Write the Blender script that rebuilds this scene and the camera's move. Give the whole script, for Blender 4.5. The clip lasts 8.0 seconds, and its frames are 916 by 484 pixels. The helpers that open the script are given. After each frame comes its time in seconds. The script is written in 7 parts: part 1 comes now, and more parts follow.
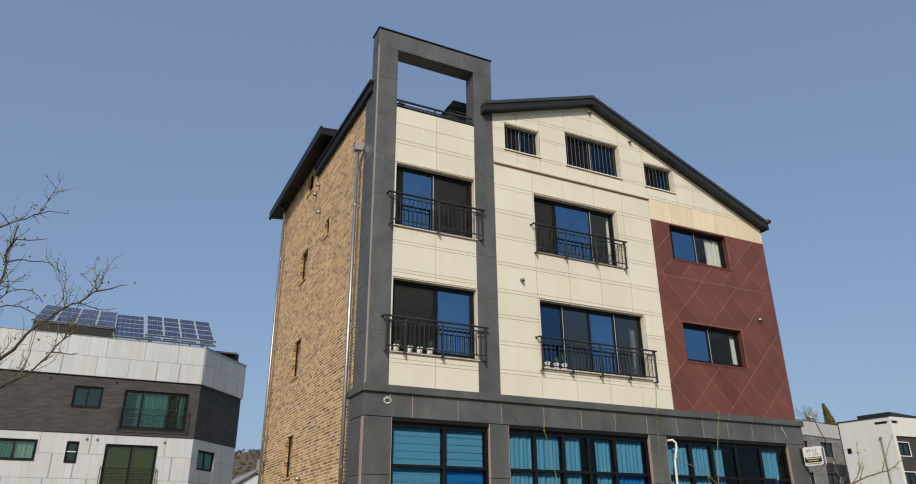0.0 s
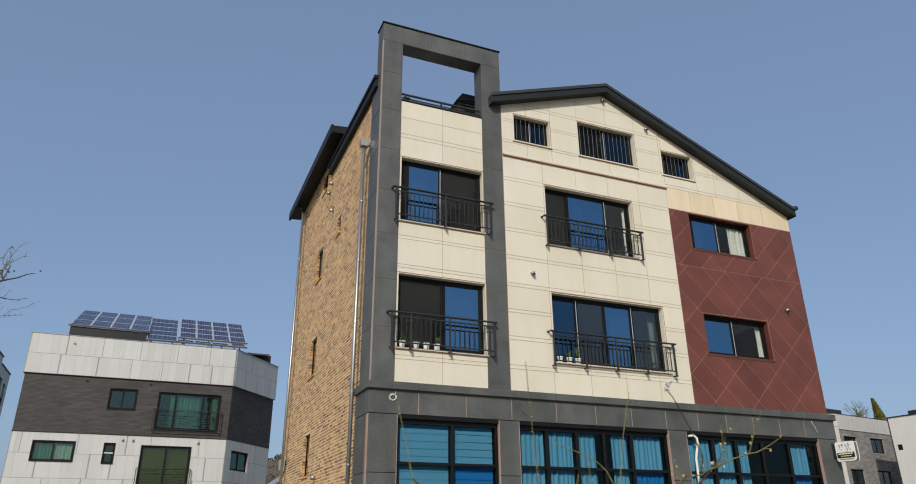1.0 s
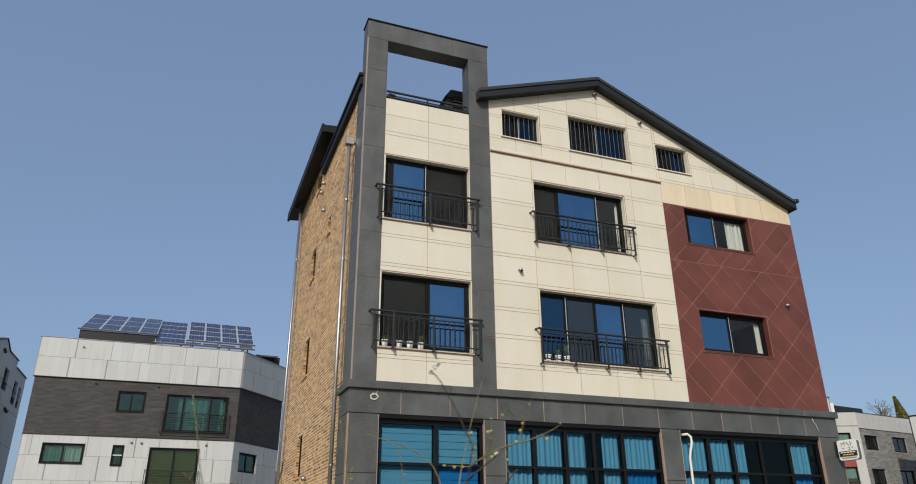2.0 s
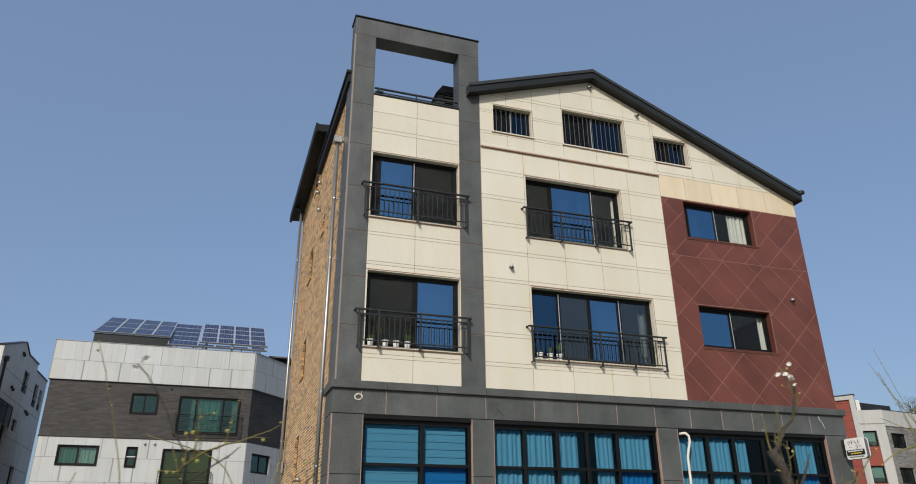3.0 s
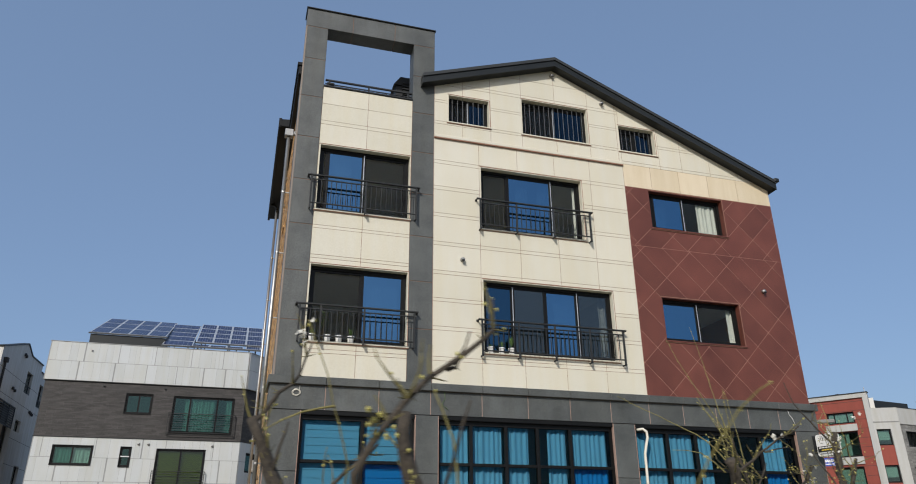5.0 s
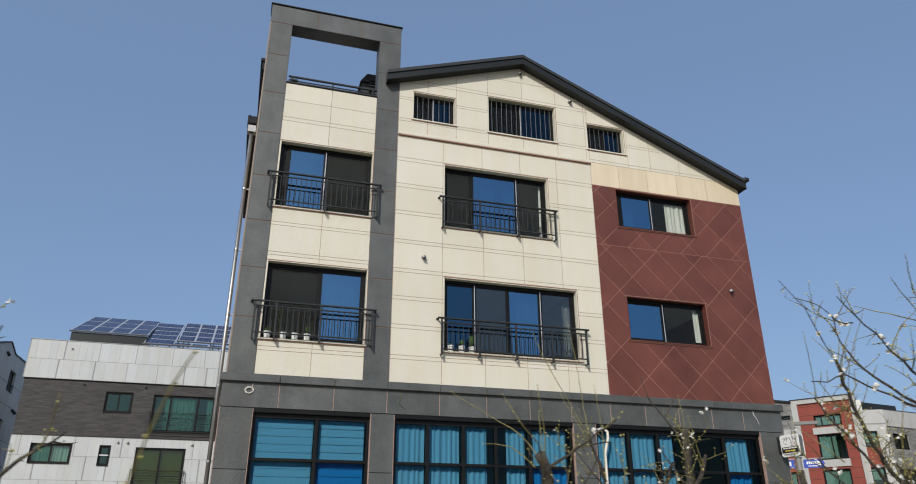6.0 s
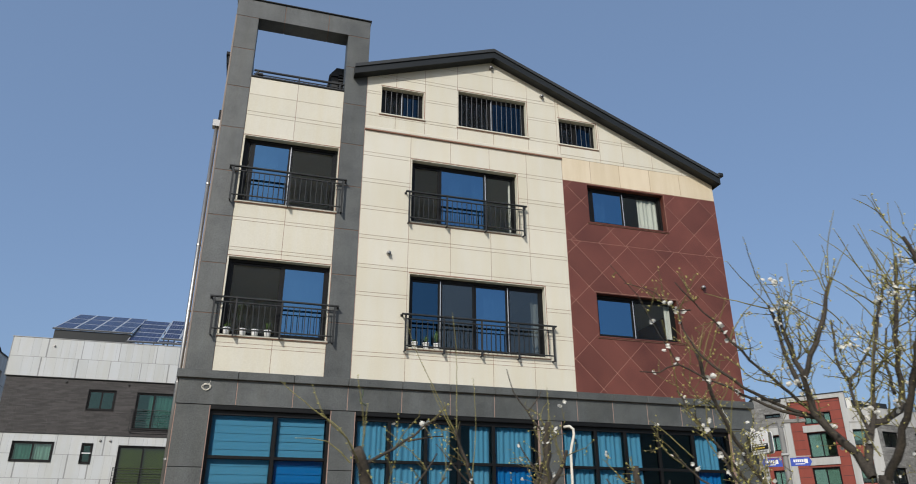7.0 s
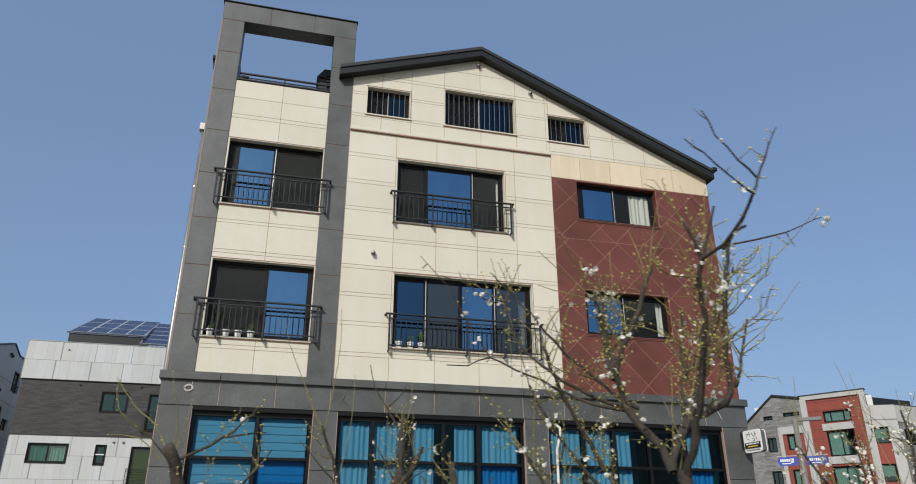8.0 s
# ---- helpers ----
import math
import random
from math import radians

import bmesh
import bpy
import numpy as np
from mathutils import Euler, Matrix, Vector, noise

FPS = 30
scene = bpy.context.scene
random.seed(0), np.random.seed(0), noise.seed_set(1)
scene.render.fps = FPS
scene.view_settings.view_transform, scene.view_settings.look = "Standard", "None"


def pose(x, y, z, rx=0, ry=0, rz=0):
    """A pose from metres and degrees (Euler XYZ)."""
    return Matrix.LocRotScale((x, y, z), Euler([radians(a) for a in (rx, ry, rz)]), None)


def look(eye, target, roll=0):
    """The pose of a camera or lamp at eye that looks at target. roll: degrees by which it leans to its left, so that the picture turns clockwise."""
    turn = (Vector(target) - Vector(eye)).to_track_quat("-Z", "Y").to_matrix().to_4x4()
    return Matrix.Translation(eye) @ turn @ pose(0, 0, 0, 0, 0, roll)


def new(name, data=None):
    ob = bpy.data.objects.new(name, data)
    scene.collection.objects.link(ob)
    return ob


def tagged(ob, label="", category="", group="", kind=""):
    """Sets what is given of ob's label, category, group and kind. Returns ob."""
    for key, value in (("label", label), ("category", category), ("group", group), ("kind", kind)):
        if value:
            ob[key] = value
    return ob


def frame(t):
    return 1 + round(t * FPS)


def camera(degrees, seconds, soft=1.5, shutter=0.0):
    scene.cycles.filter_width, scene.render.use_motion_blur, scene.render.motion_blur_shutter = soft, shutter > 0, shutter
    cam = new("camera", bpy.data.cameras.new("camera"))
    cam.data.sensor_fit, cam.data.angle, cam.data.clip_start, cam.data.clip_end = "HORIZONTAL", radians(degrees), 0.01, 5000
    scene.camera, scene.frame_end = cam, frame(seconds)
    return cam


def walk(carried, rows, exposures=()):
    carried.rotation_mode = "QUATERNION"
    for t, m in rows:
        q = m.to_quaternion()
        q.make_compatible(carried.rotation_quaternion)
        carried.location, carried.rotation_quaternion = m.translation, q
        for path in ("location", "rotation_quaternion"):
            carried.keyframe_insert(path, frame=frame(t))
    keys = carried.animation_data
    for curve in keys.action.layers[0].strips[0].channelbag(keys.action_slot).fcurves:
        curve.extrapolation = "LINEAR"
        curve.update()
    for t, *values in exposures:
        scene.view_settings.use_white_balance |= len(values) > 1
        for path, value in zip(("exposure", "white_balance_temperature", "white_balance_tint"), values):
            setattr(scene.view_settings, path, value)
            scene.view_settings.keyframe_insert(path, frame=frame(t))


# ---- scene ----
cam = camera(65.5, 8.0, soft=1.0, shutter=0.3)
PATH = [
    (0, (-5.047, -14.455, 1.678), (-4.223, -12.804, 2.451), -0.5),
    (0.5, (-4.628, -14.516, 1.651), (-3.867, -12.835, 2.423), -0.5),
    (1, (-4.176, -14.511, 1.647), (-3.457, -12.812, 2.421), -0.5),
    (1.5, (-3.738, -14.572, 1.62), (-3.047, -12.863, 2.396), -0.5),
    (3, (-2.379, -14.659, 1.66), (-1.784, -12.915, 2.439), -0.5),
    (3.5, (-1.931, -14.722, 1.65), (-1.373, -12.966, 2.427), -0.4),
    (4, (-1.479, -14.725, 1.643), (-0.946, -12.961, 2.421), -0.4),
    (4.5, (-1.027, -14.763, 1.622), (-0.5, -12.999, 2.402), -0.4),
    (6, (0.323, -14.931, 1.58), (0.85, -13.168, 2.364), -0.1),
    (6.5, (0.728, -15.004, 1.584), (1.257, -13.241, 2.366), -0.0),
    (7, (1.143, -14.976, 1.586), (1.67, -13.211, 2.366), -0.1),
    (7.5, (1.579, -15.047, 1.571), (2.076, -13.275, 2.353), -0.1),
    (8, (2.029, -15.158, 1.573), (2.492, -13.375, 2.354), -0.1),
]
walk(cam, [(t, look(eye, target, roll)) for t, eye, target, roll in PATH],
     [(0, 0, 6640, 10), (1.5, 0, 6620, 10), (4.5, 0, 6400, 10), (6, 0, 6300, 10), (8, 0, 6300, 10)])

# ---- light ----
SUN_AZ, SUN_EL = 33.0, 33.0          # degrees left of the facade's normal, and above the horizon
sun_from = Vector((-math.sin(radians(SUN_AZ)) * math.cos(radians(SUN_EL)),
                   -math.cos(radians(SUN_AZ)) * math.cos(radians(SUN_EL)), math.sin(radians(SUN_EL))))
world = bpy.data.worlds.new("sky")
scene.world = world
world.use_nodes = True
wn, wl = world.node_tree.nodes, world.node_tree.links
sky = wn.new("ShaderNodeTexSky")
sky.sky_type, sky.sun_disc = "NISHITA", False
sky.sun_elevation, sky.sun_rotation = radians(SUN_EL), radians(180 + SUN_AZ)
sky.air_density, sky.dust_density, sky.ozone_density = 1.0, 3.0, 3.2
haze = wn.new("ShaderNodeMix")                     # thin haze evens out the clear sky
haze.data_type, haze.inputs["Factor"].default_value = "RGBA", 0.50
wl.new(sky.outputs["Color"], haze.inputs["A"])
haze.inputs["B"].default_value = (1.75, 2.54, 3.93, 1)
wl.new(haze.outputs["Result"], wn["Background"].inputs["Color"])
wn["Background"].inputs["Strength"].default_value = 0.138
sun = new("sun", bpy.data.lights.new("sun", "SUN"))
sun.data.energy, sun.data.angle, sun.data.color = 3.08, radians(0.53), (1.0, 0.95, 0.87)
sun.matrix_basis = look(sun_from * 60, (0, 0, 0))


# ---- materials ----
def nodes_of(name):
    m = bpy.data.materials.new(name)
    m.use_nodes = True
    nt = m.node_tree
    return m, nt.nodes, nt.links, nt.nodes["Principled BSDF"]


def noise_tex(n, l, vec, scale, detail=4.0, rough=0.55):
    t = n.new("ShaderNodeTexNoise")
    t.inputs["Scale"].default_value, t.inputs["Detail"].default_value, t.inputs["Roughness"].default_value = scale, detail, rough
    l.new(vec, t.inputs["Vector"])
    return t.outputs["Fac"]


def ramp(n, l, fac, stops):
    r = n.new("ShaderNodeValToRGB")
    while len(r.color_ramp.elements) < len(stops):
        r.color_ramp.elements.new(0.5)
    for e, (p, c) in zip(r.color_ramp.elements, stops):
        e.position, e.color = p, (*c, 1)
    l.new(fac, r.inputs["Fac"])
    return r.outputs["Color"]


def mixed(n, l, kind, fac, a, b):
    m = n.new("ShaderNodeMix")
    m.data_type, m.blend_type = "RGBA", kind
    for sock, v in ((m.inputs["Factor"], fac), (m.inputs["A"], a), (m.inputs["B"], b)):
        if isinstance(v, (int, float)):
            sock.default_value = v
        elif isinstance(v, tuple):
            sock.default_value = (*v, 1)
        else:
            l.new(v, sock)
    return m.outputs["Result"]


def surface(name, dark, light, rough=0.7, grain=60.0, blotch=0.8, bump=0.1, metal=0.0, spread=0.0, island=False, stretch=(1, 1, 1), stain=0.0, spec=0.5):
    """A worn surface: grain and blotches between two colours; spread: how far single pieces differ."""
    m, n, l, b = nodes_of(name)
    geo = n.new("ShaderNodeNewGeometry")
    sc = n.new("ShaderNodeVectorMath")
    sc.operation = "MULTIPLY"
    sc.inputs[1].default_value = stretch
    l.new(geo.outputs["Position"], sc.inputs[0])
    v = sc.outputs["Vector"]
    big, small = noise_tex(n, l, v, blotch), noise_tex(n, l, v, grain, 6.0)
    add = n.new("ShaderNodeMath")
    add.operation = "MULTIPLY_ADD"
    add.inputs[1].default_value = 0.55
    l.new(small, add.inputs[0])
    half = n.new("ShaderNodeMath")
    half.operation = "MULTIPLY"
    half.inputs[1].default_value = 0.45
    l.new(big, half.inputs[0])
    l.new(half.outputs[0], add.inputs[2])
    col = ramp(n, l, add.outputs[0], [(0.32, dark), (0.68, light)])
    if spread:
        if island:
            rnd = geo.outputs["Random Per Island"]
        else:
            rnd = n.new("ShaderNodeObjectInfo").outputs["Random"]
        lo, hi = 1 - spread, 1 + spread
        tone = ramp(n, l, rnd, [(0.0, (lo, lo, lo * 0.98)), (1.0, (hi, hi, hi))])
        col = mixed(n, l, "MULTIPLY", 1.0, col, tone)
    if stain:
        st = n.new("ShaderNodeVectorMath")
        st.operation = "MULTIPLY"
        st.inputs[1].default_value = (2.2, 2.2, 0.22)
        l.new(geo.outputs["Position"], st.inputs[0])
        streak = noise_tex(n, l, st.outputs["Vector"], 1.6, 5.0, 0.6)
        k = 1 - stain
        col = mixed(n, l, "MULTIPLY", 1.0, col, ramp(n, l, streak, [(0.38, (k, k * 0.98, k * 0.93)), (0.6, (1, 1, 1))]))
    l.new(col, b.inputs["Base Color"])
    b.inputs["Metallic"].default_value, b.inputs["Specular IOR Level"].default_value = metal, spec
    rr = n.new("ShaderNodeMapRange")
    rr.inputs["To Min"].default_value, rr.inputs["To Max"].default_value = max(rough - 0.1, 0.02), min(rough + 0.1, 1)
    l.new(big, rr.inputs["Value"])
    l.new(rr.outputs["Result"], b.inputs["Roughness"])
    if bump:
        bp = n.new("ShaderNodeBump")
        bp.inputs["Strength"].default_value, bp.inputs["Distance"].default_value = bump, 0.004
        l.new(small, bp.inputs["Height"])
        l.new(bp.outputs["Normal"], b.inputs["Normal"])
    return m


def glazing(name, through_col, mirror_col, mirror, rough=0.015, wave=0.15):
    """Coated window glass: a tinted clear body under a part mirror, slightly wavy."""
    m, n, l, b = nodes_of(name)
    n.remove(b)
    out = n["Material Output"]
    clear, gloss, mix = n.new("ShaderNodeBsdfTransparent"), n.new("ShaderNodeBsdfGlossy"), n.new("ShaderNodeMixShader")
    clear.inputs["Color"].default_value, gloss.inputs["Color"].default_value = (*through_col, 1), (*mirror_col, 1)
    gloss.inputs["Roughness"].default_value = rough
    lw = n.new("ShaderNodeLayerWeight")
    lw.inputs["Blend"].default_value = 0.5
    edge = n.new("ShaderNodeMath")
    edge.operation = "POWER"
    edge.inputs[1].default_value = 4.0
    l.new(lw.outputs["Facing"], edge.inputs[0])
    add = n.new("ShaderNodeMath")
    add.operation, add.use_clamp = "ADD", True
    add.inputs[1].default_value = mirror + 0.03
    l.new(edge.outputs[0], add.inputs[0])
    l.new(add.outputs[0], mix.inputs["Fac"])
    geo = n.new("ShaderNodeNewGeometry")
    bp = n.new("ShaderNodeBump")
    bp.inputs["Strength"].default_value, bp.inputs["Distance"].default_value = wave, 0.01
    l.new(noise_tex(n, l, geo.outputs["Position"], 1.7, 2.0), bp.inputs["Height"])
    l.new(bp.outputs["Normal"], gloss.inputs["Normal"])
    l.new(clear.outputs[0], mix.inputs[1])
    l.new(gloss.outputs[0], mix.inputs[2])
    l.new(mix.outputs[0], out.inputs["Surface"])
    return m


def mesh_screen(name, col, open_share):
    m, n, l, b = nodes_of(name)
    b.inputs["Base Color"].default_value, b.inputs["Roughness"].default_value = (*col, 1), 0.8
    clear, mix = n.new("ShaderNodeBsdfTransparent"), n.new("ShaderNodeMixShader")
    mix.inputs["Fac"].default_value = open_share
    l.new(b.outputs[0], mix.inputs[1])
    l.new(clear.outputs[0], mix.inputs[2])
    l.new(mix.outputs[0], n["Material Output"].inputs["Surface"])
    return m


def cloth(name, col, see=0.15):
    m, n, l, b = nodes_of(name)
    b.inputs["Base Color"].default_value, b.inputs["Roughness"].default_value = (*col, 1), 0.9
    tr, mix = n.new("ShaderNodeBsdfTranslucent"), n.new("ShaderNodeMixShader")
    tr.inputs["Color"].default_value, mix.inputs["Fac"].default_value = (*col, 1), see
    l.new(b.outputs[0], mix.inputs[1])
    l.new(tr.outputs[0], mix.inputs[2])
    l.new(mix.outputs[0], n["Material Output"].inputs["Surface"])
    return m


M = {}
M["ground"] = surface("soil and dry grass", (0.10, 0.085, 0.05), (0.21, 0.18, 0.11), 0.95, 30, 0.4, 0.6)
M["beige"] = surface("beige limestone panel", (0.58, 0.543, 0.445), (0.665, 0.63, 0.528), 0.72, 38, 0.7, 0.12, spread=0.03, stain=0.012)
M["honey"] = surface("honey limestone panel", (0.61, 0.51, 0.365), (0.71, 0.61, 0.45), 0.72, 38, 0.9, 0.12, spread=0.06, stain=0.06)
M["basalt"] = surface("dark basalt panel", (0.037, 0.0395, 0.0375), (0.120, 0.126, 0.120), 0.52, 42, 1.6, 0.18, spread=0.10, stain=0.12, spec=0.6)
M["maroon"] = surface("polished maroon granite tile", (0.074, 0.022, 0.015), (0.192, 0.064, 0.044), 0.42, 45, 1.2, 0.03, spread=0.12, spec=0.4)
M["joint"] = surface("brown joint sealant", (0.24, 0.125, 0.085), (0.34, 0.19, 0.135), 0.85, 80, 2, 0.2)
M["pinkjoint"] = surface("pinkish corner sealant", (0.31, 0.20, 0.155), (0.40, 0.27, 0.215), 0.8, 80, 2, 0.2)
M["tilejoint"] = surface("salmon tile joint", (0.30, 0.155, 0.11), (0.39, 0.21, 0.155), 0.85, 80, 2, 0.2)
M["framejoint"] = surface("dark brown frame sealant", (0.14, 0.085, 0.06), (0.21, 0.13, 0.095), 0.85, 80, 2, 0.2)
M["mortar"] = surface("pale mortar", (0.64, 0.52, 0.35), (0.76, 0.64, 0.46), 0.95, 80, 1, 0.1)
M["metal"] = surface("dark painted steel", (0.018, 0.0185, 0.0185), (0.032, 0.033, 0.033), 0.5, 90, 3, 0.05, spec=0.3)
M["roof"] = surface("dark standing seam roof metal", (0.012, 0.0135, 0.0135), (0.023, 0.0255, 0.025), 0.42, 40, 0.8, 0.05, spec=0.3)
# upper verge band: its extra sky light is put into the colour
M["lit_verge"] = surface("roof metal lightened for sky on the verge", (0.029, 0.031, 0.031), (0.044, 0.046, 0.046), 0.45, 40, 0.8, 0.05, spec=0.3)
# roof metal blackened to stand in for the shade under the eaves
M["shaded_eave"] = surface("roof metal darkened for eave shade", (0.0055, 0.0055, 0.006), (0.011, 0.011, 0.0115), 0.5, 40, 0.8, 0.05, spec=0.22)
M["chamfer"] = surface("grey brown corner strip", (0.21, 0.17, 0.14), (0.29, 0.24, 0.20), 0.8, 60, 2, 0.2)
M["frame"] = surface("dark aluminium frame", (0.005, 0.005, 0.005), (0.009, 0.009, 0.0085), 0.45, 90, 3, 0.02, spec=0.2)
M["silver"] = surface("pale aluminium rail", (0.55, 0.55, 0.54), (0.68, 0.68, 0.67), 0.4, 60, 3, 0.05, metal=0.6)
M["bar"] = surface("grey grille paint", (0.085, 0.088, 0.09), (0.125, 0.128, 0.13), 0.5, 60, 3, 0.05)
M["steel"] = surface("brushed stainless steel", (0.30, 0.29, 0.275), (0.42, 0.41, 0.39), 0.42, 50, 2, 0.05, metal=0.85)
M["white"] = surface("white plastic", (0.70, 0.69, 0.65), (0.80, 0.79, 0.76), 0.5, 40, 3, 0.05)
M["duct"] = surface("cream duct tape", (0.62, 0.58, 0.48), (0.74, 0.70, 0.60), 0.7, 60, 4, 0.3)
M["room"] = surface("plain room plaster", (0.66, 0.64, 0.575), (0.74, 0.72, 0.655), 0.9, 30, 0.6, 0.1)
M["blue_pane"] = glazing("blue coated window glass", (0.16, 0.25, 0.33), (0.22, 0.445, 0.66), 0.48)
M["navy_pane"] = glazing("navy window glass", (0.10, 0.17, 0.24), (0.15, 0.33, 0.50), 0.26)
M["grey_pane"] = glazing("greyish window glass", (0.42, 0.45, 0.44), (0.64, 0.70, 0.70), 0.10)
M["dim_pane"] = glazing("dim blue window glass", (0.16, 0.20, 0.24), (0.17, 0.32, 0.46), 0.10)
M["dark_pane"] = glazing("clear window glass", (0.80, 0.82, 0.78), (0.85, 0.9, 0.9), -0.01)
M["shop_pane"] = glazing("sky blue tinted shop glass", (0.32, 0.575, 0.70), (0.85, 0.92, 1.0), -0.02)
M["film_pane"] = glazing("deep blue film on glass", (0.105, 0.43, 0.68), (0.8, 0.9, 1.0), -0.02)
M["teal_pane"] = glazing("green tinted window glass", (0.23, 0.40, 0.36), (0.55, 0.8, 0.75), 0.05)
M["pale_pane"] = glazing("pale green window glass", (0.43, 0.58, 0.53), (0.60, 0.72, 0.70), 0.07)
M["olive_pane"] = glazing("olive tinted window glass", (0.26, 0.32, 0.10), (0.7, 0.8, 0.7), 0.04)
M["pole"] = surface("weathered pole paint", (0.15, 0.145, 0.13), (0.22, 0.21, 0.19), 0.6, 50, 2, 0.1)
M["screen"] = mesh_screen("insect screen mesh", (0.006, 0.006, 0.005), 0.92)
M["curtain"] = cloth("white curtain cloth", (0.80, 0.80, 0.78))
M["greenblind"] = cloth("green striped blind", (0.62, 0.64, 0.50))
M["teal_curtain"] = cloth("pale curtain", (0.70, 0.74, 0.70))
M["panel_w"] = surface("white fibre cement panel", (0.46, 0.475, 0.475), (0.535, 0.55, 0.55), 0.75, 30, 0.6, 0.15, spread=0.05, stain=0.03)
M["panel_j"] = surface("grey panel joint", (0.25, 0.25, 0.245), (0.31, 0.31, 0.30), 0.85, 60, 2, 0.1)
M["slate"] = surface("charcoal ledge brick", (0.034, 0.031, 0.029), (0.072, 0.066, 0.063), 0.75, 24, 1.2, 0.3, spread=0.26, island=True)
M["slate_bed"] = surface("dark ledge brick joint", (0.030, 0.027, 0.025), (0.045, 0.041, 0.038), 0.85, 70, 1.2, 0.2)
M["grey_render"] = surface("pale grey render", (0.23, 0.228, 0.22), (0.29, 0.286, 0.275), 0.85, 25, 0.5, 0.2, stain=0.12)
M["white_render"] = surface("white render", (0.40, 0.395, 0.375), (0.465, 0.46, 0.435), 0.85, 25, 0.4, 0.15, stain=0.08)
M["white_paint"] = surface("white wall paint", (0.56, 0.555, 0.525), (0.63, 0.625, 0.595), 0.85, 25, 0.4, 0.12, stain=0.02)
# grey house render, its colour raised to stand in for bounced light
M["bounce_render"] = surface("pale render lightened for bounced light", (0.58, 0.565, 0.535), (0.66, 0.645, 0.61), 0.9, 25, 0.5, 0.2, stain=0.12)
M["tan_render"] = surface("tan render", (0.30, 0.235, 0.145), (0.38, 0.30, 0.19), 0.85, 20, 0.5, 0.2, stain=0.12)
M["redwall"] = surface("brick red cladding", (0.20, 0.037, 0.023), (0.275, 0.057, 0.035), 0.7, 30, 0.6, 0.15, stain=0.08)
M["bark"] = surface("grey brown plum bark", (0.018, 0.0145, 0.010), (0.078, 0.062, 0.044), 0.9, 70, 9, 1.0)
M["twig"] = surface("olive brown twig bark", (0.075, 0.064, 0.021), (0.20, 0.172, 0.060), 0.85, 60, 8, 0.3)
M["shoot"] = surface("yellow green shoot bark", (0.11, 0.095, 0.025), (0.25, 0.215, 0.065), 0.7, 60, 8, 0.2)
M["petal"] = cloth("white plum petal", (0.82, 0.79, 0.70), 0.3)
M["bud"] = surface("pale yellow green bud", (0.34, 0.30, 0.06), (0.55, 0.50, 0.17), 0.7, 60, 8, 0.1)
M["conifer"] = surface("golden green conifer leaf", (0.13, 0.125, 0.010), (0.32, 0.28, 0.03), 0.8, 20, 1.5, 0.2, spread=0.35, island=True)
M["leaf"] = surface("green house plant leaf", (0.05, 0.10, 0.02), (0.12, 0.20, 0.05), 0.6, 30, 6, 0.1, spread=0.3, island=True)
M["soil"] = surface("dark potting soil", (0.03, 0.022, 0.015), (0.06, 0.045, 0.03), 0.95, 90, 8, 0.6)
M["hill"] = surface("wooded hillside", (0.064, 0.052, 0.035), (0.092, 0.076, 0.052), 0.95, 0.5, 0.03, 0.0, spread=0.08, island=True)
M["signblue"] = surface("blue street plate", (0.010, 0.045, 0.33), (0.014, 0.06, 0.40), 0.4, 60, 4, 0.0)
M["ink"] = surface("black ink", (0.012, 0.012, 0.012), (0.02, 0.02, 0.02), 0.5, 60, 4, 0.0)
M["yellow"] = surface("yellow ink", (0.62, 0.42, 0.04), (0.70, 0.50, 0.06), 0.5, 60, 4, 0.0)
M["red"] = surface("red ink", (0.40, 0.02, 0.02), (0.5, 0.03, 0.03), 0.5, 60, 4, 0.0)
M["grey_steel"] = surface("galvanised grey steel", (0.28, 0.28, 0.27), (0.38, 0.38, 0.37), 0.5, 50, 2, 0.1, metal=0.4)


def solar_material():
    m, n, l, b = nodes_of("solar cells")
    geo = n.new("ShaderNodeNewGeometry")
    col = ramp(n, l, noise_tex(n, l, geo.outputs["Position"], 0.9, 3.0), [(0.35, (0.010, 0.013, 0.045)), (0.65, (0.018, 0.022, 0.070))])
    l.new(col, b.inputs["Base Color"])
    b.inputs["Roughness"].default_value = 0.22
    return m


M["solar"] = solar_material()


def brick_material(name, single):
    m = surface(name, (0.80, 0.80, 0.80), (1.0, 1.0, 1.0), 0.88, 90, 1.0, 0.12)
    n, l = m.node_tree.nodes, m.node_tree.links
    b = n["Principled BSDF"]
    base = b.inputs["Base Color"].links[0].from_socket
    geo = n.new("ShaderNodeNewGeometry")
    rnd = n.new("ShaderNodeObjectInfo").outputs["Random"] if single else geo.outputs["Random Per Island"]
    tone = ramp(n, l, rnd, [(0.0, (0.13, 0.076, 0.042)), (0.07, (0.23, 0.125, 0.056)), (0.20, (0.35, 0.190, 0.074)), (0.62, (0.51, 0.278, 0.100)), (1.0, (0.70, 0.425, 0.178))])
    l.new(mixed(n, l, "MULTIPLY", 1.0, base, tone), b.inputs["Base Color"])
    return m


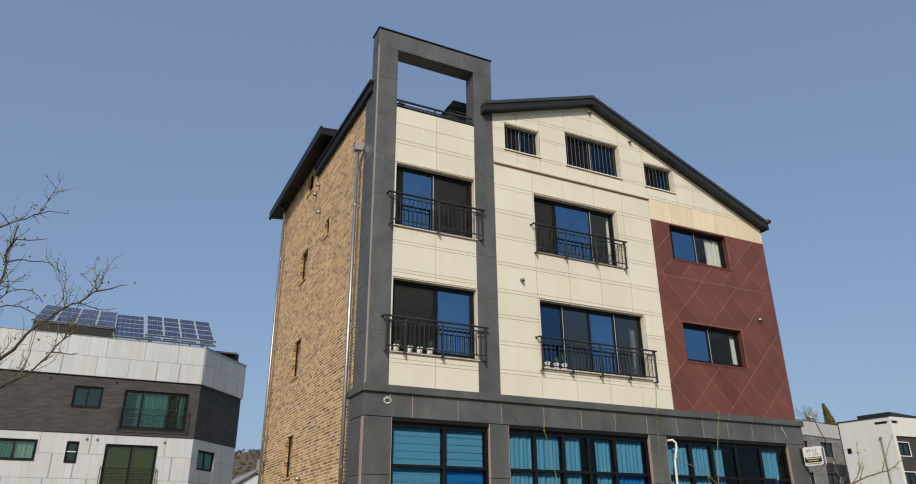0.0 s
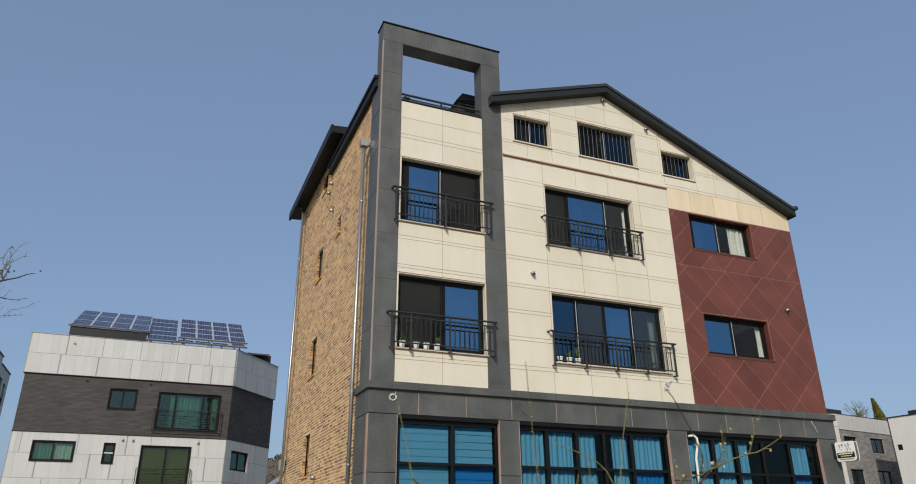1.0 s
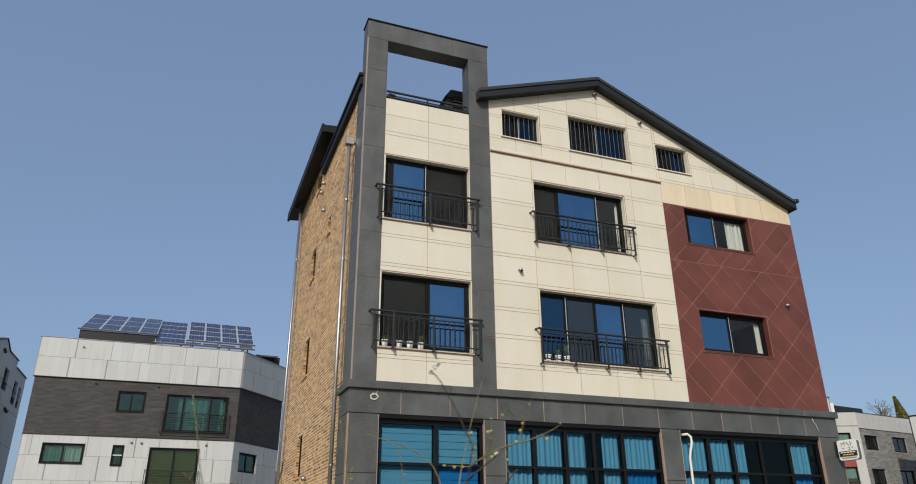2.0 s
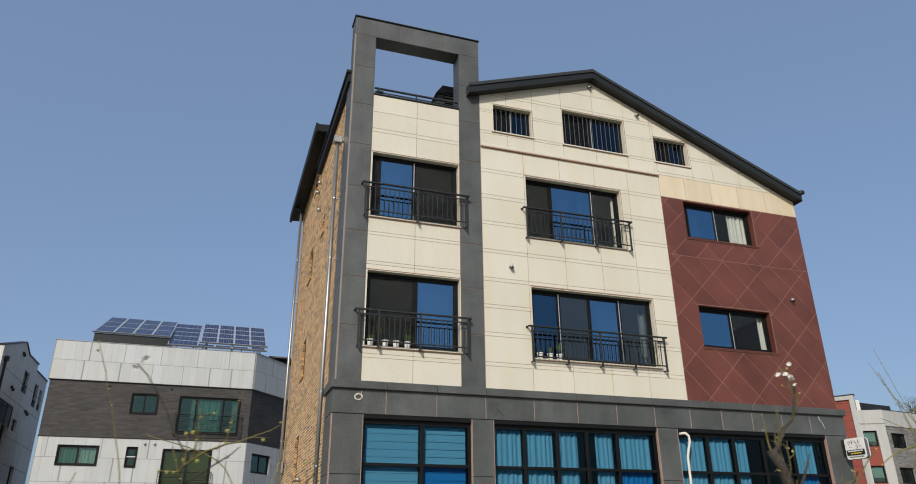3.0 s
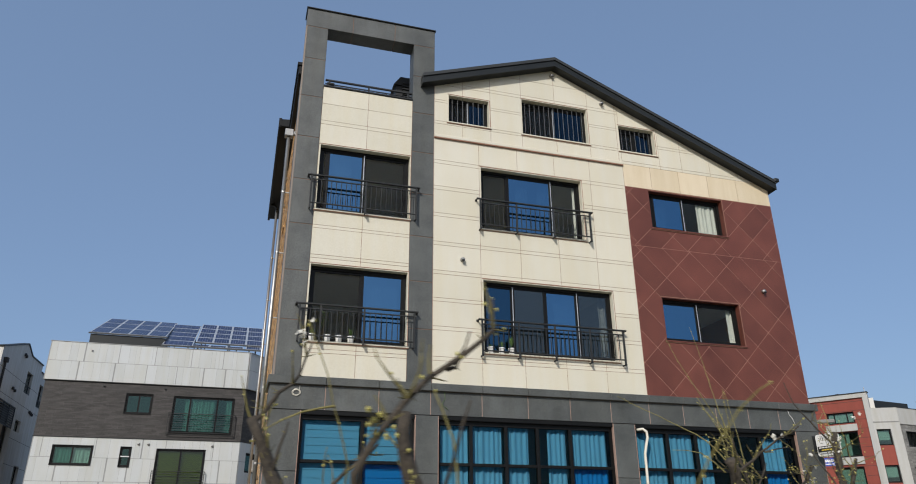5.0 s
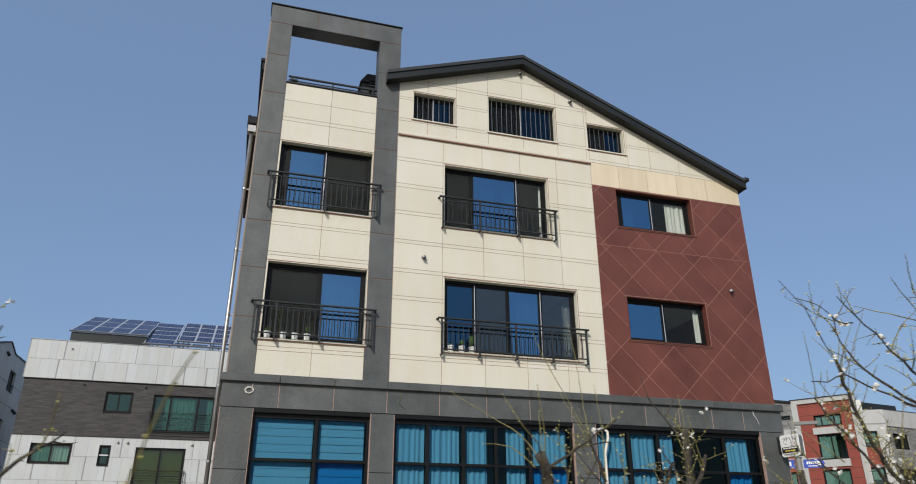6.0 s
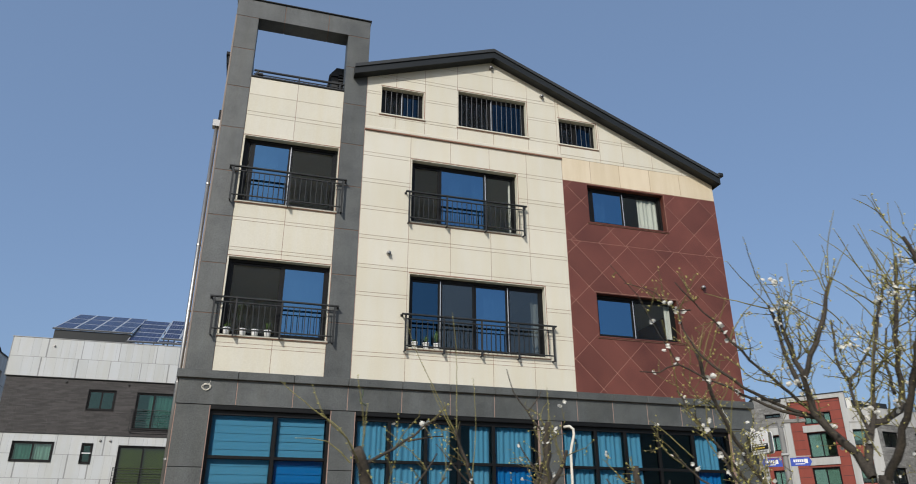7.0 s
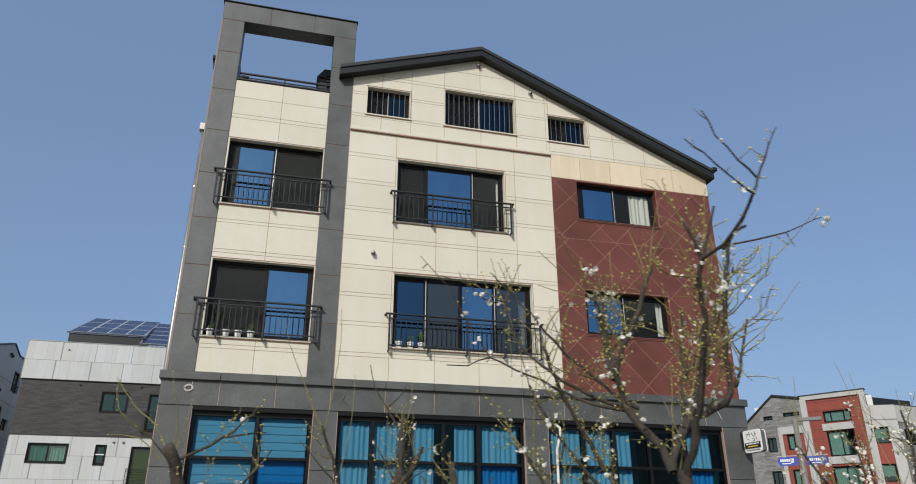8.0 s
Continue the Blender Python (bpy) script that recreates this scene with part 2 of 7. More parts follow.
M["brick"] = brick_material("tan facing brick", False)
M["single_brick"] = brick_material("tan single brick", True)
M["greybrick"] = surface("grey split brick", (0.13, 0.127, 0.118), (0.26, 0.252, 0.235), 0.9, 14, 1.0, 0.4, spread=0.26, island=True)
M["greybed"] = surface("grey brick joint", (0.22, 0.21, 0.20), (0.29, 0.28, 0.27), 0.9, 40, 1.0, 0.2)


# ---- building tools ----
def thing(name, place=None, label="", category="", group="", kind=""):
    ob = new(name)
    ob.empty_display_size = 0.3
    if place is not None:
        ob.matrix_basis = place
    return tagged(ob, label, category, group, kind)


def finish(bm, name, material, smooth=False):
    bmesh.ops.recalc_face_normals(bm, faces=bm.faces[:])
    me = bpy.data.meshes.new(name)
    bm.to_mesh(me)
    bm.free()
    for one in (material if isinstance(material, (list, tuple)) else [material]):
        me.materials.append(one)
    if smooth:
        me.shade_smooth()
    return me


def part(name, bm, material, parent=None, label="", m=None, smooth=False, kind="", weld=False):
    """Links a bmesh (or a mesh) as one object under its thing or part."""
    if weld:
        bmesh.ops.remove_doubles(bm, verts=bm.verts[:], dist=1e-4)
    me = finish(bm, name, material, smooth) if isinstance(bm, bmesh.types.BMesh) else bm
    ob = new(name, me)
    if parent is not None:
        ob.parent = parent
    if m is not None:
        ob.matrix_basis = m
    return tagged(ob, label, kind=kind)


def box(bm, x0, x1, y0, y1, z0, z1, m=None):
    vs = [bm.verts.new(p) for p in ((x0, y0, z0), (x1, y0, z0), (x1, y1, z0), (x0, y1, z0), (x0, y0, z1), (x1, y0, z1), (x1, y1, z1), (x0, y1, z1))]
    if m is not None:
        for v in vs:
            v.co = m @ v.co
    for f in ((0, 1, 2, 3), (4, 5, 6, 7), (0, 1, 5, 4), (1, 2, 6, 5), (2, 3, 7, 6), (3, 0, 4, 7)):
        bm.faces.new([vs[i] for i in f])
    return bm


def boxes(*rows):
    bm = bmesh.new()
    for r in rows:
        box(bm, *r)
    return bm


def soft_boxes(r, *rows):
    bm = boxes(*rows)
    bmesh.ops.bevel(bm, geom=bm.edges[:], offset=r, segments=1, affect="EDGES", profile=0.5)
    return bm


def prism(bm, poly, y0, y1):
    """A convex outline in x and z, pushed from y0 to y1."""
    a = [bm.verts.new((x, y0, z)) for x, z in poly]
    b = [bm.verts.new((x, y1, z)) for x, z in poly]
    bm.faces.new(a)
    bm.faces.new(b[::-1])
    for i in range(len(poly)):
        j = (i + 1) % len(poly)
        bm.faces.new((a[i], b[i], b[j], a[j]))


def clip(poly, nx, nz, d):
    """The piece of a convex outline where nx * x + nz * z <= d."""
    out = []
    for i, p in enumerate(poly):
        q = poly[(i + 1) % len(poly)]
        dp, dq = nx * p[0] + nz * p[1] - d, nx * q[0] + nz * q[1] - d
        if dp <= 1e-7:
            out.append(p)
        if (dp < -1e-7 and dq > 1e-7) or (dp > 1e-7 and dq < -1e-7):
            k = dp / (dp - dq)
            out.append((p[0] + k * (q[0] - p[0]), p[1] + k * (q[1] - p[1])))
    return out if len(out) > 2 else []


def area(poly):
    return abs(sum(p[0] * q[1] - q[0] * p[1] for p, q in zip(poly, poly[1:] + poly[:1]))) / 2


def shrink(poly, g):
    turn = 1 if sum(p[0] * q[1] - q[0] * p[1] for p, q in zip(poly, poly[1:] + poly[:1])) > 0 else -1
    out = poly
    for p, q in zip(poly, poly[1:] + poly[:1]):
        ex, ez = q[0] - p[0], q[1] - p[1]
        length = math.hypot(ex, ez)
        if length < 1e-6:
            continue
        nx, nz = turn * ez / length, -turn * ex / length
        out = clip(out, nx, nz, nx * p[0] + nz * p[1] - g) if out else out
    return out


def rect(x0, x1, z0, z1):
    return [(x0, z0), (x1, z0), (x1, z1), (x0, z1)]


def minus(poly, hole):
    """The convex pieces of poly outside the rectangle hole (x0, x1, z0, z1)."""
    x0, x1, z0, z1 = hole
    mid = clip(clip(poly, -1, 0, -x0), 1, 0, x1) if clip(poly, -1, 0, -x0) else []
    pieces = [clip(poly, 1, 0, x0), clip(poly, -1, 0, -x1)]
    if mid:
        pieces += [clip(mid, 0, 1, z0), clip(mid, 0, -1, -z1)]
    return [p for p in pieces if p and area(p) > 1e-4]


def panels(parent, polys, holes, material, y0, y1, gap=0.0095, name="panel"):
    """Each outline becomes one panel with joints round it and the openings cut out."""
    for poly in polys:
        poly = shrink(poly, gap / 2)
        pieces = [poly] if poly and area(poly) > 0.002 else []
        for h in holes:
            pieces = [q for p in pieces for q in minus(p, h)]
        if pieces:
            bm = bmesh.new()
            for p in pieces:
                prism(bm, p, y0, y1)
            part(name, bm, material, parent)


def holed(bm, x0, x1, z0, z1, y0, y1, holes):
    """A wall slab with openings through it, out of blocks."""
    zs = sorted({z0, z1, *[min(max(z, z0), z1) for h in holes for z in h[2:]]})
    for za, zb in zip(zs, zs[1:]):
        cuts = sorted((max(h[0], x0), min(h[1], x1)) for h in holes if h[2] < zb - 1e-6 and h[3] > za + 1e-6 and h[1] > x0 and h[0] < x1)
        x = x0
        for a, b in cuts:
            if a > x + 1e-6:
                box(bm, x, a, y0, y1, za, zb)
            x = max(x, b)
        if x1 > x + 1e-6:
            box(bm, x, x1, y0, y1, za, zb)


def grid(xs, zs):
    return [rect(a, b, c, d) for a, b in zip(xs, xs[1:]) for c, d in zip(zs, zs[1:])]


def tube(bm, pts, radii, sides=8, cap=True):
    rings = []
    prev = None
    for i, p in enumerate(pts):
        p = Vector(p)
        way = (Vector(pts[min(i + 1, len(pts) - 1)]) - Vector(pts[max(i - 1, 0)])).normalized()
        if prev is None:
            prev = way.orthogonal().normalized()
        u = (prev - way * prev.dot(way)).normalized()
        prev = u
        v = way.cross(u)
        r = radii[i] if isinstance(radii, (list, tuple)) else radii
        rings.append([bm.verts.new(p + (u * math.cos(a) + v * math.sin(a)) * r) for a in (2 * math.pi * k / sides for k in range(sides))])
    for a, b in zip(rings, rings[1:]):
        for k in range(sides):
            bm.faces.new((a[k], a[(k + 1) % sides], b[(k + 1) % sides], b[k]))
    if cap:
        bm.faces.new(rings[0][::-1])
        bm.faces.new(rings[-1])
    return bm


def round_bar(p, q, r, sides=8):
    return tube(bmesh.new(), [p, q], r, sides)


def pane_sheet(name, x0, x1, y, z0, z1, material, parent, m=None, thick=0.006):
    ob = part(name, boxes((x0, x1, y, y + thick, z0, z1)), material, parent, m=m)
    ob.visible_shadow = False
    return ob


def window_unit(house, hole, panes, depth=0.16, m=None, bar=0.055, name="window", rail_mat=None, rails=(), st=0.04):
    """A sliding window set back in its opening: outer frame, sashes with panes or screens. panes: (share, kind)."""
    x0, x1, z0, z1 = hole
    y = depth
    win = part(name, boxes((x0, x1, y, y + 0.07, z0, z0 + bar), (x0, x1, y, y + 0.07, z1 - bar, z1), (x0, x0 + bar, y, y + 0.07, z0 + bar, z1 - bar), (x1 - bar, x1, y, y + 0.07, z0 + bar, z1 - bar)), M["frame"], house, m=m)
    total = sum(s for s, _ in panes)
    x, w = x0 + bar, x1 - x0 - 2 * bar
    for i, (share, kind) in enumerate(panes):
        a, b = x, x + w * share / total
        x = b
        yo = y + (0.012 if i % 2 else 0.034)
        part("sash", boxes((a, a + st, yo, yo + 0.03, z0 + bar, z1 - bar), (b - st, b, yo, yo + 0.03, z0 + bar, z1 - bar), (a + st, b - st, yo, yo + 0.03, z0 + bar, z0 + bar + st), (a + st, b - st, yo, yo + 0.03, z1 - bar - st, z1 - bar)), M["frame"], win)
        if kind == "screen":
            pane_sheet("screen", a + st, b - st, yo + 0.004, z0 + bar + st, z1 - bar - st, M["screen"], win, thick=0.003)
            pane_sheet("pane", a + st, b - st, yo + 0.05, z0 + bar + st, z1 - bar - st, M["dark_pane"], win)
        else:
            pane_sheet("pane", a + st, b - st, yo + 0.012, z0 + bar + st, z1 - bar - st, M[kind], win)
        if i in rails:
            part("meeting_rail", boxes((a - 0.008, a + 0.010, y + 0.004, y + 0.0115, z0 + bar, z1 - bar)), rail_mat, win, "pale aluminium meeting rail")
    return win


def folds(bm, x0, x1, y, z0, z1, pitch=0.11, depth=0.03, seed=1):
    """A hanging cloth in soft vertical folds."""
    rng = random.Random(seed)
    n = max(int((x1 - x0) / 0.018), 4)
    ph = rng.uniform(0, 6)
    rows = []
    for k, z in enumerate((z1, (z0 + z1) / 2, z0)):
        row = []
        for i in range(n + 1):
            x = x0 + (x1 - x0) * i / n
            s = x / pitch * 2 * math.pi
            d = depth * (0.6 * math.sin(s + ph + 0.8 * math.sin(s * 0.31)) + 0.4 * math.sin(s * 0.53 + ph * 2 + k * 0.5)) * (0.7 + 0.3 * k)
            row.append(bm.verts.new((x, y + d, z)))
        rows.append(row)
    for a, b in zip(rows, rows[1:]):
        for i in range(n):
            bm.faces.new((a[i], a[i + 1], b[i + 1], b[i]))
    return bm


def curtain(x0, x1, y, z0, z1, label, seed=1, pitch=0.11, material=None, m=None):
    ob = part("curtain", folds(bmesh.new(), x0, x1, y, z0, z1, pitch, 0.03, seed), material or M["curtain"], None, smooth=True, m=m)
    return tagged(ob, label, "curtain")


# ---- ground ----
bm = bmesh.new()
bmesh.ops.create_grid(bm, x_segments=60, y_segments=60, size=1500)
ground = tagged(part("ground", bm, M["ground"]), "dry bare soil and grass ground", "ground", kind="structure")

# ---- the apartment house ----
house = thing("apartment_house", label="four storey apartment house clad in beige, maroon and dark stone", category="house")

APEX, EAVE_R, EAVE_L = (6.56, 13.86), (13.14, 11.011), (2.88, 12.60)      # the roof's upper edge at the front
ROOF_T = 0.27
K_L = (APEX[1] - EAVE_L[1]) / (APEX[0] - EAVE_L[0])
K_R = (APEX[1] - EAVE_R[1]) / (APEX[0] - EAVE_R[0])


def under_roof(poly, drop=ROOF_T - 0.02):
    """Cuts an outline along the underside of both roof slopes."""
    poly = clip(poly, -K_L, 1, EAVE_L[1] - K_L * EAVE_L[0] - drop)
    return clip(poly, -K_R, 1, EAVE_R[1] - K_R * EAVE_R[0] - drop) if poly else []


WIN = {
    "w1": (0.478, 2.67, 8.585, 10.30), "w2": (0.474, 2.68, 5.535, 7.295),
    "a": (3.60, 4.73, 11.425, 12.27), "m": (5.61, 7.54, 11.40, 12.525), "c": (8.43, 9.56, 11.36, 12.19),
    "w3": (4.43, 7.20, 8.565, 10.28), "w5": (4.44, 7.81, 5.53, 7.30),
    "w6": (9.13, 11.42, 9.16, 10.28), "w7": (9.15, 11.43, 6.145, 7.29),
}
SHOPS = [(0.53, 2.86), (3.38, 7.43), (8.00, 12.36)]
HEAD = 4.03
HOLES = list(WIN.values())

bm = bmesh.new()
holed(bm, 0.44, 2.72, 4.6, 11.86, 0.016, 0.30, HOLES)
holed(bm, 2.72, 13.03, 4.6, 10.30, 0.006, 0.30, HOLES)
gable = [under_roof(rect(3.0, 13.03, 10.30, 14.2))]
for h in HOLES:
    gable = [q for p in gable for q in minus(p, h)]
for p in gable:
    prism(bm, p, 0.006, 0.30)
front = part("front_wall", bm, M["joint"], house, "wall under stone panels with brown joints", weld=True)
bm = bmesh.new()
holed(bm, -0.06, 13.08, 0.0, 4.6, 0.02, 0.30, [(a, b, 0.45, HEAD) for a, b in SHOPS])
base_wall = part("base_wall", bm, M["pinkjoint"], house, "ground floor wall under dark stone with pinkish joints", weld=True)
part("side_wall", boxes((12.75, 13.03, 0.30, 10.1, 0, 10.6)), M["brick"], house)
part("back_wall", boxes((0.0, 13.03, 10.1, 10.3, 0, 10.7)), M["brick"], house)
part("floor_slab", boxes((0.27, 12.75, 0.30, 10.1, 4.72, 4.98)), M["room"], house)
part("floor_slab", boxes((0.27, 12.75, 0.30, 10.1, 7.72, 7.98)), M["room"], house)
part("floor_slab", boxes((0.27, 12.75, 0.30, 10.1, 10.60, 10.86)), M["room"], house)
part("terrace_floor", boxes((0.27, 3.0, 0.30, 5.0, 11.2, 11.40)), M["room"], house)
part("partition", boxes((3.15, 3.27, 0.30, 10.1, 0, 12.3), (8.40, 8.52, 0.30, 10.1, 0, 12.3), (0.27, 12.75, 4.9, 5.05, 0, 12.3)), M["room"], house)

# beige panels: tall courses with a narrow strip between them
STRIPS = [(5.30, 5.39), (5.99, 6.08), (6.66, 6.745), (7.32, 7.41), (8.04, 8.13), (8.78, 8.87), (9.49, 9.59), (10.21, 10.305)]
zs = [4.77] + [z for s in STRIPS for z in s] + [10.93]
panels(front, grid([3.245, 4.405, 5.425, 6.445, 7.455, 8.46], zs), HOLES, M["beige"], 0.0, 0.03)
UP = [11.02, 11.35, 11.43, 11.99, 12.06, 12.53, 12.62, 13.12, 14.2]
upper = [under_roof(p) for p in grid([3.245, 3.99, 4.745, 5.61, 6.58, 7.55, 8.375, 8.46], UP)]
panels(front, [p for p in upper if p], HOLES, M["beige"], 0.0, 0.03)
right_low = [under_roof(p) for p in grid([8.46, 9.28, 10.14, 11.05, 11.98, 13.03], [10.31, 10.98])]
panels(front, [p for p in right_low if p], HOLES, M["honey"], 0.0, 0.03)
right_up = [under_roof(p) for p in grid([8.46, 9.62, 10.30, 11.20, 12.10, 13.03], [10.98, 11.07, 11.62, 11.70, 12.62, 13.4])]
panels(front, [p for p in right_up if p], HOLES, M["beige"], 0.0, 0.03)
part("string_course", soft_boxes(0.006, (3.245, 8.46, -0.05, 0.05, 10.935, 11.015)), M["beige"], house, "projecting beige stone band with a brown shadow line")
part("string_joint", boxes((3.245, 8.46, -0.047, 0.05, 10.908, 10.934)), M["joint"], house)
panels(front, grid([0.458, 1.575, 2.68], [4.77, 5.30, 5.385, 6.4, 7.42, 7.50, 8.14, 8.215, 9.4, 10.29, 10.85, 10.95, 11.42, 11.90]), HOLES, M["beige"], 0.010, 0.04)

# maroon tiles laid on the diagonal in two fields
RED = rect(8.46, 13.03, 4.77, 10.305)


def diagonals(field, long_c, long_step, short_c, short_step):
    """Outlines of the diagonal tiles that touch the field."""
    out = []
    for i in range(-12, 14):
        for j in range(-16, 18):
            a, b = long_c + i * long_step, short_c + j * short_step
            p = field
            for nx, nz, d in ((-1, 1, a + long_step), (1, -1, -a), (1, 1, b + short_step), (-1, -1, -b)):
                p = clip(p, nx, nz, d) if p else p
            if p and area(p) > 0.003:
                out.append(p)
    return out


bm = bmesh.new()
holed(bm, 8.455, 13.03, 4.77, 10.31, 0.004, 0.008, HOLES)
part("tile_bed", bm, M["tilejoint"], front, weld=True)
low_field, up_field = clip(RED, 0, 1, 8.62), clip(RED, 0, -1, -8.62)
panels(front, diagonals(low_field, -4.26, 1.345, 14.85, 0.783), HOLES, M["maroon"], 0.0, 0.03, 0.0115, "tile")
panels(front, diagonals(up_field, -2.27, 0.772, 21.41, 1.345), HOLES, M["maroon"], 0.0, 0.03, 0.0115, "tile")

# tower frame of dark stone: solid segments with joints between
SEG = [4.77, 5.98, 7.09, 8.20, 9.31, 10.44, 11.565, 12.66, 13.63]
core = part("tower_frame", boxes((-0.078, 0.448, 0.003, 0.43, 4.6, 13.65), (2.69, 3.233, 0.003, 0.43, 4.6, 13.65), (-0.078, 3.233, 0.003, 0.43, 13.641, 14.15), (-0.078, 0.3, 0.43, 0.80, 4.6, 12.3)), M["framejoint"], house, "tall open frame of dark stone at the corner")
for z0, z1 in zip(SEG, SEG[1:]):
    back = 0.82 if z1 < 12.7 else 0.45
    part("stone_block", soft_boxes(0.004, (-0.085, 0.455, -0.004, back, z0 + 0.007, z1 - 0.007)), M["basalt"], core)
    part("stone_block", soft_boxes(0.004, (2.683, 3.24, -0.004, 0.45, z0 + 0.007, z1 - 0.007)), M["basalt"], core)
for x0, x1 in ((-0.085, 1.08), (1.08, 2.17), (2.17, 3.24)):
    part("stone_block", soft_boxes(0.004, (x0 + (0.007 if x0 > 0 else 0), x1 - (0.007 if x1 < 3 else 0), -0.004, 0.45, 13.637, 14.17)), M["basalt"], core)
part("corner_joint", soft_boxes(0.008, (-0.094, -0.052, -0.012, 0.034, 4.77, 13.63)), M["chamfer"], core, "grey brown corner strip")
part("corner_joint", boxes((3.236, 3.246, -0.006, 0.02, 4.77, 12.6)), M["pinkjoint"], core)
part("tower_cap", soft_boxes(0.008, (-0.115, 3.265, -0.04, 0.49, 14.172, 14.205)), M["metal"], house, "thin dark metal cap on the tower frame")
part("terrace_cap", soft_boxes(0.006, (0.455, 2.683, -0.02, 0.32, 11.905, 11.945)), M["metal"], house)

# base: cornice, fascia, piers
FASCIA = [-0.175, 0.985, 2.085, 3.195, 4.34, 5.405, 6.415, 7.42, 8.40, 9.30, 10.19, 11.09, 11.96, 13.12]
for x0, x1 in zip(FASCIA[:-1], FASCIA[1:]):
    part("cornice_stone", soft_boxes(0.010, (x0 + 0.002, x1 - 0.002, -0.17, 0.02, 4.60, 4.765)), M["basalt"], base_wall)
    part("fascia_stone", soft_boxes(0.004, (max(x0, -0.13) + 0.007, min(x1, 13.08) - 0.007, -0.10, 0.03, HEAD + 0.075, 4.596)), M["basalt"], base_wall)
part("cornice_stone", soft_boxes(0.010, (-0.175, -0.002, 0.022, 0.95, 4.60, 4.765)), M["basalt"], base_wall)
part("fascia_stone", soft_boxes(0.004, (-0.13, -0.01, 0.035, 0.86, HEAD + 0.075, 4.596)), M["basalt"], base_wall)
for x0, x1 in ((-0.13, 0.53), (2.86, 3.38), (7.43, 8.00), (12.36, 13.08)):
    for z0, z1 in ((0.0, 0.57), (0.58, 1.75), (1.76, 2.92), (2.93, HEAD + 0.062)):
        part("pier_stone", soft_boxes(0.004, (x0 + 0.022, x1 - 0.022, -0.10, 0.03, z0, z1)), M["basalt"], base_wall)
    part("pier_joint", boxes((x0 + 0.006, x0 + 0.020, -0.096, 0.028, 0, HEAD + 0.06), (x1 - 0.020, x1 - 0.006, -0.096, 0.028, 0, HEAD + 0.06)), M["pinkjoint"], base_wall)
for z0, z1 in ((0.0, 0.57), (0.58, 1.75), (1.76, 2.92), (2.93, HEAD + 0.062)):
    part("pier_stone", soft_boxes(0.004, (-0.13, -0.01, 0.035, 0.86, z0, z1)), M["basalt"], base_wall)
part("base_core", boxes((-0.115, 13.06, -0.094, 0.02, HEAD + 0.085, 4.6)), M["pinkjoint"], house)
# dark metal strip over each shop head, coloured as the shade under the fascia
for a, b in SHOPS:
    part("head_shade", boxes((a, b, -0.085, 0.03, HEAD - 0.002, HEAD + 0.072)), M["frame"], house)

# roof
bm = bmesh.new()


def slope(bm, a, b, y0, y1, top, bottom):
    prism(bm, [(a[0], a[1] - bottom), (b[0], b[1] - bottom), (b[0], b[1] - top), (a[0], a[1] - top)], y0, y1)


slope(bm, EAVE_L, APEX, -0.20, 4.2, 0.06, ROOF_T)
slope(bm, APEX, EAVE_R, -0.20, 10.4, 0.06, ROOF_T)
main_roof = part("roof", bm, M["roof"], house, "dark metal gable roof with a stepped verge")
bm = bmesh.new()
slope(bm, EAVE_L, APEX, -0.28, 4.2, 0.0, 0.092)
slope(bm, APEX, EAVE_R, -0.28, 10.4, 0.0, 0.092)
part("verge_trim", bm, M["lit_verge"], main_roof)
bm = bmesh.new()
slope(bm, EAVE_L, APEX, -0.25, -0.20, 0.098, ROOF_T + 0.004)
slope(bm, APEX, EAVE_R, -0.25, -0.20, 0.098, ROOF_T + 0.004)
part("verge_board", bm, M["roof"], main_roof)
part("gutter", soft_boxes(0.015, (13.08, 13.235, -0.31, 10.4, 10.965, 11.075)), M["roof"], main_roof)
bm = bmesh.new()
prism(bm, [(-0.46, 13.02), (6.6, 13.72), (6.6, 13.98), (-0.46, 13.28)], 4.0, 10.75)
back_roof = part("back_roof", bm, M["shaded_eave"], house, "dark roof over the rear stair block")
part("eave_board", soft_boxes(0.01, (-0.48, -0.40, 3.95, 10.8, 12.98, 13.295)), M["shaded_eave"], back_roof)
part("verge_trim", boxes((-0.44, 6.6, 3.93, 4.0, 13.02, 13.20)), M["shaded_eave"], back_roof)
part("parapet_coping", soft_boxes(0.012, (-0.16, 0.30, 0.30, 5.45, 12.36, 12.66), (-0.20, 0.32, 0.27, 5.50, 12.60, 12.70)), M["shaded_eave"], house, "dark metal parapet cap along the brick side")
part("terrace_wall", boxes((2.98, 3.2, 0.62, 4.9, 11.4, 12.5)), M["basalt"], house)
part("stair_block_wall", boxes((0.0, 3.0, 4.92, 5.15, 11.4, 13.1)), M["brick"], house)

# brick side wall: mortar body with every brick proud of it
SIDE = [(6.05, 6.83, 9.16, 10.20), (6.05, 6.86, 6.15, 7.30), (6.07, 6.83, 3.33, 4.48), (6.03, 6.68, 12.19, 12.93), (3.83, 4.25, 9.77, 10.33)]
bm = bmesh.new()
holed(bm, 0.80, 10.1, 0.0, 12.45, 0.0, 0.28, SIDE)
holed(bm, 4.95, 10.1, 12.45, 13.15, 0.0, 0.28, SIDE)
